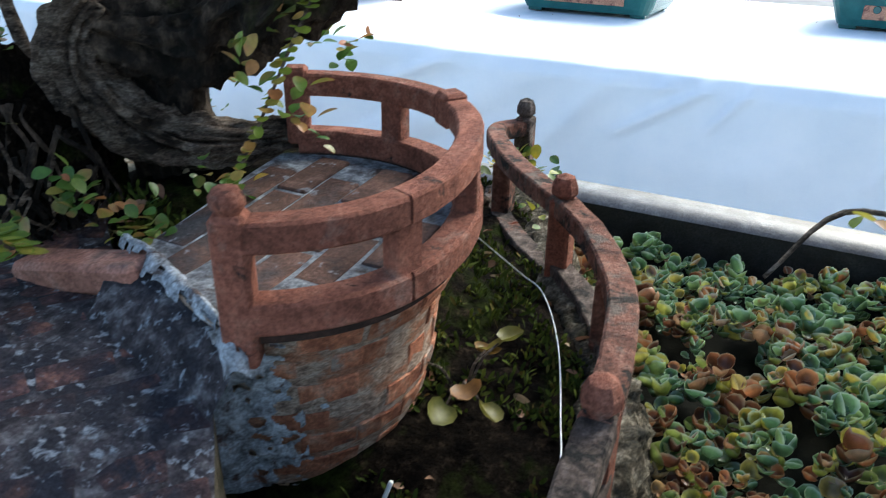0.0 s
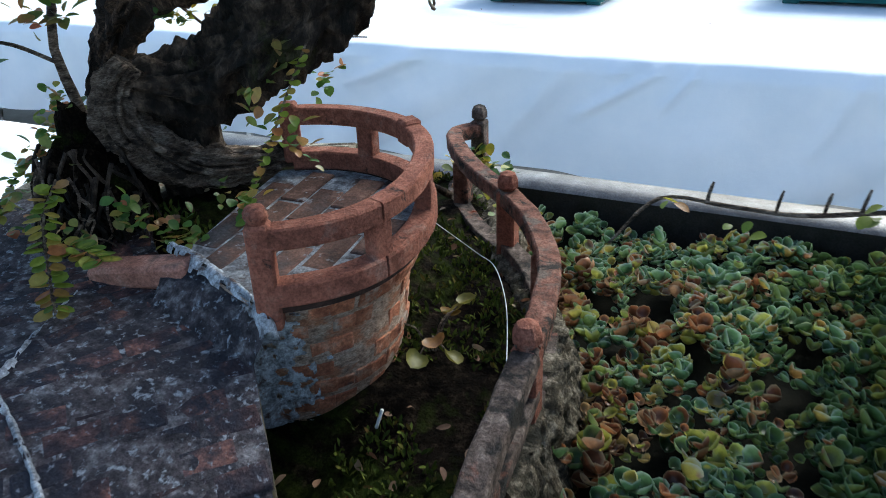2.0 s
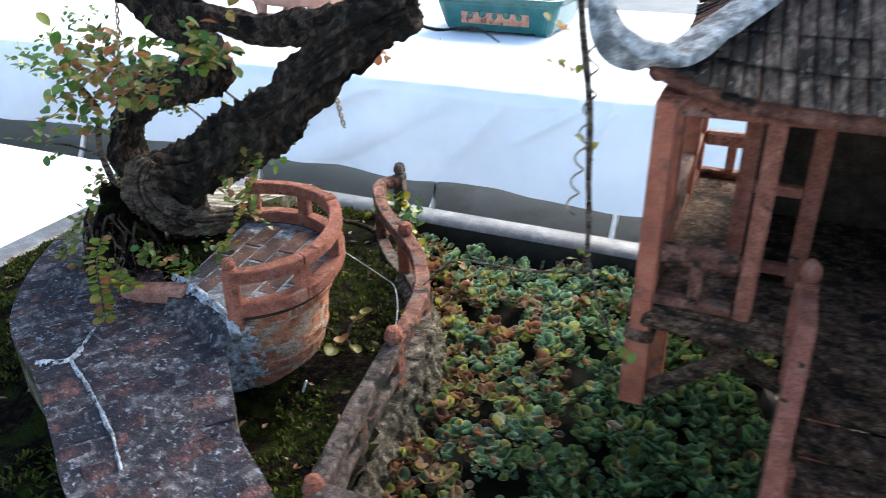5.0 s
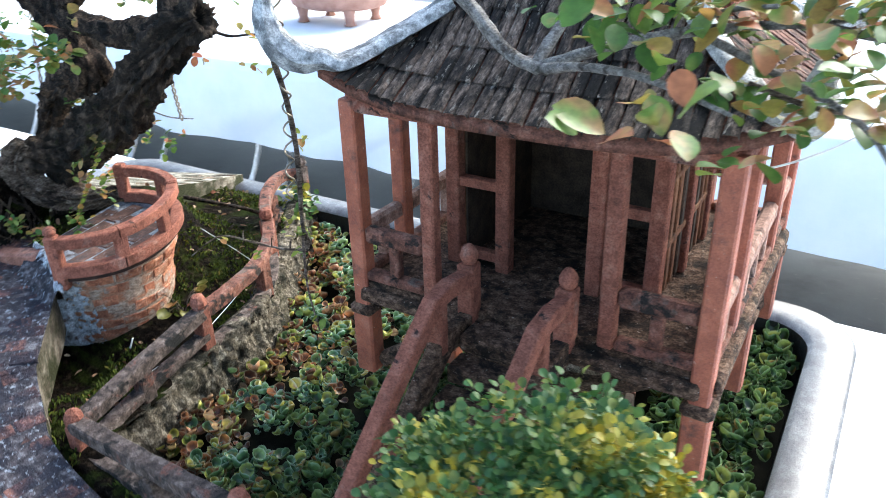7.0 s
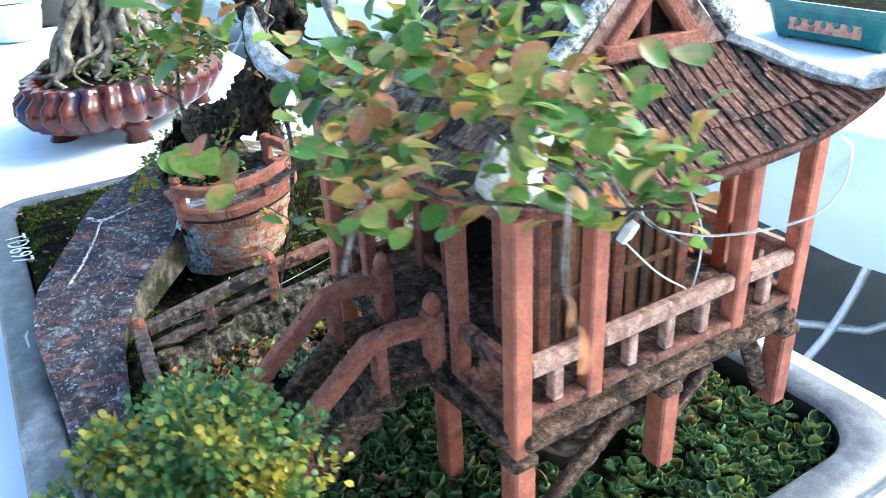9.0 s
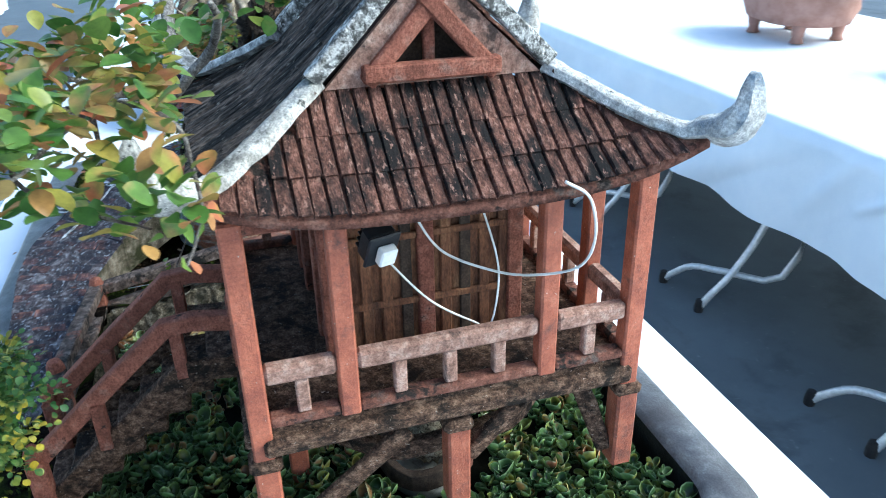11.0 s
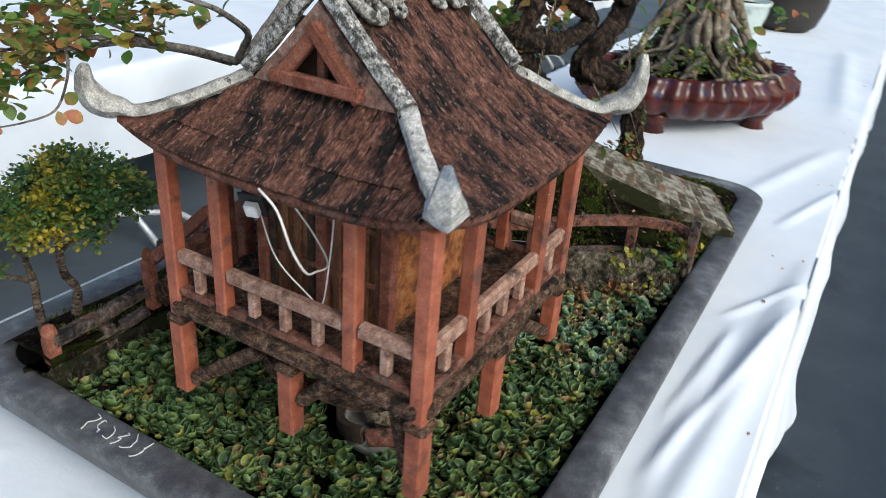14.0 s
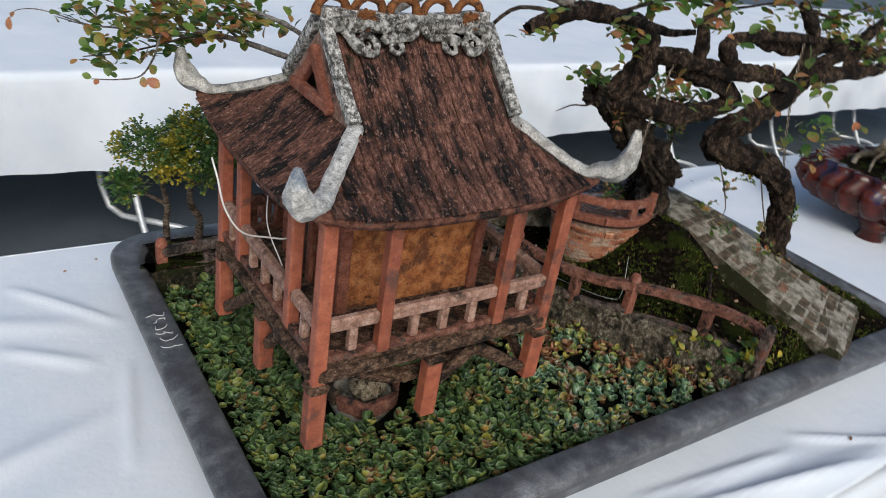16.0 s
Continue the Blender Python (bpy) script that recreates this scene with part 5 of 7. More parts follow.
for k in range(8):
    y1 = -0.012 - k * 0.0215
    z = 0.036 - k * 0.0165
    sp("tread", boxed(-0.176, -0.104, y1 - 0.024, y1, z - 0.016, z, 0.002), DECK, "dark worn tread")
for x in (-0.183, -0.0985):
    line = [(x, -0.004, 0.072, 0.01), (x, -0.040, 0.078, 0.01), (x, -0.062, 0.076, 0.01), (x - 0.004, -0.115, 0.028, 0.01), (x - 0.006, -0.178, -0.030, 0.01)]
    bm = bmesh.new()
    tube(bm, line, section=(0.0125, 0.014))
    sp("stair_rail", bm, TERRA, "worn red sloping handrail")
    bm = bmesh.new()
    tube(bm, [(x, -0.004, 0.030, 0.01), (x, -0.05, 0.034, 0.01), (x - 0.004, -0.115, -0.024, 0.01), (x - 0.006, -0.178, -0.082, 0.01)], section=(0.012, 0.022))
    sp("stringer", bm, DECK, "dark weathered stringer")
    for y, z in ((-0.055, 0.05), (-0.125, -0.006)):
        sp("baluster", boxed(x - 0.008, x + 0.006, y - 0.005, y + 0.005, z - 0.022, z + 0.022, 0.001), TERRA)
    for y, z0, z1 in ((-0.006, 0.03, 0.085), (-0.181, -0.10, -0.028)):
        sp("newel", boxed(x - 0.008, x + 0.007, y - 0.0075, y + 0.0075, z0, z1, 0.0015), TERRA)
        bm = bmesh.new()
        lathe(bm, [(0.0050, z1 - 0.001), (0.0054, z1 + 0.001), (0.0072, z1 + 0.004), (0.0076, z1 + 0.008), (0.0060, z1 + 0.012), (0.0034, z1 + 0.0155), (0.0012, z1 + 0.017)], Matrix.Translation((x, y, 0)), 10)
        sp("ball", bm, TERRA, "round clay finial", True)

# ---- low railings round the pond ----


def railing(line, posts, top, bottom, label, mat_rail, mat_cap, wide=0.016):
    """A low clay railing: top rail, foot rail, square posts with ball caps."""
    r = thing("low_railing", label, "railing", "pond railings", (line[0][0], line[0][1], bottom - 0.03))
    pts = smooth_line([(x, y, z, 0.01) for x, y, z in line], 7)
    for name, dz, h in (("top_rail", 0.0, 0.0145), ("foot_rail", bottom - top - 0.004, 0.0095)):
        bm = bmesh.new()
        tube(bm, [(p[0], p[1], p[2] + dz, 0.01) for p in pts], section=(wide, h))
        for v in bm.verts:
            v.co += Vector((noise.noise(v.co * 70), noise.noise(v.co * 70 + Vector((3, 0, 0))), noise.noise(v.co * 70 + Vector((7, 0, 0))))) * 0.001
        under(part(name, bm, mat_rail if name == "top_rail" else RAILSTONE, None), r)
    for x, y, z, cap in posts:
        pst = under(part("post", boxed(x - 0.0078, x + 0.0078, y - 0.0078, y + 0.0078, bottom - 0.03, z - 0.012, 0.0015), mat_cap if cap else mat_rail, None), r)
        if cap:
            bm = bmesh.new()
            lathe(bm, [(0.0062, z - 0.013), (0.0066, z - 0.010), (0.0092, z - 0.008), (0.0090, z - 0.003), (0.0064, z + 0.003), (0.002, z + 0.005)], Matrix.Translation((x, y, 0)), 8)
            c = part("cap", bm, mat_cap, None)
            c.parent = pst
            c.matrix_parent_inverse = Matrix.Translation(r.location).inverted()
            pst.matrix_parent_inverse = Matrix.Translation(r.location).inverted()
            c.matrix_parent_inverse = Matrix()
    return r


railing([(-0.4996, -0.182, -0.082), (-0.512, -0.09, -0.070), (-0.5173, -0.011, -0.058)], [(-0.4996, -0.182, -0.0686, 1), (-0.510, -0.10, -0.065, 0), (-0.5173, -0.011, -0.0395, 1)], -0.068, -0.092, "red-flecked grey clay railing on the bank", RAILSTONE, TERRA)
railing([(-0.5173, -0.011, -0.058), (-0.525, 0.045, -0.057), (-0.540, 0.10, -0.056), (-0.572, 0.155, -0.053), (-0.603, 0.187, -0.049)], [(-0.548, 0.115, -0.045, 0), (-0.603, 0.187, -0.0314, 1)], -0.054, -0.096, "curved weathered clay railing along the bank", RAIL_RED, TERRA)
railing([(-0.603, 0.187, -0.049), (-0.652, 0.235, -0.050), (-0.694, 0.29, -0.052), (-0.718, 0.34, -0.056), (-0.7053, 0.376, -0.058)], [(-0.685, 0.28, -0.048, 0), (-0.7053, 0.374, -0.0356, 1)], -0.053, -0.104, "curved dull red clay railing beside the moss", RAIL_RED, RAILSTONE)
railing([(-0.4996, -0.182, -0.080), (-0.39, -0.190, -0.072), (-0.275, -0.195, -0.062), (-0.20, -0.186, -0.055)], [(-0.39, -0.19, -0.075, 0), (-0.275, -0.195, -0.046, 1)], -0.068, -0.095, "low grey clay railing along the south bank", RAILSTONE, TERRA)
railing([(-0.088, -0.182, -0.070), (-0.03, -0.184, -0.076), (0.041, -0.189, -0.082)], [(-0.03, -0.184, -0.08, 0), (0.041, -0.189, -0.063, 1)], -0.078, -0.104, "mossy clay railing in the tray corner", RAILSTONE, TERRA)

# ---- brick path over the mound, terrace ----
path = tagged(new("brick_path"), "arched path of old dark bricks set in grey mortar", "path", kind="structure")
verts, faces = [], []
FINE = smooth_line([tuple(p) for p in WAY], 12)
BED = [np.array(p, float) for p in FINE[::3]] + [np.array(FINE[-1], float)]
for i, p in enumerate(BED):
    d = BED[min(i + 1, len(BED) - 1)] - BED[max(i - 1, 0)]
    s = np.array([d[1], -d[0], 0]) / np.hypot(d[0], d[1])
    for k, z in ((-1, -0.05), (-1, 0), (-0.5, 0.001), (0, 0.001), (0.5, 0.001), (1, 0), (1, -0.05)):
        q = p[:3] + s * k * p[3]
        q[2] += z + 0.0012 * noise.noise(Vector(q) * 50)
        verts.append(tuple(q))
side_faces, far_faces = [], []
for i in range(len(BED) - 1):
    for k in range(6):
        a = i * 7 + k
        pick = side_faces if k in (0, 5) else far_faces if BED[i][1] > -0.01 else faces
        pick.append((a, a + 1, a + 8, a + 7))


def run_of(fs):
    used = sorted({v for f in fs for v in f})
    at = {v: k for k, v in enumerate(used)}
    return [verts[v] for v in used], [tuple(at[v] for v in f) for f in fs]


under(raw_part("path_side", *run_of(side_faces), PATH_SIDE), path)["label"] = "earthy mossy side of the path"
under(raw_part("path_bed", *run_of(far_faces), MORTAR_PALE), path)["label"] = "pale mortar bed"
under(raw_part("path_bed", *run_of(faces), MORTAR), path)

TC, TR = Vector((-0.684, -0.002, 0)), 0.0905
A0, A1 = -61, 121
terrace = thing("brick_terrace", "half-round brick terrace with pierced clay parapet", "terrace", at=(TC.x, TC.y, -0.12))


def arc(r, a, z):
    return (TC.x + r * math.cos(radians(a)), TC.y + r * math.sin(radians(a)), z)


def tilt(x, y):
    """The terrace climbs towards its back."""
    s = max(0.0, min(1.0, (y + 0.06) / 0.14))
    return 0.012 * s * s * (3 - 2 * s)


def tp(name, bm, material, label="", smooth=False):
    for v in bm.verts:
        if v.co.z > -0.05:
            v.co.z += tilt(v.co.x, v.co.y) * min(1, (v.co.z + 0.05) / 0.03)
    ob = under(part(name, bm, material, None, smooth=smooth), terrace)
    if label:
        ob["label"] = label
    return ob


# drum: a curved wall, closed by a sloping floor that runs back to the path
bm = bmesh.new()
prof = [(0.049, -0.166), (0.057, -0.125), (0.064, -0.110), (0.070, -0.090), (0.0745, -0.070), (0.0755, -0.050), (0.0790, -0.035), (0.0850, -0.022), (0.0880, -0.013)]
DRUM_Z, DRUM_R = [-z for r, z in prof[::-1]], [r for r, z in prof[::-1]]
rings = []
for r, z in prof:
    ring = [bm.verts.new(arc(r, A0 - 6 + (A1 - A0 + 12) * k / 30, z)) for k in range(31)]
    ring += [bm.verts.new((-0.738, 0.066, z)), bm.verts.new((-0.730, -0.052, z))]
    rings.append(ring)
for lo, hi in zip(rings, rings[1:]):
    for k in range(33):
        bm.faces.new((lo[k], lo[(k + 1) % 33], hi[(k + 1) % 33], hi[k]))
bed = bmesh.new()
rim_v = [bed.verts.new(v.co + Vector((0, 0, 0.0012))) for v in rings[-1]]
hub = bed.verts.new((TC.x, TC.y, -0.0115))
for k in range(33):
    bed.faces.new((rim_v[k], rim_v[(k + 1) % 33], hub))
bmesh.ops.subdivide_edges(bed, edges=bed.edges, cuts=3, use_grid_fill=True)
tp("floor_bed", bed, MORTAR_GREY, "salt-stained grey mortar bed")
tp("wall", bm, DRUM, "mortared drum of the terrace")
for name, z, sec in (("rail", 0.0285, (0.0125, 0.0125)), ("plinth", -0.0045, (0.0140, 0.0135))):
    for a0, a1 in ((A0, -19.5), (-19, 52.5), (53, A1)):
        bm = bmesh.new()
        tube(bm, [(*arc(TR, a0 + (a1 - a0) * k / 9, z), 0.01) for k in range(10)], section=sec)
        tp(name, bm, TERRA, "curved terracotta rail")
bm = bmesh.new()
tube(bm, [(*arc(0.0882, A0 + 4 + (A1 - A0 - 4) * k / 30, -0.0140), 0.01) for k in range(31)], section=(0.008, 0.0065))
tp("grime_course", bm, GRIME, "blackened joint under the parapet")
for a in (-19, 18, 83):
    p = arc(TR, a, 0)
    bm = bmesh.new()
    box(bm, (0.0100, 0.0135, 0.026), Matrix.Translation((p[0], p[1], 0.0120)) @ Matrix.Rotation(radians(a), 4, "Z"), 0.001)
    tp("baluster", bm, TERRA)
for a, zt, base in ((A0, 0.037, -0.026), (A1, 0.038, -0.006), (53, 0.0375, 0.020)):
    p = arc(TR, a, 0)
    bm = bmesh.new()
    box(bm, (0.0132, 0.0132, zt - base), Matrix.Translation((p[0], p[1], (zt + base) / 2)) @ Matrix.Rotation(radians(a), 4, "Z"), 0.0018)
    tp("newel", bm, TERRA)
    if a == A0:
        bm = bmesh.new()
        lathe(bm, [(0.0048, zt - 0.001), (0.0052, zt + 0.001), (0.0066, zt + 0.003), (0.0066, zt + 0.006), (0.0048, zt + 0.009), (0.002, zt + 0.010)], Matrix.Translation((p[0], p[1], 0)), 10)
        tp("newel_cap", bm, TERRA, smooth=True)
under(part("kerb_brick", between((-0.790, -0.066, -0.0300), (-0.716, -0.056, -0.0180), 0.022, 0.016, 0.003), KERB, None, "red kerb brick"), terrace)


# a solid wedge of smeared mortar between the terrace edge and the path
wedge = [Vector(p) for p in ((-0.736, -0.046, -0.0125), (-0.634, -0.084, -0.0150), (-0.641, -0.106, -0.046), (-0.728, -0.088, -0.0335))]
verts, faces, N = [], [], 16
for i in range(N + 1):
    for k in range(N + 1):
        p = wedge[0].lerp(wedge[1], i / N).lerp(wedge[3].lerp(wedge[2], i / N), k / N)
        bulge = math.sin(math.pi * k / N) * 0.004
        p.z += bulge + 0.0018 * noise.noise(p * 60) * (k / N) + 0.0014 * noise.noise(p * 110) + 0.0012 * noise.noise(p * 260)
        verts.append(tuple(p))
for i in range(N):
    for k in range(N):
        a = i * (N + 1) + k
        faces.append((a, a + 1, a + N + 2, a + N + 1))
under(raw_part("mortar_wedge", verts, faces, MORTAR), terrace)["label"] = "dark crusted mortar fillet"



def salt_seam(line, parent, sink=0.0016):
    """A raised, ragged strip of salt-crusted mortar; rows of place and width."""
    pts = smooth_line(line, 40)
    verts, faces, n = [], [], 9
    for i, p in enumerate(pts):
        d = pts[min(i + 1, len(pts) - 1)] - pts[max(i - 1, 0)]
        s = Vector((d[1], -d[0], 0)).normalized()
        for k in range(n):
            f = k / (n - 1) * 2 - 1
            wide = p[3] * (1 + 0.9 * noise.noise(Vector((p[0] * 70, p[1] * 70, 3 + (f > 0)))))
            q = Vector(p[:3]) + s * f * wide
            q.z += 0.0014 * (1 - f * f) - sink * f * f + 0.0014 * noise.noise(q * 130) + 0.0008 * noise.noise(q * 330)
            verts.append(tuple(q))
    for i in range(len(pts) - 1):
        for k in range(n - 1):
            a = i * n + k
            if abs(k - 3.5) < 1 or noise.noise(Vector(verts[a]) * 190) > -0.30:
                faces.append((a, a + 1, a + n + 1, a + n))
    under(raw_part("mortar_seam", verts, faces, SEAM), parent)["label"] = "pale salt-crusted mortar seam"


salt_seam([(-0.745, -0.044, -0.0100, 0.0030), (-0.728, -0.050, -0.0085, 0.0060), (-0.708, -0.0575, -0.0090, 0.0062), (-0.685, -0.066, -0.0098, 0.0045), (-0.660, -0.076, -0.0108, 0.0034), (-0.640, -0.088, -0.0140, 0.0045), (-0.634, -0.094, -0.0220, 0.0055)], terrace, 0.0045)
salt_seam([(-0.785, -0.084, -0.0305, 0.002), (-0.768, -0.130, -0.0305, 0.0025), (-0.752, -0.172, -0.0300, 0.003), (-0.775, -0.188, -0.030, 0.005)], path)
salt_seam([(-0.752, -0.172, -0.0305, 0.0025), (-0.712, -0.190, -0.039, 0.002), (-0.668, -0.214, -0.0495, 0.0018), (-0.635, -0.238, -0.060, 0.0015)], path)

# a ragged smear of mortar down the drum below the first newel
verts, faces, NA, NZ = [], [], 110, 150
for i in range(NA + 1):
    for k in range(NZ + 1):
        a, z = A0 - 32 + 62 * i / NA, -0.012 - 0.134 * k / NZ
        q = Vector(arc(float(np.interp(-z, DRUM_Z, DRUM_R)), a, z))
        q += Vector((math.cos(radians(a)), math.sin(radians(a)), 0)) * (0.014 * min(1, max(0, (A0 - 6 - a) / 18)) + 0.0016 + 0.0016 * noise.noise(q * 90) + 0.0008 * noise.noise(q * 260))
        verts.append(tuple(q))
for i in range(NA):
    for k in range(NZ):
        f, g = i / NA, k / NZ
        q = Vector(verts[i * (NZ + 1) + k])
        reach = 0.53 + 0.14 * math.sin(math.pi * min(1, g * 1.05)) + 0.24 * noise.noise(q * 75) + 0.16 * noise.noise(q * 210)
        if (f > 0.38 or g > 0.24) and f < reach and (f < 0.4 or noise.noise(q * 150 + Vector((0, 0, 9))) > -0.30):
            a = i * (NZ + 1) + k
            faces.append((a, a + 1, a + NZ + 2, a + NZ + 1))
under(raw_part("mortar_smear", verts, faces, SEAM), terrace)["label"] = "pale blue salt-crusted mortar smear"

# ---- bonsai trees ----


def foliage(centre_list, count, size, material, parent, spread, name="crown", up=0.3, seed=1, aspect=0.72):
    """A crown of small leaves set along short twigs round the given points (x, y, z, reach)."""
    r = random.Random(seed)
    verts, faces = [], []
    for cx, cy, cz, reach in centre_list:
        for _ in range(int(count)):
            c = Vector((cx, cy, cz)) + Vector((r.gauss(0, 1), r.gauss(0, 1), r.gauss(0, 0.7))) * reach * 0.5
            d = Vector((r.uniform(-1, 1), r.uniform(-1, 1), r.uniform(-0.4, 1))).normalized()
            for k in range(r.choice((3, 4, 5))):
                at = c + d * (k * size * 0.55)
                o = (d * 0.5 + Vector((r.uniform(-1, 1), r.uniform(-1, 1), r.uniform(-0.5, 0.8)))).normalized()
                n = Vector((r.uniform(-0.6, 0.6), r.uniform(-0.6, 0.6), 1)).normalized()
                s = size * r.uniform(0.6, 1.25)
                leaf_verts(verts, faces, at, o, n, s, s * aspect, 0.14)
    ob = raw_part(name, verts, faces, material, None)
    return under(ob, parent)


def twigs(parent, specs, material, name="branch"):
    for pts in specs:
        bm = bmesh.new()
        tube(bm, smooth_line(pts, 5), 6, 0.15, 90)
        under(part(name, bm, material, None, smooth=True), parent)


tree = thing("bonsai_tree", "old gnarled bonsai with twisted dark trunk and small turning leaves", "tree", at=(-0.78, 0.0, -0.03))
for name, pts, m, sides, rg, rot in (
    ("trunk", [(-0.806, -0.004, 0.082, 0.012), (-0.800, 0.006, 0.076, 0.022), (-0.785, 0.030, 0.070, 0.030), (-0.767, 0.048, 0.074, 0.034), (-0.744, 0.058, 0.088, 0.037), (-0.714, 0.062, 0.105, 0.038), (-0.682, 0.063, 0.128, 0.036), (-0.640, 0.064, 0.165, 0.031), (-0.602, 0.065, 0.198, 0.0265), (-0.566, 0.067, 0.226, 0.0265), (-0.525, 0.068, 0.242, 0.022)], BARK, 64, 0.32, True),
    ("root_burl", [(-0.738, 0.078, 0.010, 0.011), (-0.757, 0.048, 0.010, 0.015), (-0.775, 0.022, 0.014, 0.0195), (-0.793, 0.004, 0.030, 0.0205), (-0.806, -0.006, 0.052, 0.0185), (-0.806, -0.006, 0.074, 0.0165), (-0.796, 0.002, 0.090, 0.012)], BARK_PALE, 110, 0.36, False),
    ("trunk", [(-0.780, 0.036, 0.07, 0.022), (-0.790, 0.036, 0.02, 0.024), (-0.80, 0.04, -0.07, 0.040)], BARK, 30, 0.28, False),
    ("limb", [(-0.560, 0.076, 0.232, 0.020), (-0.585, 0.088, 0.262, 0.019), (-0.600, 0.090, 0.298, 0.018), (-0.575, 0.090, 0.335, 0.016), (-0.500, 0.095, 0.355, 0.0125), (-0.430, 0.10, 0.362, 0.011), (-0.385, 0.10, 0.350, 0.010), (-0.350, 0.10, 0.338, 0.009)], BARK, 26, 0.26, True),
    ("trunk", [(-0.985, 0.17, -0.115, 0.040), (-1.000, 0.165, -0.03, 0.029), (-0.992, 0.16, 0.045, 0.024), (-0.935, 0.150, 0.105, 0.026), (-0.850, 0.13, 0.133, 0.029), (-0.800, 0.116, 0.148, 0.028), (-0.812, 0.118, 0.178, 0.026), (-0.860, 0.126, 0.205, 0.024), (-0.930, 0.13, 0.245, 0.021), (-0.985, 0.13, 0.285, 0.017), (-1.06, 0.13, 0.318, 0.013)], BARK, 40, 0.28, False),
    ("limb", [(-0.985, 0.13, 0.270, 0.015), (-1.08, 0.13, 0.275, 0.013), (-1.20, 0.13, 0.282, 0.010), (-1.30, 0.10, 0.31, 0.006)], BARK, 20, 0.28, False),
    ("limb", [(-0.930, 0.13, 0.250, 0.016), (-0.870, 0.13, 0.272, 0.014), (-0.800, 0.127, 0.280, 0.013), (-0.72, 0.118, 0.285, 0.013), (-0.650, 0.11, 0.298, 0.013), (-0.600, 0.092, 0.302, 0.014)], BARK, 24, 0.28, False),
    ("limb", [(-0.560, 0.080, 0.232, 0.017), (-0.635, 0.092, 0.215, 0.016), (-0.705, 0.10, 0.205, 0.0155), (-0.775, 0.104, 0.212, 0.014), (-0.818, 0.105, 0.226, 0.013), (-0.79, 0.105, 0.245, 0.014), (-0.735, 0.10, 0.264, 0.014), (-0.650, 0.10, 0.285, 0.013)], BARK, 26, 0.26, False),
    ("limb", [(-0.785, 0.126, 0.278, 0.012), (-0.745, 0.124, 0.304, 0.012), (-0.740, 0.122, 0.328, 0.010), (-0.80, 0.128, 0.340, 0.009), (-0.88, 0.13, 0.338, 0.008), (-0.98, 0.13, 0.332, 0.006)], BARK, 20, 0.3, False),
    ("limb", [(-0.685, 0.115, 0.292, 0.010), (-0.680, 0.12, 0.322, 0.011), (-0.668, 0.12, 0.350, 0.008), (-0.690, 0.12, 0.39, 0.006), (-0.66, 0.10, 0.44, 0.004)], BARK, 20, 0.3, False),
    ("limb", [(-0.930, 0.13, 0.250, 0.014), (-0.955, 0.128, 0.30, 0.012), (-0.945, 0.126, 0.345, 0.010), (-0.90, 0.12, 0.39, 0.007)], BARK, 20, 0.28, False),
    ("limb", [(-0.430, 0.10, 0.362, 0.0095), (-0.39, 0.085, 0.378, 0.0085), (-0.31, 0.025, 0.380, 0.0068), (-0.23, -0.015, 0.335, 0.0060), (-0.167, -0.024, 0.282, 0.0056), (-0.140, -0.028, 0.258, 0.0054), (-0.118, -0.028, 0.250, 0.0052)], BRANCH_GREY, 12, 0.2, False),
    ("limb", [(-0.50, 0.095, 0.355, 0.009), (-0.47, 0.17, 0.365, 0.0075), (-0.45, 0.24, 0.37, 0.006), (-0.42, 0.30, 0.385, 0.004)], BARK, 12, 0.25, False),
    ("limb", [(-0.80, 0.118, 0.338, 0.010), (-0.88, 0.105, 0.318, 0.013), (-0.98, 0.10, 0.312, 0.013), (-1.10, 0.10, 0.318, 0.012), (-1.22, 0.10, 0.300, 0.011), (-1.36, 0.10, 0.305, 0.008)], BARK, 20, 0.3, False),
    ("limb", [(-1.08, 0.13, 0.272, 0.010), (-1.13, 0.11, 0.295, 0.011), (-1.16, 0.10, 0.330, 0.010), (-1.22, 0.09, 0.36, 0.006)], BARK, 18, 0.3, False),
    ("limb", [(-0.70, 0.30, -0.11, 0.004), (-0.72, 0.26, -0.08, 0.003), (-0.78, 0.20, -0.05, 0.003)], BARK, 8, 0.2, False),
):
    if name == "limb" and pts[0][0] < -0.55:
        pts = [(*p[:3], p[3] * 1.22) for p in pts]
    if m is BARK and (name == "limb" or pts[0][0] < -0.9):
        m = BARK_BROWN
    under(gnarl(name, pts, m, sides, rg, 10, rot), tree)
for line in ([(-0.640, 0.115, 0.31), (-0.632, 0.105, 0.237), (-0.632, 0.10, 0.165), (-0.62, 0.095, 0.115)], [(-0.92, 0.13, 0.345), (-0.93, 0.135, 0.26), (-0.95, 0.14, 0.18), (-0.985, 0.15, 0.075)]):
    pts = smooth_line(line, 26)
    for turn in (0.0, math.pi):
        bm = bmesh.new()
        tube(bm, [(p[0] + 0.0016 * math.cos(k * 0.8 + turn), p[1] + 0.0016 * math.sin(k * 0.8 + turn), p[2], 0.0011) for k, p in enumerate(pts)], 5)
        under(part("tie_wire", bm, WIRE, None, "twisted bronze tie wire", smooth=True), tree)
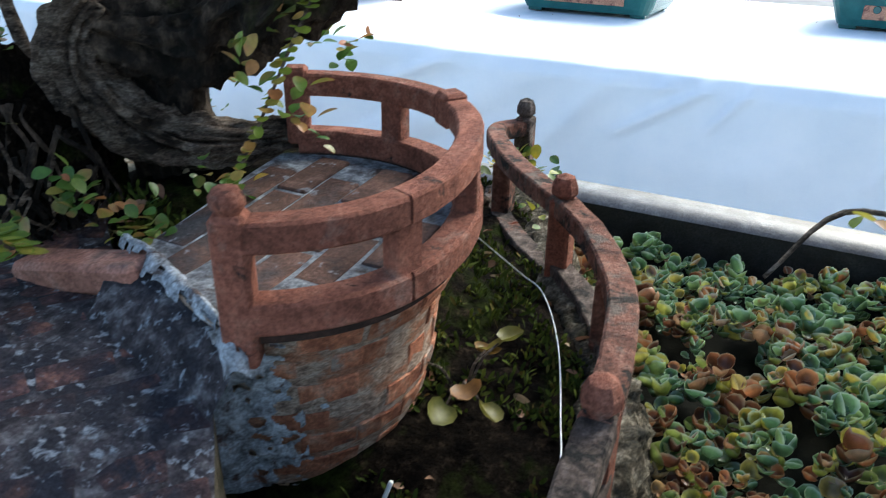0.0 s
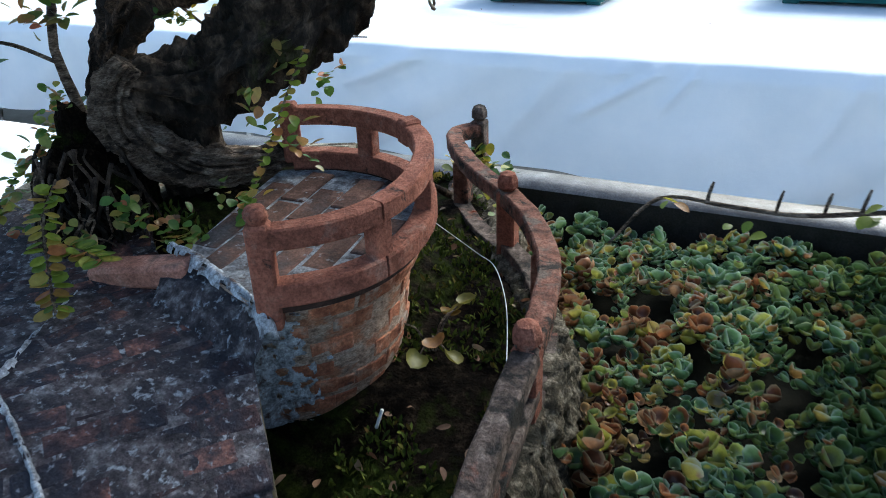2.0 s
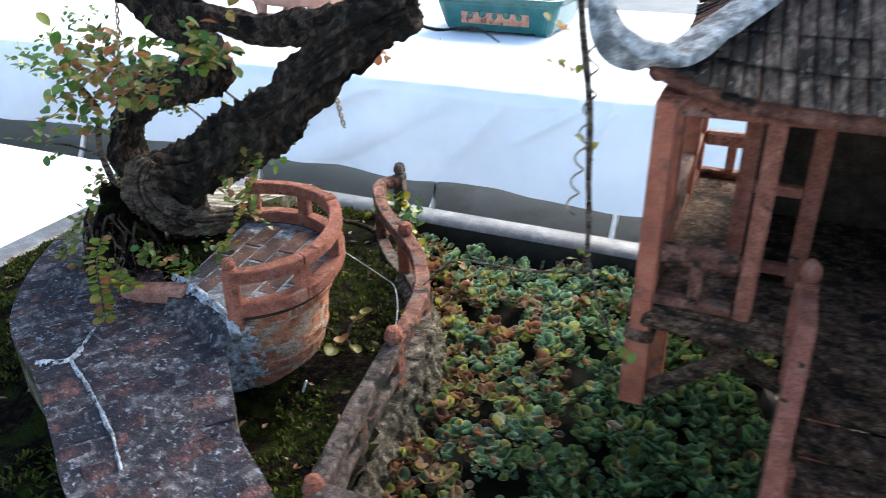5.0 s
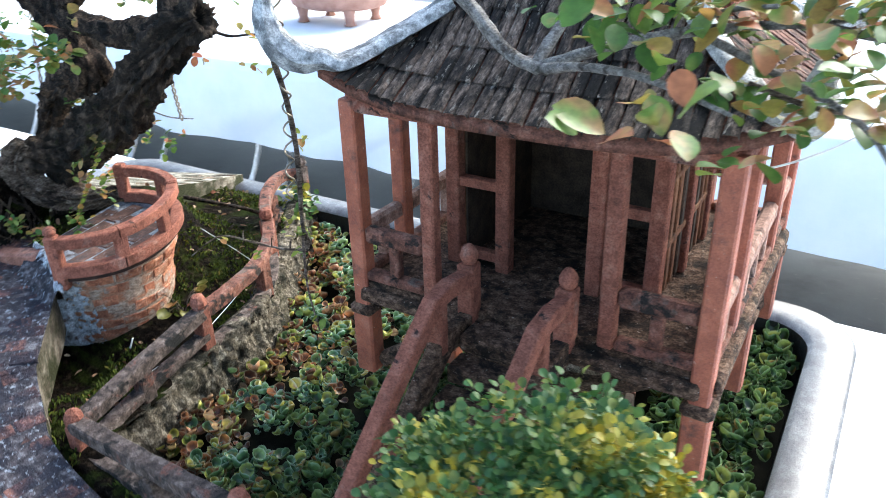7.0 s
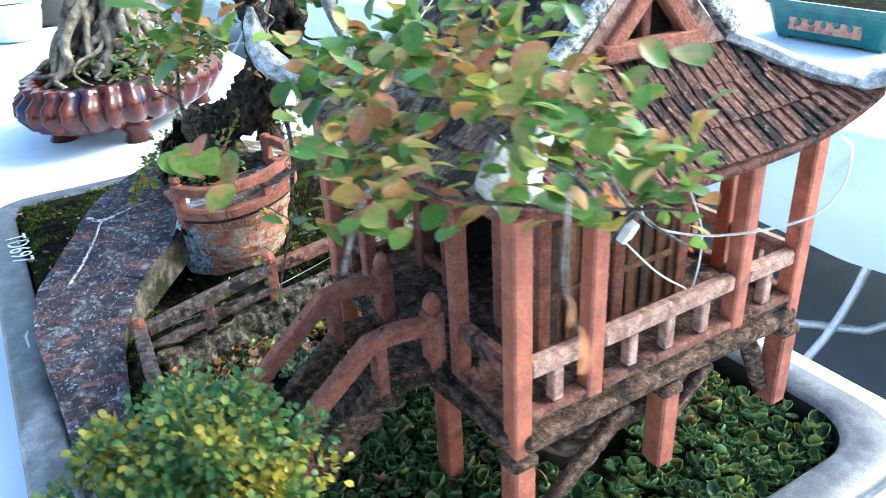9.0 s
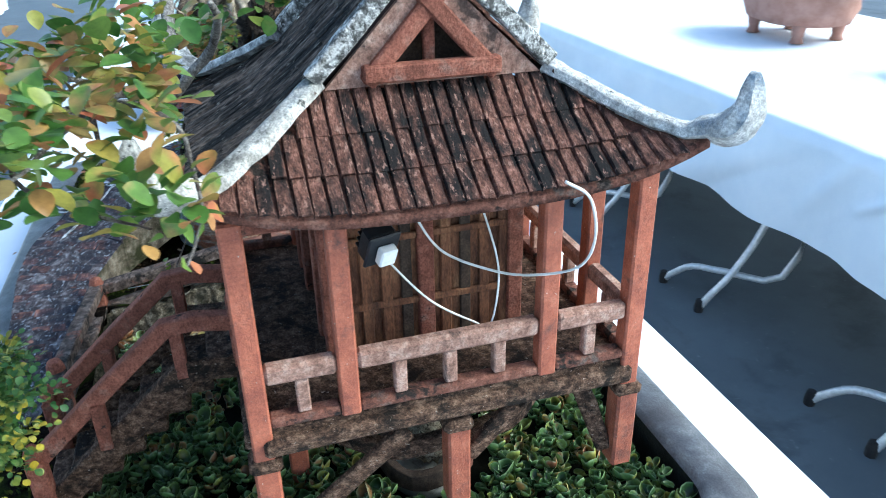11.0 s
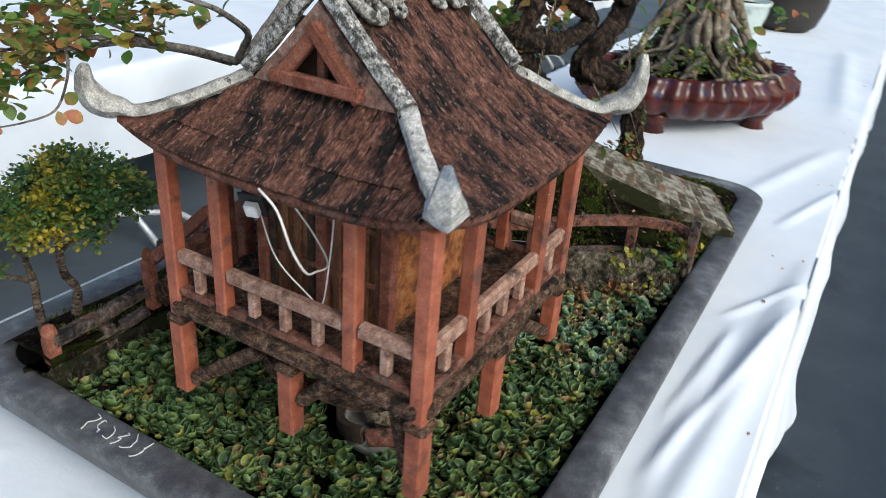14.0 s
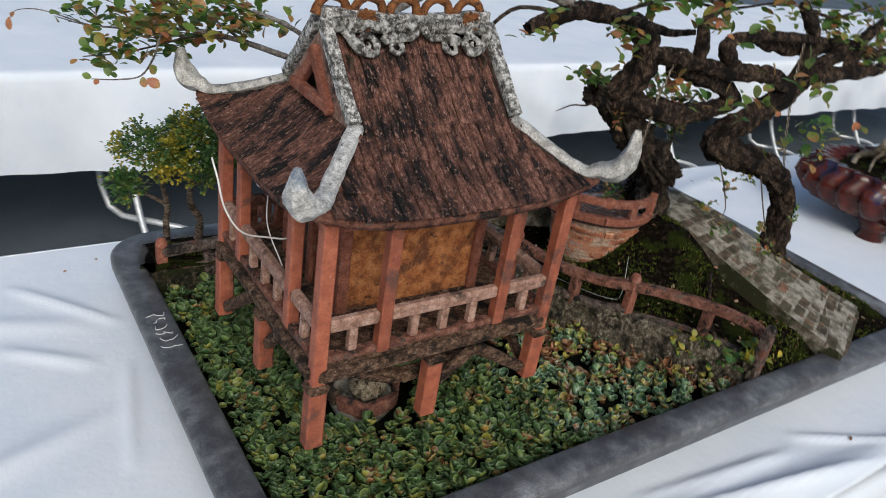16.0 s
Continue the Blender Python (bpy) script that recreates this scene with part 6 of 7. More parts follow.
twigs(tree, [
    [(-0.12, -0.026, 0.250, 0.0042), (-0.09, -0.03, 0.262, 0.004), (-0.06, -0.03, 0.272, 0.0036), (-0.01, -0.045, 0.285, 0.003), (0.04, -0.055, 0.292, 0.002), (0.085, -0.05, 0.285, 0.001)],
    [(-0.122, -0.028, 0.250, 0.0042), (-0.115, -0.012, 0.268, 0.004), (-0.104, 0.006, 0.288, 0.0036), (-0.06, 0.013, 0.315, 0.0028), (-0.02, 0.01, 0.33, 0.002)],
    [(-0.02, -0.045, 0.284, 0.0025), (0.03, -0.09, 0.275, 0.002), (0.07, -0.13, 0.268, 0.0014), (0.09, -0.15, 0.25, 0.0008)],
    [(0.04, -0.055, 0.292, 0.002), (0.09, -0.07, 0.288, 0.0014), (0.14, -0.075, 0.29, 0.0009), (0.17, -0.09, 0.295, 0.0006)],
    [(0.14, -0.075, 0.29, 0.0009), (0.18, -0.11, 0.297, 0.0007), (0.204, -0.131, 0.292, 0.0005), (0.213, -0.133, 0.281, 0.0004)],
    [(-0.115, -0.028, 0.250, 0.004), (-0.08, -0.06, 0.262, 0.003), (-0.03, -0.10, 0.27, 0.0022), (0.02, -0.13, 0.265, 0.001)],
    [(0.04, -0.055, 0.292, 0.002), (0.068, -0.03, 0.296, 0.0014), (0.079, -0.014, 0.286, 0.0013), (0.085, -0.011, 0.271, 0.0012), (0.100, -0.009, 0.251, 0.0010), (0.125, -0.013, 0.246, 0.0008), (0.150, -0.017, 0.246, 0.0005)],
    [(-0.03, -0.04, 0.28, 0.002), (0.0, -0.08, 0.30, 0.0015), (0.03, -0.12, 0.31, 0.001)],
], BRANCH_GREY)
foliage([(0.0, -0.05, 0.295, 0.035), (0.04, -0.06, 0.29, 0.032), (-0.01, -0.10, 0.29, 0.035), (0.02, -0.11, 0.296, 0.026), (0.065, -0.045, 0.288, 0.026), (-0.045, -0.09, 0.285, 0.028), (0.0, -0.02, 0.315, 0.03), (0.124, -0.084, 0.292, 0.024), (-0.067, -0.061, 0.295, 0.026), (-0.035, -0.045, 0.31, 0.03), (0.03, -0.03, 0.308, 0.03), (0.06, -0.07, 0.302, 0.028), (0.10, -0.055, 0.302, 0.022), (-0.02, -0.085, 0.305, 0.03), (0.15, -0.06, 0.30, 0.018), (-0.02, -0.175, 0.335, 0.02), (0.09, -0.025, 0.30, 0.024)], 7, 0.0152, LEAF, tree, 0.03, seed=11)
foliage([(0.008, -0.168, 0.264, 0.010)], 3, 0.021, LEAF, tree, 0.03, seed=12)
foliage([(0.055, -0.093, 0.261, 0.022), (0.09, -0.068, 0.262, 0.022), (0.118, -0.055, 0.262, 0.022), (0.040, -0.128, 0.262, 0.020), (0.150, -0.027, 0.268, 0.018), (0.128, -0.022, 0.263, 0.018), (0.080, -0.125, 0.262, 0.018), (0.03, -0.11, 0.255, 0.02)], 5, 0.0148, LEAF, tree, 0.03, seed=62)
twigs(tree, [[(0.02, -0.10, 0.272, 0.0016), (0.06, -0.095, 0.262, 0.0013), (0.11, -0.06, 0.262, 0.0010), (0.155, -0.027, 0.268, 0.0006)], [(0.0, -0.115, 0.270, 0.0014), (0.006, -0.15, 0.262, 0.0011), (0.012, -0.172, 0.258, 0.0006)]], BARK_PALE)
foliage([(-0.80, 0.01, 0.165, 0.035), (-0.76, -0.02, 0.18, 0.04), (-0.83, -0.03, 0.15, 0.04), (-0.80, -0.05, 0.185, 0.04), (-0.72, 0.02, 0.20, 0.03), (-0.85, 0.02, 0.19, 0.035)], 17, 0.0145, LEAF, tree, 0.03, seed=13)
foliage([(-0.45, 0.18, 0.335, 0.03), (-0.52, 0.40, 0.30, 0.03), (-0.50, 0.33, 0.29, 0.03), (-0.42, 0.30, 0.40, 0.04), (-0.55, 0.25, 0.38, 0.04), (-0.36, 0.13, 0.345, 0.02), (-0.55, 0.36, 0.34, 0.03)], 6, 0.0160, LEAF, tree, 0.03, seed=14)
foliage([(-0.575, 0.09, 0.20, 0.012), (-0.71, 0.03, 0.08, 0.012), (-0.70, 0.0, 0.06, 0.012), (-0.69, 0.01, 0.045, 0.01)], 3, 0.010, LEAF, tree, 0.03, seed=15)

foliage([(0.055, -0.135, 0.278, 0.014)], 4, 0.0115, LEAF, tree, 0.03, seed=61)
hv, hf = [], []
for (hx, hy, hz), (ox, oy, oz), size in (((0.090, -0.009, 0.254), (-0.2, 0.5, 0.5), 0.0145), ((0.094, -0.008, 0.248), (-0.8, 0.6, -0.5), 0.016), ((0.098, -0.009, 0.250), (0.0, 0.4, -0.8), 0.012), ((0.133, -0.014, 0.249), (0.0, -0.2, 1.0), 0.013), ((0.127, -0.013, 0.248), (0.1, 0.3, 0.4), 0.009), ((0.150, -0.017, 0.247), (0.7, 0.1, 0.4), 0.010), ((0.143, -0.016, 0.246), (0.5, 0.4, -0.4), 0.008)):
    leaf_verts(hv, hf, Vector((hx, hy, hz)), Vector((ox, oy, oz)).normalized(), Vector((0.3, 0.8, 0.5)), size, size * 0.78, 0.12)
under(raw_part("hanging_leaves", hv, hf, LEAF), tree)
wv, wf = [], []
leaf_verts(wv, wf, Vector((0.213, -0.133, 0.284)), Vector((0.1, 0.05, -1)).normalized(), Vector((0.4, 0.9, 0)), 0.0155, 0.0075, 0.25)
leaf_verts(wv, wf, Vector((0.207, -0.132, 0.290)), Vector((0.5, -0.3, -0.7)).normalized(), Vector((0.4, 0.9, 0.2)), 0.009, 0.005, 0.25)
under(raw_part("withered_leaf", wv, wf, WITHER), tree)["label"] = "withered orange leaf"

foliage([(-0.53, 0.10, 0.335, 0.016), (-1.02, 0.115, 0.36, 0.035), (-1.10, 0.11, 0.385, 0.04), (-0.76, 0.11, 0.375, 0.03), (-0.60, 0.10, 0.385, 0.035), (-0.87, 0.11, 0.385, 0.035), (-0.70, 0.11, 0.36, 0.025), (-1.16, 0.11, 0.30, 0.03), (-0.66, 0.12, 0.245, 0.02), (-0.50, 0.10, 0.265, 0.014), (-0.80, 0.10, 0.40, 0.04), (-0.68, 0.09, 0.41, 0.04), (-0.95, 0.10, 0.40, 0.045), (-1.06, 0.11, 0.34, 0.03), (-0.57, 0.09, 0.40, 0.03), (-1.15, 0.08, 0.34, 0.035), (-1.27, 0.08, 0.335, 0.035), (-1.34, 0.09, 0.30, 0.03), (-1.24, 0.09, 0.29, 0.025), (-1.0, 0.09, 0.335, 0.03)], 9, 0.0165, LEAF, tree, 0.03, seed=91, aspect=0.8)
foliage([(-1.06, 0.13, 0.16, 0.03), (-1.10, 0.12, 0.13, 0.03), (-1.02, 0.15, 0.19, 0.022), (-1.00, 0.17, 0.02, 0.02), (-0.88, 0.15, 0.09, 0.016)], 9, 0.0085, BOX, tree, 0.03, seed=92)
twigs(tree, [[(-0.50, 0.10, 0.36, 0.003), (-0.60, 0.11, 0.385, 0.0026), (-0.72, 0.11, 0.375, 0.0022), (-0.86, 0.11, 0.39, 0.0016)], [(-0.90, 0.12, 0.385, 0.003), (-1.0, 0.12, 0.37, 0.0024), (-1.12, 0.11, 0.39, 0.0014)], [(-0.69, 0.12, 0.38, 0.003), (-0.62, 0.12, 0.40, 0.002), (-0.55, 0.12, 0.41, 0.001)],
             [(-0.545, 0.076, 0.232, 0.0022), (-0.51, 0.08, 0.222, 0.0016), (-0.475, 0.085, 0.225, 0.0011), (-0.45, 0.08, 0.215, 0.0006)]], BARK)

# hanging wired shoot in front of the pavilion
vine = thing("hanging_shoot", "thin wired shoot hanging down with a few yellow-green leaves", "branch", at=(-0.35, -0.02, 0.3))
twigs(vine, [[(-0.40, 0.10, 0.36, 0.003), (-0.375, 0.03, 0.345, 0.003), (-0.357, -0.022, 0.27, 0.0028), (-0.347, -0.018, 0.20, 0.0026), (-0.344, -0.016, 0.15, 0.0024), (-0.338, -0.026, 0.10, 0.002), (-0.340, -0.02, 0.065, 0.0017)],
             [(-0.338, -0.025, 0.088, 0.0015), (-0.345, -0.01, 0.060, 0.0014), (-0.358, 0.0, 0.052, 0.0013), (-0.39, -0.003, 0.047, 0.0012), (-0.42, -0.010, 0.050, 0.0011), (-0.45, -0.023, 0.055, 0.0009), (-0.467, -0.047, 0.040, 0.0007)],
             [(-0.337, -0.028, 0.085, 0.0015), (-0.318, -0.05, 0.05, 0.001), (-0.293, -0.068, 0.022, 0.0008)]], BARK_PALE)
twigs(vine, [[(x, y, z, 0.0008), (x + 0.001, y, z + 0.007, 0.0009), (x + 0.002, y + 0.001, z + 0.011, 0.0005)] for x, y, z in ((-0.365, 0.0, 0.051), (-0.38, -0.002, 0.048), (-0.40, -0.006, 0.048), (-0.43, -0.013, 0.051), (-0.352, -0.004, 0.056))], BARK_PALE, "bud")
bm = bmesh.new()
tube(bm, [(-0.346 + 0.0038 * math.cos(k * 0.7) - 0.009 * max(0, (k - 45) / 45.0), -0.018 + 0.0038 * math.sin(k * 0.7), 0.30 - k * 0.0021, 0.0009) for k in range(90)], 5)
under(part("wire", bm, WIRE, None, "coiled training wire", smooth=True), vine)
foliage([(-0.344, -0.015, 0.155, 0.006), (-0.352, -0.02, 0.22, 0.008), (-0.337, -0.028, 0.086, 0.006), (-0.42, -0.007, 0.041, 0.004), (-0.452, -0.026, 0.056, 0.006), (-0.293, -0.068, 0.022, 0.005), (-0.358, 0.0, 0.050, 0.004), (-0.355, -0.022, 0.255, 0.008)], 1, 0.0085, HERB, vine, 0.02, seed=21)

# ---- small clipped shrub in the corner ----
shrub = thing("small_shrub", "small clipped shrub with dense green and yellow leaves", "shrub", at=(0.0, -0.24, -0.1))
twigs(shrub, [
    [(0.020, -0.235, -0.105, 0.006), (0.022, -0.236, -0.06, 0.0052), (0.018, -0.240, -0.03, 0.0045), (0.026, -0.235, 0.01, 0.0035), (0.030, -0.225, 0.06, 0.002)],
    [(-0.03, -0.245, -0.105, 0.0075), (-0.032, -0.238, -0.06, 0.006), (-0.018, -0.235, -0.03, 0.0055), (-0.015, -0.23, 0.01, 0.0045), (-0.02, -0.225, 0.07, 0.0025)],
    [(0.018, -0.240, -0.03, 0.0036), (0.03, -0.243, -0.02, 0.0034), (0.045, -0.250, -0.012, 0.0028), (0.06, -0.245, 0.0, 0.0022), (0.082, -0.252, 0.008, 0.0012)],
    [(-0.016, -0.232, 0.0, 0.003), (-0.05, -0.22, 0.03, 0.002), (-0.07, -0.215, 0.06, 0.0012)],
    [(0.026, -0.235, 0.01, 0.002), (0.05, -0.21, 0.04, 0.0015), (0.06, -0.20, 0.06, 0.001)],
    [(0.026, -0.235, 0.01, 0.002), (0.0, -0.20, 0.045, 0.0015), (-0.01, -0.17, 0.06, 0.001)]], BARK_PALE, "trunk")
sv, sf = [], []
srg = random.Random(5)
for cx, cy, cz, rx, rz, n in ((-0.030, -0.210, 0.080, 0.082, 0.036, 110), (0.034, -0.228, 0.076, 0.060, 0.032, 66), (-0.082, -0.205, 0.062, 0.050, 0.028, 50), (0.078, -0.250, 0.008, 0.028, 0.020, 26), (-0.025, -0.20, 0.112, 0.044, 0.022, 34), (-0.01, -0.215, 0.045, 0.060, 0.018, 34)):
    for _ in range(n):
        d = Vector((srg.gauss(0, 1), srg.gauss(0, 1), srg.gauss(0, 1) + 0.2)).normalized()
        tuft = Vector((cx, cy, cz)) + Vector((d.x * rx, d.y * rx, d.z * rz)) * srg.uniform(0.35, 1.0) ** 0.6
        for _k in range(30):
            e = Vector((srg.gauss(0, 1), srg.gauss(0, 1), srg.gauss(0, 0.8)))
            o = (e * 0.9 + d * 0.4 + Vector((0, 0, 0.25))).normalized()
            s = srg.uniform(0.0042, 0.0068)
            leaf_verts(sv, sf, tuft + e * 0.0058, o, Vector((srg.uniform(-0.8, 0.8), srg.uniform(-0.8, 0.8), 1)), s, s * 0.82, 0.14)
under(raw_part("crown", sv, sf, BOX), shrub)

# ---- cable, spotlight, jar ----
spot = thing("spotlight", "small black spotlight with a white square front under the eaves", "lamp", at=(-0.02, 0.10, 0.16))
AIM = Matrix.Translation((-0.012, 0.097, 0.166)) @ Matrix.Rotation(0.30, 4, "Z") @ Matrix.Rotation(0.45, 4, "Y")
bm = bmesh.new()
box(bm, (0.0135, 0.022, 0.026), AIM, 0.002)
under(part("housing", bm, PLASTIC, None), spot)
bm = bmesh.new()
box(bm, (0.003, 0.025, 0.029), AIM @ Matrix.Translation((0.0074, 0, 0)), 0.001)
under(part("bezel", bm, PLASTIC, None), spot)
for k in range(4):
    bm = bmesh.new()
    box(bm, (0.005, 0.020, 0.0018), AIM @ Matrix.Translation((-0.0085, 0, -0.009 + 0.006 * k)), 0.0004)
    under(part("fin", bm, PLASTIC, None), spot)
bm = bmesh.new()
tube(bm, [(-0.018, 0.095, 0.176, 0.0022), (-0.022, 0.095, 0.190, 0.0022), (-0.024, 0.095, 0.202, 0.0022)], 6)
under(part("bracket", bm, PLASTIC, None), spot)
bm = bmesh.new()
box(bm, (0.008, 0.0130, 0.0150), AIM @ Matrix.Translation((0.0128, 0.001, -0.001)), 0.0012)
under(part("front", bm, WHITEP, None, "white square front"), spot)


def cable(name, pts, r, material, label):
    bm = bmesh.new()
    tube(bm, smooth_line([(*p, r) for p in pts], 8), 6)
    return tagged(part(name, bm, material, None, smooth=True), label, "cable")


cable("cable", [(0.083, 0.192, 0.233), (0.083, 0.209, 0.220), (0.078, 0.217, 0.190), (0.061, 0.216, 0.162), (0.030, 0.200, 0.143), (-0.007, 0.184, 0.130), (-0.027, 0.150, 0.142), (-0.018, 0.127, 0.178), (-0.018, 0.118, 0.203)], 0.0010, CABLE, "loose white cable looped under the pavilion eaves")
cable("cable", [(-0.012, 0.10, 0.155), (0.0, 0.13, 0.12), (-0.002, 0.165, 0.093), (-0.004, 0.179, 0.086), (-0.006, 0.186, 0.13), (-0.02, 0.18, 0.17), (-0.03, 0.17, 0.203)], 0.0008, CABLE, "thin white cable hanging below the spotlight")
cable("silver_thread", [(-0.655, 0.12, -0.04), (-0.62, 0.155, -0.088), (-0.60, 0.149, -0.096), (-0.572, 0.10, -0.097), (-0.547, 0.035, -0.097), (-0.532, -0.015, -0.097), (-0.530, -0.09, -0.099), (-0.526, -0.15, -0.10)], 0.00045, THREAD, "thin silver wire lying on the soil")
cable("wire_stub", [(-0.600, -0.05, -0.108), (-0.597, -0.046, -0.096)], 0.0011, CABLE, "white wire stub sticking out of the moss")
JX, JY = -0.135, 0.158
jar = thing("round_jar", "small round glazed jar with a dark rim standing in the water", "jar", at=(JX, JY, -0.188))
bm = bmesh.new()
lathe(bm, [(0.018, -0.188), (0.033, -0.180), (0.043, -0.162), (0.044, -0.147), (0.041, -0.143), (0.037, -0.143), (0.036, -0.158)], Matrix.Translation((JX, JY, 0)), 28)
under(part("body", bm, JARWHITE, None, smooth=True), jar)
for a0, a1, mat, words in ((20, 165, RAIL_RED, "chipped red-brown clay half ring"), (172, 372, DARKWOOD_AND_SHADE, "blackened clay half ring")):
    bm = bmesh.new()
    tube(bm, [(JX + 0.046 * math.cos(radians(a0 + (a1 - a0) * k / 14)), JY + 0.046 * math.sin(radians(a0 + (a1 - a0) * k / 14)), -0.138 + 0.003 * math.sin(k), 0.01) for k in range(15)], section=(0.009, 0.021))
    for v in bm.verts:
        v.co += Vector((noise.noise(v.co * 90), noise.noise(v.co * 90 + Vector((3, 0, 0))), noise.noise(v.co * 90 + Vector((7, 0, 0))))) * 0.0018
    under(part("ring", bm, mat, None, words), jar)
bm = bmesh.new()
bmesh.ops.create_icosphere(bm, subdivisions=4, radius=1.0)
for v in bm.verts:
    n = v.co.copy()
    k = 1 + 0.20 * noise.noise(n * 2.0) + 0.16 * noise.noise(n * 5) - 0.22 * max(0.0, noise.noise(n * 9)) - 0.12 * max(0.0, noise.noise(n * 19))
    v.co = Vector((JX - 0.002 + n.x * 0.026 * k, JY + 0.006 + n.y * 0.024 * k, -0.126 + n.z * 0.026 * k))
tagged(part("porous_stone", bm, PORE, None, smooth=True), "pale beige porous stone lying in the jar", "stone")

# ---- pots on the tables ----


def green_pot(x, y, z, w, d, h, turn, label):
    p = thing("rectangular_pot", label, "pot", "green glazed pots", (x, y, z))
    m0 = pose(x, y, z, 0, 0, turn)
    bm = bmesh.new()
    loops = []
    for k, zz, r in ((0.86, 0.012, 0.03), (0.90, 0.03, 0.035), (1.0, h - 0.03, 0.04), (1.0, h - 0.022, 0.04), (1.06, h - 0.018, 0.045), (1.06, h, 0.045), (0.97, h, 0.04), (0.95, h - 0.03, 0.04)):
        loops.append([bm.verts.new(m0 @ q) for q in rounded(-w / 2 * k, w / 2 * k, -d / 2 * k, d / 2 * k, r, zz, 4)])
    for a, b in zip(loops, loops[1:]):
        for k in range(len(a)):
            bm.faces.new((a[k], a[(k + 1) % len(a)], b[(k + 1) % len(a)], b[k]))
    bm.faces.new(list(reversed(loops[0])))
    under(part("body", bm, GREENPOT, None, smooth=False), p)
    bm = bmesh.new()
    bm.faces.new([bm.verts.new(m0 @ q) for q in rounded(-w / 2 * 0.95, w / 2 * 0.95, -d / 2 * 0.95, d / 2 * 0.95, 0.04, h - 0.012, 4)])
    under(part("moss", bm, SOIL, None), p)
    for s in (-1, 1):
        bm = bmesh.new()
        box(bm, (w * 0.56, 0.006, h * 0.5), m0 @ Matrix.Translation((0, s * d / 2 * 0.945, h * 0.52)) @ Matrix.Rotation(s * -0.07, 4, "X"), 0.002)
        under(part("panel", bm, ORANGE, None, "unglazed terracotta panel with dark flowers"), p)
        for k in range(5):
            bm = bmesh.new()
            lathe(bm, [(0.012 + 0.004 * (k % 2), 0), (0.010, 0.004)], m0 @ Matrix.Translation(((k - 2) * w * 0.10, s * (d / 2 * 0.95 + 0.003), h * (0.5 + 0.06 * (k % 2)))) @ Matrix.Rotation(s * radians(-90), 4, "X"), 8)
            under(part("flower", bm, GREENPOT, None), p)
        for q in (-1, 1):
            bm = bmesh.new()
            box(bm, (0.05, 0.04, 0.014), m0 @ Matrix.Translation((q * w * 0.36, s * d * 0.34, 0.007)), 0.003)
            under(part("foot", bm, GREENPOT, None), p)
    return p


NT = -0.232
green_pot(-1.245, 2.42, NT, 0.50, 0.36, 0.14, -2, "green glazed rectangular pot with terracotta flower panel")
green_pot(-0.28, 2.55, NT, 0.46, 0.34, 0.13, -6, "green glazed rectangular pot filled with moss")


def footed_pot(x, y, z, r, h, material, label, squash=(1, 1)):
    p = thing("footed_pot", label, "pot", at=(x, y, z))
    bm = bmesh.new()
    lathe(bm, [(r * 0.7, 0.06), (r * 0.9, 0.075), (r * 1.0, h * 0.6), (r * 0.96, h - 0.02), (r * 1.08, h - 0.012), (r * 1.08, h), (r * 0.94, h), (r * 0.9, h - 0.03)], Matrix.Translation((x, y, z)), 28, squash)
    under(part("body", bm, material, None, smooth=True), p)
    bm = bmesh.new()
    lathe(bm, [(r * 0.92, h - 0.03), (r * 0.9, h - 0.02)], Matrix.Translation((x, y, z)), 28, squash)
    under(part("soil", bm, SOIL, None), p)
    for k in range(4):
        a = math.pi / 4 + k * math.pi / 2
        bm = bmesh.new()
        lathe(bm, [(0.028, 0), (0.02, 0.02), (0.026, 0.05), (0.034, 0.08)], Matrix.Translation((x + r * 0.72 * math.cos(a) * squash[0], y + r * 0.72 * math.sin(a) * squash[1], z)), 8)
        under(part("foot", bm, material, None, smooth=True), p)
    return p


footed_pot(-2.20, 2.35, NT, 0.24, 0.22, PINKPOT, "pale terracotta pot on little feet", (1.1, 0.8))

# brown fluted pot with a root-over bonsai, further along the table
bp = thing("oval_pot", "glossy brown glazed oval pot with fluted sides on short feet", "pot", at=(-1.90, 0.07, TABLE_Z))
BPX, BPY = -1.90, 0.07
TURN = Matrix.Translation((BPX, BPY, TABLE_Z)) @ Matrix.Rotation(radians(48.6), 4, "Z") @ Matrix.Scale(1.06, 4)
bm = bmesh.new()
lathe(bm, [(0.14, 0.032), (0.19, 0.038), (0.24, 0.062), (0.262, 0.095), (0.258, 0.125), (0.236, 0.142), (0.238, 0.156), (0.216, 0.156), (0.21, 0.135)], TURN, 208, (0.76, 1.24), 0.085, 30)
under(part("body", bm, BROWNPOT, None, smooth=True), bp)
bm = bmesh.new()
lathe(bm, [(0.214, 0.130), (0.19, 0.144)], TURN, 32, (0.76, 1.24))
under(part("soil", bm, SOIL, None), bp)
for k in range(4):
    a = math.pi / 4 + k * math.pi / 2
    bm = bmesh.new()
    lathe(bm, [(0.035, 0.0), (0.026, 0.02), (0.034, 0.03), (0.05, 0.055)], TURN @ Matrix.Translation((0.145 * math.cos(a), 0.235 * math.sin(a), 0)), 10)
    under(part("foot", bm, BROWNPOT, None, smooth=True), bp)
rt = thing("root_bonsai", "bonsai with a tangle of pale exposed roots in the brown pot", "tree", at=(BPX, BPY, -0.06))
rr = random.Random(9)
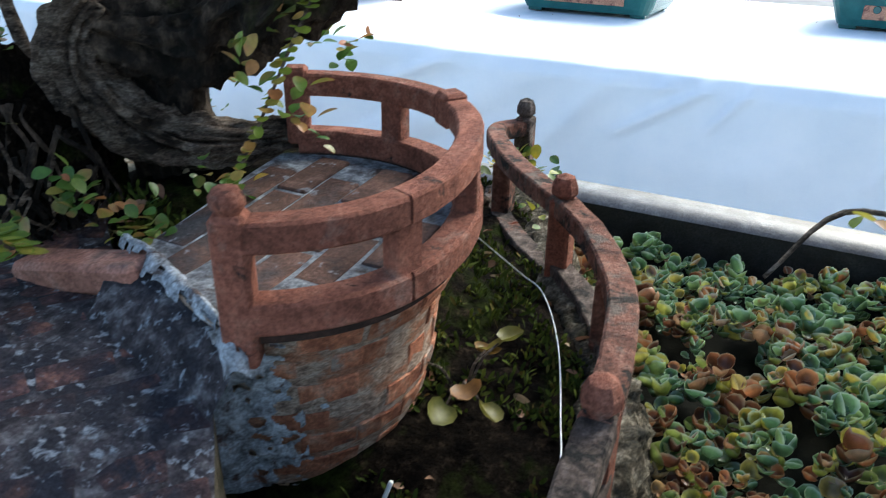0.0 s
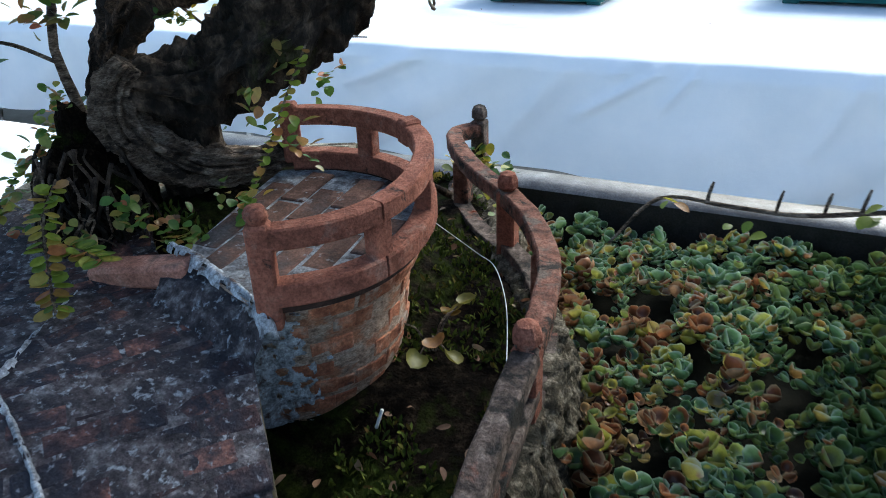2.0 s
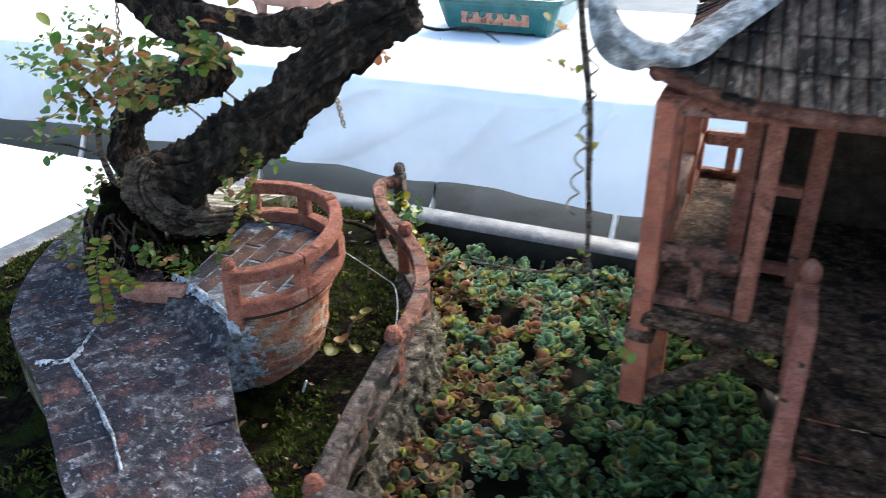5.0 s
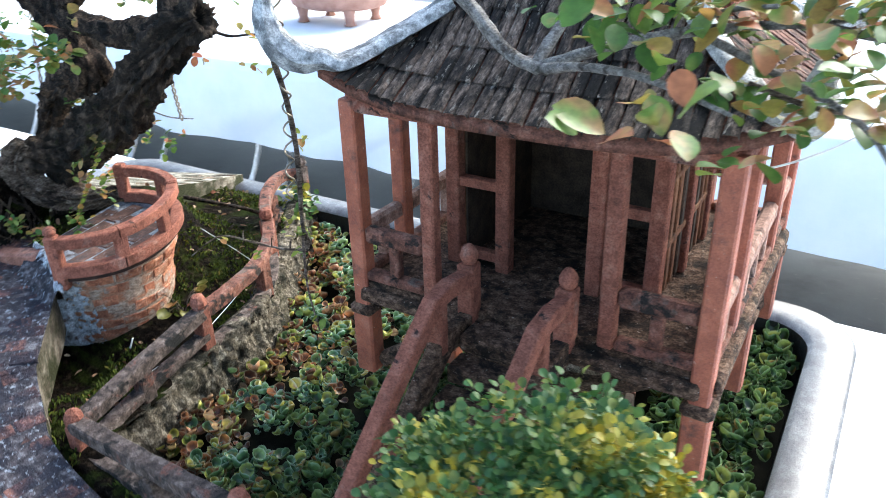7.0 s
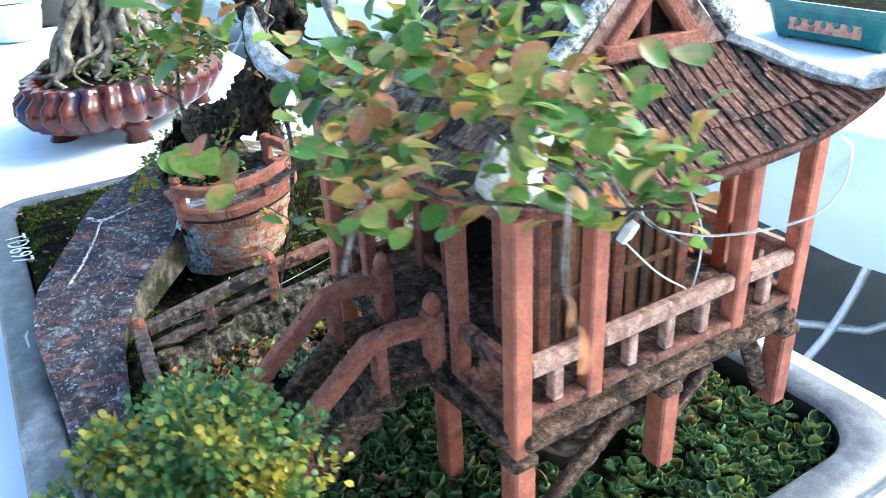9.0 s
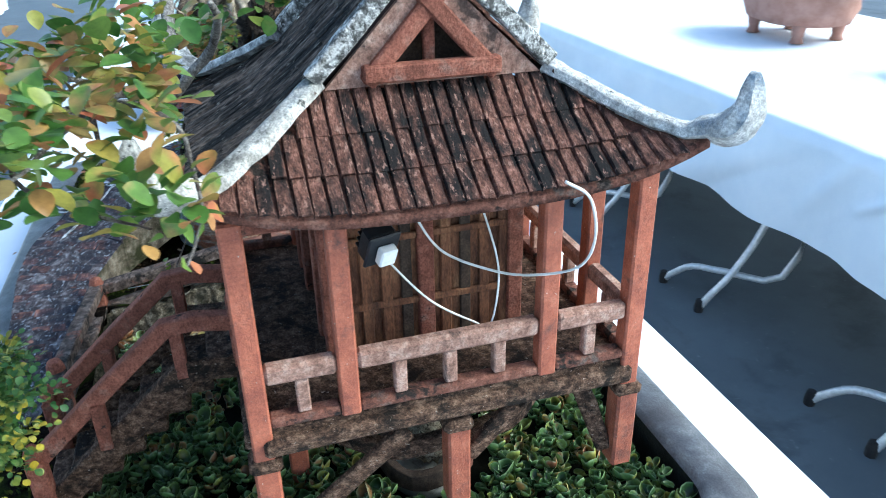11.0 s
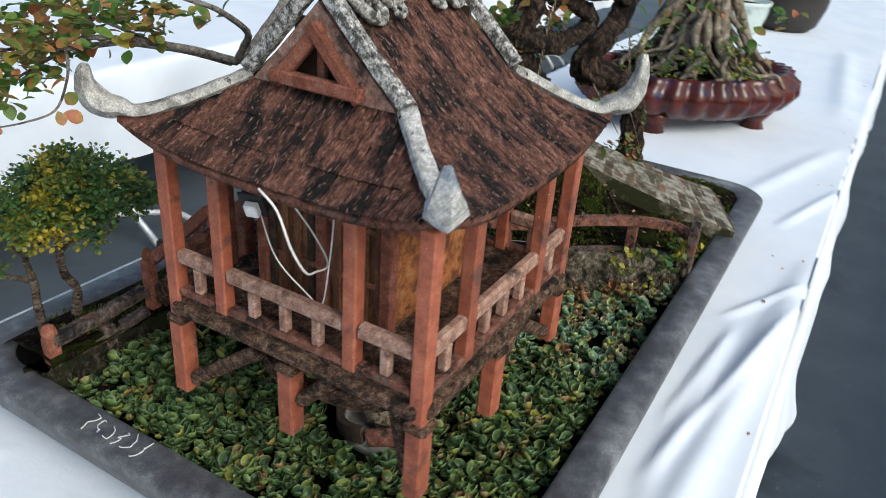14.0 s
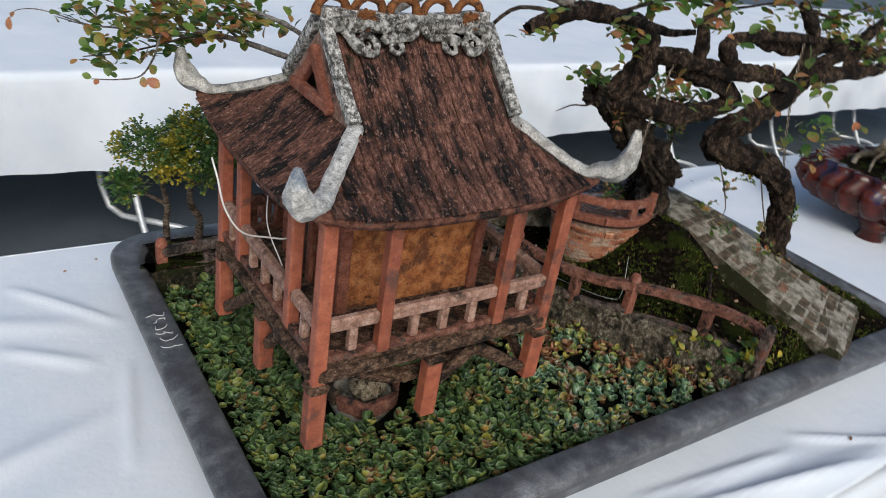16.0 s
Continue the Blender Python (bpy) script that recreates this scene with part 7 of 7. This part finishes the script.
for k in range(84):
    a, reach = rr.uniform(0, 6.28), rr.uniform(0.10, 0.215)
    z, pts, thick = rr.uniform(0.01, 0.22), [], rr.uniform(0.006, 0.017)
    for q in range(7):
        f = q / 6
        rad = 0.035 + (reach - 0.035) * f ** 0.8
        pts.append((BPX + rad * math.cos(a), BPY + 1.25 * rad * math.sin(a), max(-0.066, z * (1 - f) ** 1.6 - 0.058 * f + rr.uniform(-0.014, 0.014)), thick * (1 - 0.55 * f)))
        a += rr.uniform(-0.28, 0.28)
    bm = bmesh.new()
    tube(bm, smooth_line(pts, 5), 8, 0.2, 60)
    under(part("root", bm, ROOT, None, smooth=True), rt)
bm = bmesh.new()
tube(bm, smooth_line([(BPX, BPY, 0.03, 0.05), (BPX - 0.02, BPY, 0.13, 0.055), (BPX + 0.01, BPY + 0.02, 0.25, 0.045), (BPX - 0.05, BPY, 0.38, 0.035), (BPX - 0.02, BPY - 0.05, 0.5, 0.02)], 6), 14, 0.25, 25)
under(part("trunk", bm, ROOT, None, smooth=True), rt)
foliage([(BPX + 0.05, BPY - 0.10, -0.02, 0.05), (BPX + 0.12, BPY + 0.02, 0.0, 0.05), (BPX, BPY, 0.5, 0.12), (BPX - 0.1, BPY + 0.1, 0.45, 0.1), (BPX + 0.1, BPY + 0.12, 0.03, 0.04), (BPX + 0.17, BPY + 0.05, 0.0, 0.04), (BPX + 0.20, BPY - 0.03, -0.03, 0.04), (BPX + 0.16, BPY + 0.16, -0.01, 0.04)], 18, 0.013, BOX, rt, 0.03, seed=31)


def bowl_pot(x, y, z, r, h, material, label):
    p = thing("round_pot", label, "pot", at=(x, y, z))
    bm = bmesh.new()
    lathe(bm, [(r * 0.6, 0), (r * 0.78, h * 0.15), (r * 0.92, h * 0.6), (r * 0.95, h * 0.85), (r, h * 0.9), (r, h), (r * 0.9, h), (r * 0.87, h * 0.85)], Matrix.Translation((x, y, z)), 32)
    under(part("body", bm, material, None, smooth=True), p)
    bm = bmesh.new()
    lathe(bm, [(r * 0.89, h * 0.80), (r * 0.86, h * 0.86)], Matrix.Translation((x, y, z)), 24)
    under(part("soil", bm, SOIL, None), p)
    for k in range(3):
        bm = bmesh.new()
        box(bm, (0.03, 0.02, 0.006), Matrix.Translation((x + r * 0.4 * math.cos(k * 2.1), y + r * 0.4 * math.sin(k * 2.1), z + 0.003)), 0.001)
        under(part("foot", bm, material, None), p)


bowl_pot(-3.57, -0.11, TABLE_Z + 0.004, 0.14, 0.16, CELADON, "pale celadon glazed round pot filled with soil")
bowl_pot(-3.93, 0.06, TABLE_Z + 0.004, 0.20, 0.20, BLACKPOT, "dark charcoal round clay pot with soil")

# ---- little plants and litter on the soil ----
herbs = random.Random(17)


def seedling(x, y, z, n, size, seed, label):
    h = thing("seedling", label, "plant", "seedlings", (x, y, z))
    r = random.Random(seed)
    verts, faces = [], []
    for k in range(n):
        a = r.uniform(0, 6.28)
        tip = Vector((x + 0.02 * math.cos(a), y + 0.02 * math.sin(a), z + r.uniform(0.012, 0.035)))
        bm = bmesh.new()
        tube(bm, smooth_line([(x, y, z - 0.006, 0.0009), (*((Vector((x, y, z)) + tip) / 2 + Vector((0, 0, 0.006))), 0.0008), (*tip, 0.0006)], 4), 5)
        under(part("stem", bm, BARK_PALE, None), h)
        o = Vector((math.cos(a), math.sin(a), r.uniform(-0.3, 0.4))).normalized()
        round_leaf(verts, faces, tip, o, Vector((r.uniform(-1.1, 1.1), r.uniform(-1.1, 0.6), 0.8)), size * r.uniform(0.7, 1.2), size, 0.25)
    under(raw_part("leaves", verts, faces, SEEDLEAF), h)


seedling(-0.599, 0.028, -0.102, 7, 0.016, 1, "young plant with yellowing heart-shaped leaves")


def fern(points, size, label):
    f = thing("creeping_fern", label, "plant", "creeping ferns", tuple(points[0][:3]))
    line = smooth_line([(*p, 0.0008) for p in points], 7)
    bm = bmesh.new()
    tube(bm, line, 5)
    under(part("stem", bm, BARK_PALE, None), f)
    verts, faces = [], []
    for i in range(1, len(line), 1):
        d = Vector(line[i][:3]) - Vector(line[i - 1][:3])
        s = d.normalized().cross(Vector((0, 0, 1))).normalized()
        for q in (-1, 1):
            round_leaf(verts, faces, Vector(line[i][:3]), (s * q + d.normalized() * herbs.uniform(0.0, 0.6) + Vector((0, 0, herbs.uniform(-0.3, 0.3)))).normalized(), Vector((herbs.uniform(-0.4, 0.4), herbs.uniform(-0.5, 0.3), 1)), size * herbs.uniform(0.6, 1.15), size * herbs.uniform(0.6, 0.95), 0.12)
    under(raw_part("leaves", verts, faces, HERB), f)


fern([(-0.80, -0.07, 0.035), (-0.785, -0.095, 0.022), (-0.765, -0.115, 0.0), (-0.755, -0.125, -0.018)], 0.0105, "drooping pale green creeping fern")
fern([(-0.79, -0.085, 0.0), (-0.765, -0.095, 0.006), (-0.742, -0.098, 0.004)], 0.012, "yellow-green row of rounded fern leaves")
fern([(-0.675, 0.03, 0.105), (-0.682, 0.012, 0.075), (-0.690, -0.002, 0.045), (-0.700, -0.01, 0.02)], 0.008, "hanging string of rounded leaves on the trunk")
fern([(-0.83, -0.03, 0.05), (-0.855, -0.05, 0.03), (-0.87, -0.07, 0.0)], 0.0085, "pale green creeping fern on the roots")

herb_bank = thing("bank_herbs", "low leafy green herbs growing on the bank by the railing", "plant", at=(-0.69, 0.33, -0.12))
foliage([(-0.66, 0.30, -0.115, 0.02), (-0.675, 0.335, -0.11, 0.022), (-0.69, 0.36, -0.105, 0.018), (-0.645, 0.27, -0.12, 0.016), (-0.72, 0.36, -0.095, 0.014)], 9, 0.012, BOX, herb_bank, 0.02, "leaves", seed=51, aspect=0.8)
foliage([(-0.90, 0.20, 0.0, 0.02), (-0.93, 0.19, -0.03, 0.022), (-0.96, 0.20, -0.06, 0.02), (-0.80, 0.16, 0.10, 0.018), (-0.77, 0.15, 0.06, 0.016), (-0.78, 0.20, 0.03, 0.012), (-0.90, 0.15, 0.13, 0.014), (-1.02, 0.17, 0.0, 0.014)], 5, 0.011, LEAF, tree, 0.02, seed=52)
twigs(tree, [[(-0.80, 0.13, 0.13, 0.0016), (-0.79, 0.16, 0.10, 0.0013), (-0.77, 0.19, 0.075, 0.001), (-0.74, 0.21, 0.07, 0.0006)], [(-0.90, 0.15, 0.11, 0.0016), (-0.88, 0.19, 0.06, 0.0012), (-0.89, 0.21, 0.01, 0.0007)]], BARK_PALE)

bm = bmesh.new()
bmesh.ops.create_icosphere(bm, subdivisions=5, radius=1.0)
for v in bm.verts:
    n = v.co.copy()
    k = 1 + 0.22 * noise.noise(n * 2.2) + 0.16 * noise.noise(n * 6) + 0.12 * noise.noise(n * 15)
    v.co = Vector((-0.828 + n.x * 0.030 * k, -0.018 + n.y * 0.040 * k, -0.005 + n.z * 0.062 * k))
under(part("root_mass", bm, SOIL, None, "dark mossy root mass", smooth=True), tree)
foliage([(-0.855, -0.045, 0.02, 0.022), (-0.84, -0.06, -0.012, 0.022), (-0.80, -0.055, 0.0, 0.022), (-0.775, -0.05, 0.002, 0.018), (-0.86, -0.01, 0.05, 0.022), (-0.83, -0.055, 0.03, 0.018), (-0.75, -0.03, -0.012, 0.016), (-0.72, 0.0, 0.0, 0.014), (-0.845, -0.02, 0.065, 0.016)], 8, 0.008, LEAF, tree, 0.02, seed=71, aspect=0.85)
twigs(tree, [[(-0.835, -0.01, 0.05, 0.0035), (-0.845, -0.012, 0.10, 0.0032), (-0.84, -0.008, 0.14, 0.0026), (-0.85, -0.02, 0.17, 0.002)], [(-0.843, -0.012, 0.09, 0.0016), (-0.86, -0.03, 0.105, 0.0013), (-0.88, -0.045, 0.11, 0.0008)]], BARK_PALE)

# hanging dark root threads below the trunk
for k in range(80):
    turn, z, grow, pts = herbs.uniform(-3.0, 0.1), herbs.uniform(-0.03, 0.045), herbs.uniform(0.0, 0.006), []
    for q in range(7):
        wide = math.sqrt(max(0.08, 1 - ((z + 0.005) / 0.066) ** 2)) if z > -0.005 else 1.0 + 0.15 * q / 6
        pts.append((-0.828 + (0.031 * wide + grow) * math.cos(turn), -0.018 + (0.041 * wide + grow) * math.sin(turn), z, 0.0017 * (1 - 0.1 * q) * herbs.uniform(0.5, 1.2)))
        turn, z = turn + herbs.uniform(-0.22, 0.22), max(z - herbs.uniform(0.003, 0.017), -0.10)
    bm = bmesh.new()
    tube(bm, smooth_line(pts, 4), 6, 0.25, 120)
    under(part("hanging_root", bm, BARK_PALE if k % 5 == 0 else BARK, None, smooth=True), tree)
foliage([(-0.85, -0.02, 0.15, 0.018), (-0.84, -0.012, 0.12, 0.014), (-0.845, -0.02, 0.18, 0.02), (-0.88, -0.045, 0.11, 0.014)], 6, 0.011, LEAF, tree, 0.02, seed=81)

# moss tufts and fallen leaves
verts, faces = [], []
for _ in range(17000):
    x, y = herbs.uniform(X0 + W, X1 - W), herbs.uniform(Y0 + W, Y1 - W)
    if in_pond(x, y, -0.008) or noise.noise(Vector((x * 13, y * 13, 3))) < -0.04:
        continue
    z = soil_z(x, y)
    for _k in range(4):
        o = Vector((herbs.uniform(-1, 1), herbs.uniform(-1, 1), herbs.uniform(0.4, 1.4))).normalized()
        leaf_verts(verts, faces, Vector((x + herbs.uniform(-0.003, 0.003), y + herbs.uniform(-0.003, 0.003), z)), o, rand_dir(), herbs.uniform(0.004, 0.008), 0.0022, 0.1)
tagged(raw_part("moss", verts, faces, MOSS), "low cushions of green and yellow moss on the soil", "moss", kind="stuff")
verts, faces = [], []
for _ in range(420):
    x, y = herbs.uniform(X0 + W, -0.48), herbs.uniform(Y0 + W, Y1 - W)
    if in_pond(x, y, -0.008):
        continue
    o = Vector((herbs.uniform(-1, 1), herbs.uniform(-1, 1), herbs.uniform(-0.1, 0.4))).normalized()
    leaf_verts(verts, faces, Vector((x, y, soil_z(x, y) + 0.002)), o, rand_dir(0.8), herbs.uniform(0.005, 0.011), herbs.uniform(0.003, 0.006), 0.2)
tagged(raw_part("fallen_leaves", verts, faces, DEAD), "scattered dry brown and red fallen leaves", "leaves", kind="stuff")
verts, faces = [], []
for _ in range(60):
    x, y = herbs.uniform(-3, 1.0), herbs.choice((herbs.uniform(0.44, 0.55), herbs.uniform(-0.44, -0.35), herbs.uniform(1.6, 2.6)))
    o = Vector((herbs.uniform(-1, 1), herbs.uniform(-1, 1), 0.1)).normalized()
    leaf_verts(verts, faces, Vector((x, y, (NT if y > 1 else TABLE_Z) + 0.007)), o, Vector((0, 0, 1)), herbs.uniform(0.006, 0.014), 0.005, 0.2)
tagged(raw_part("table_litter", verts, faces, DEAD), "dry leaf crumbs scattered on the white cloth", "leaves", kind="stuff")

# ---- bricks of the terrace and the path ----
BRICK_FLOOR = surface("floor_brick", [(0.3, (0.055, 0.034, 0.028)), (0.55, (0.14, 0.075, 0.055)), (0.75, (0.25, 0.15, 0.115))], 75, (0.06, 0.058, 0.062), 24, (0.5, 0.66), bump=0.9, vary=0.3, second=(0.32, 0.34, 0.37), second_scale=90, second_range=(0.60, 0.68))
brick_data = {}


def brick_mesh(l, w, h, material):
    key = (round(l, 4), round(w, 4), round(h, 4), material.name)
    if key not in brick_data:
        bm = bmesh.new()
        box(bm, (l, w, h), Matrix(), 0.0009)
        me = bpy.data.meshes.new("brick")
        bm.to_mesh(me)
        bm.free()
        me.materials.append(material)
        brick_data[key] = me
    return brick_data[key]


brg = random.Random(23)
for c in range(6):
    n = 9
    for k in range(n):
        share = (k + 0.5 * (c % 2)) / n
        a = A0 - 4 + (A1 - A0 + 12) * share
        z = -0.0245 - c * 0.0152
        if brg.random() < 0.20 or a < A0 + 4 or z < -0.104:
            continue
        r = float(np.interp(-z, DRUM_Z, DRUM_R))
        for q in range(2):
            ob = new("brick", brick_mesh(0.0150, 0.006, brg.choice((0.0105, 0.0125)), BRICK_RED))
            ob.parent = terrace
            ob.matrix_parent_inverse = Matrix.Translation(terrace.location).inverted()
            ob.matrix_basis = Matrix.Translation(arc(r - 0.0026 + brg.uniform(-0.0005, 0.0002), a + q * 9.3, z)) @ Matrix.Rotation(radians(a + q * 9.3 + 90), 4, "Z") @ Matrix.Rotation(brg.uniform(-0.03, 0.05), 4, "Y") @ Matrix.Rotation(float(np.interp(-z, [0.022, 0.035, 0.05, 0.07, 0.09, 0.12], [0.45, 0.32, 0.10, 0.15, 0.30, 0.45])), 4, "X")
            if brg.random() < 0.25:
                break
for row in range(7):
    for k in range(5):
        x = -0.722 + row * 0.0205
        y = -0.062 + k * 0.0445 + (0.022 if row % 2 else 0)
        if (Vector((x, y, 0)) - TC).length > TR - 0.017 or y < -0.034 - 0.33 * (x + 0.730):
            continue
        ob = new("brick", brick_mesh(0.0190, 0.0428, 0.006, BRICK_FLOOR))
        ob.parent = terrace
        ob.matrix_parent_inverse = Matrix.Translation(terrace.location).inverted()
        slope = math.atan((tilt(x, y + 0.012) - tilt(x, y - 0.012)) / 0.024)
        ob.matrix_basis = Matrix.Translation((x, y, -0.0138 + tilt(x, y) + brg.uniform(-0.0004, 0.0004))) @ Matrix.Rotation(slope, 4, "X") @ Matrix.Rotation(brg.uniform(-0.03, 0.03), 4, "Z")
# path courses
acc, last = 0.0, FINE[0]
course = 0
for i in range(1, len(FINE)):
    acc += float(np.linalg.norm(FINE[i][:3] - last[:3]))
    last = FINE[i]
    far_run = last[1] > -0.01
    if acc < (0.0205 if far_run else 0.0166):
        continue
    acc = 0.0
    course += 1
    p, d = FINE[i], FINE[min(i + 1, len(FINE) - 1)] - FINE[i - 1]
    dn = Vector(d[:3]).normalized()
    s = Vector((d[1], -d[0], 0)).normalized()
    nz = s.cross(dn).normalized()
    m = Matrix((s, dn, nz)).transposed().to_4x4()
    n = max(3, int(2 * p[3] / (0.032 if far_run else 0.026)))
    wide = 2 * p[3] / n
    for k in range(n + (course % 2)):
        off = (k + 0.5 - 0.5 * (course % 2)) * wide - p[3]
        if abs(off) > p[3] - 0.004:
            continue
        ob = new("brick", brick_mesh(round(wide - 0.0021, 4), 0.0183 if far_run else 0.0147, 0.008, BRICK_MOSSY if far_run else BRICK))
        ob.parent = path
        mm = m.copy()
        mm.translation = Vector(p[:3]) + s * off + nz * (-0.0031 + brg.uniform(-0.0006, 0.0005))
        ob.matrix_basis = mm @ Matrix.Rotation(brg.uniform(-0.07, 0.07), 4, "Z") @ Matrix.Rotation(brg.uniform(-0.02, 0.02), 4, "X")
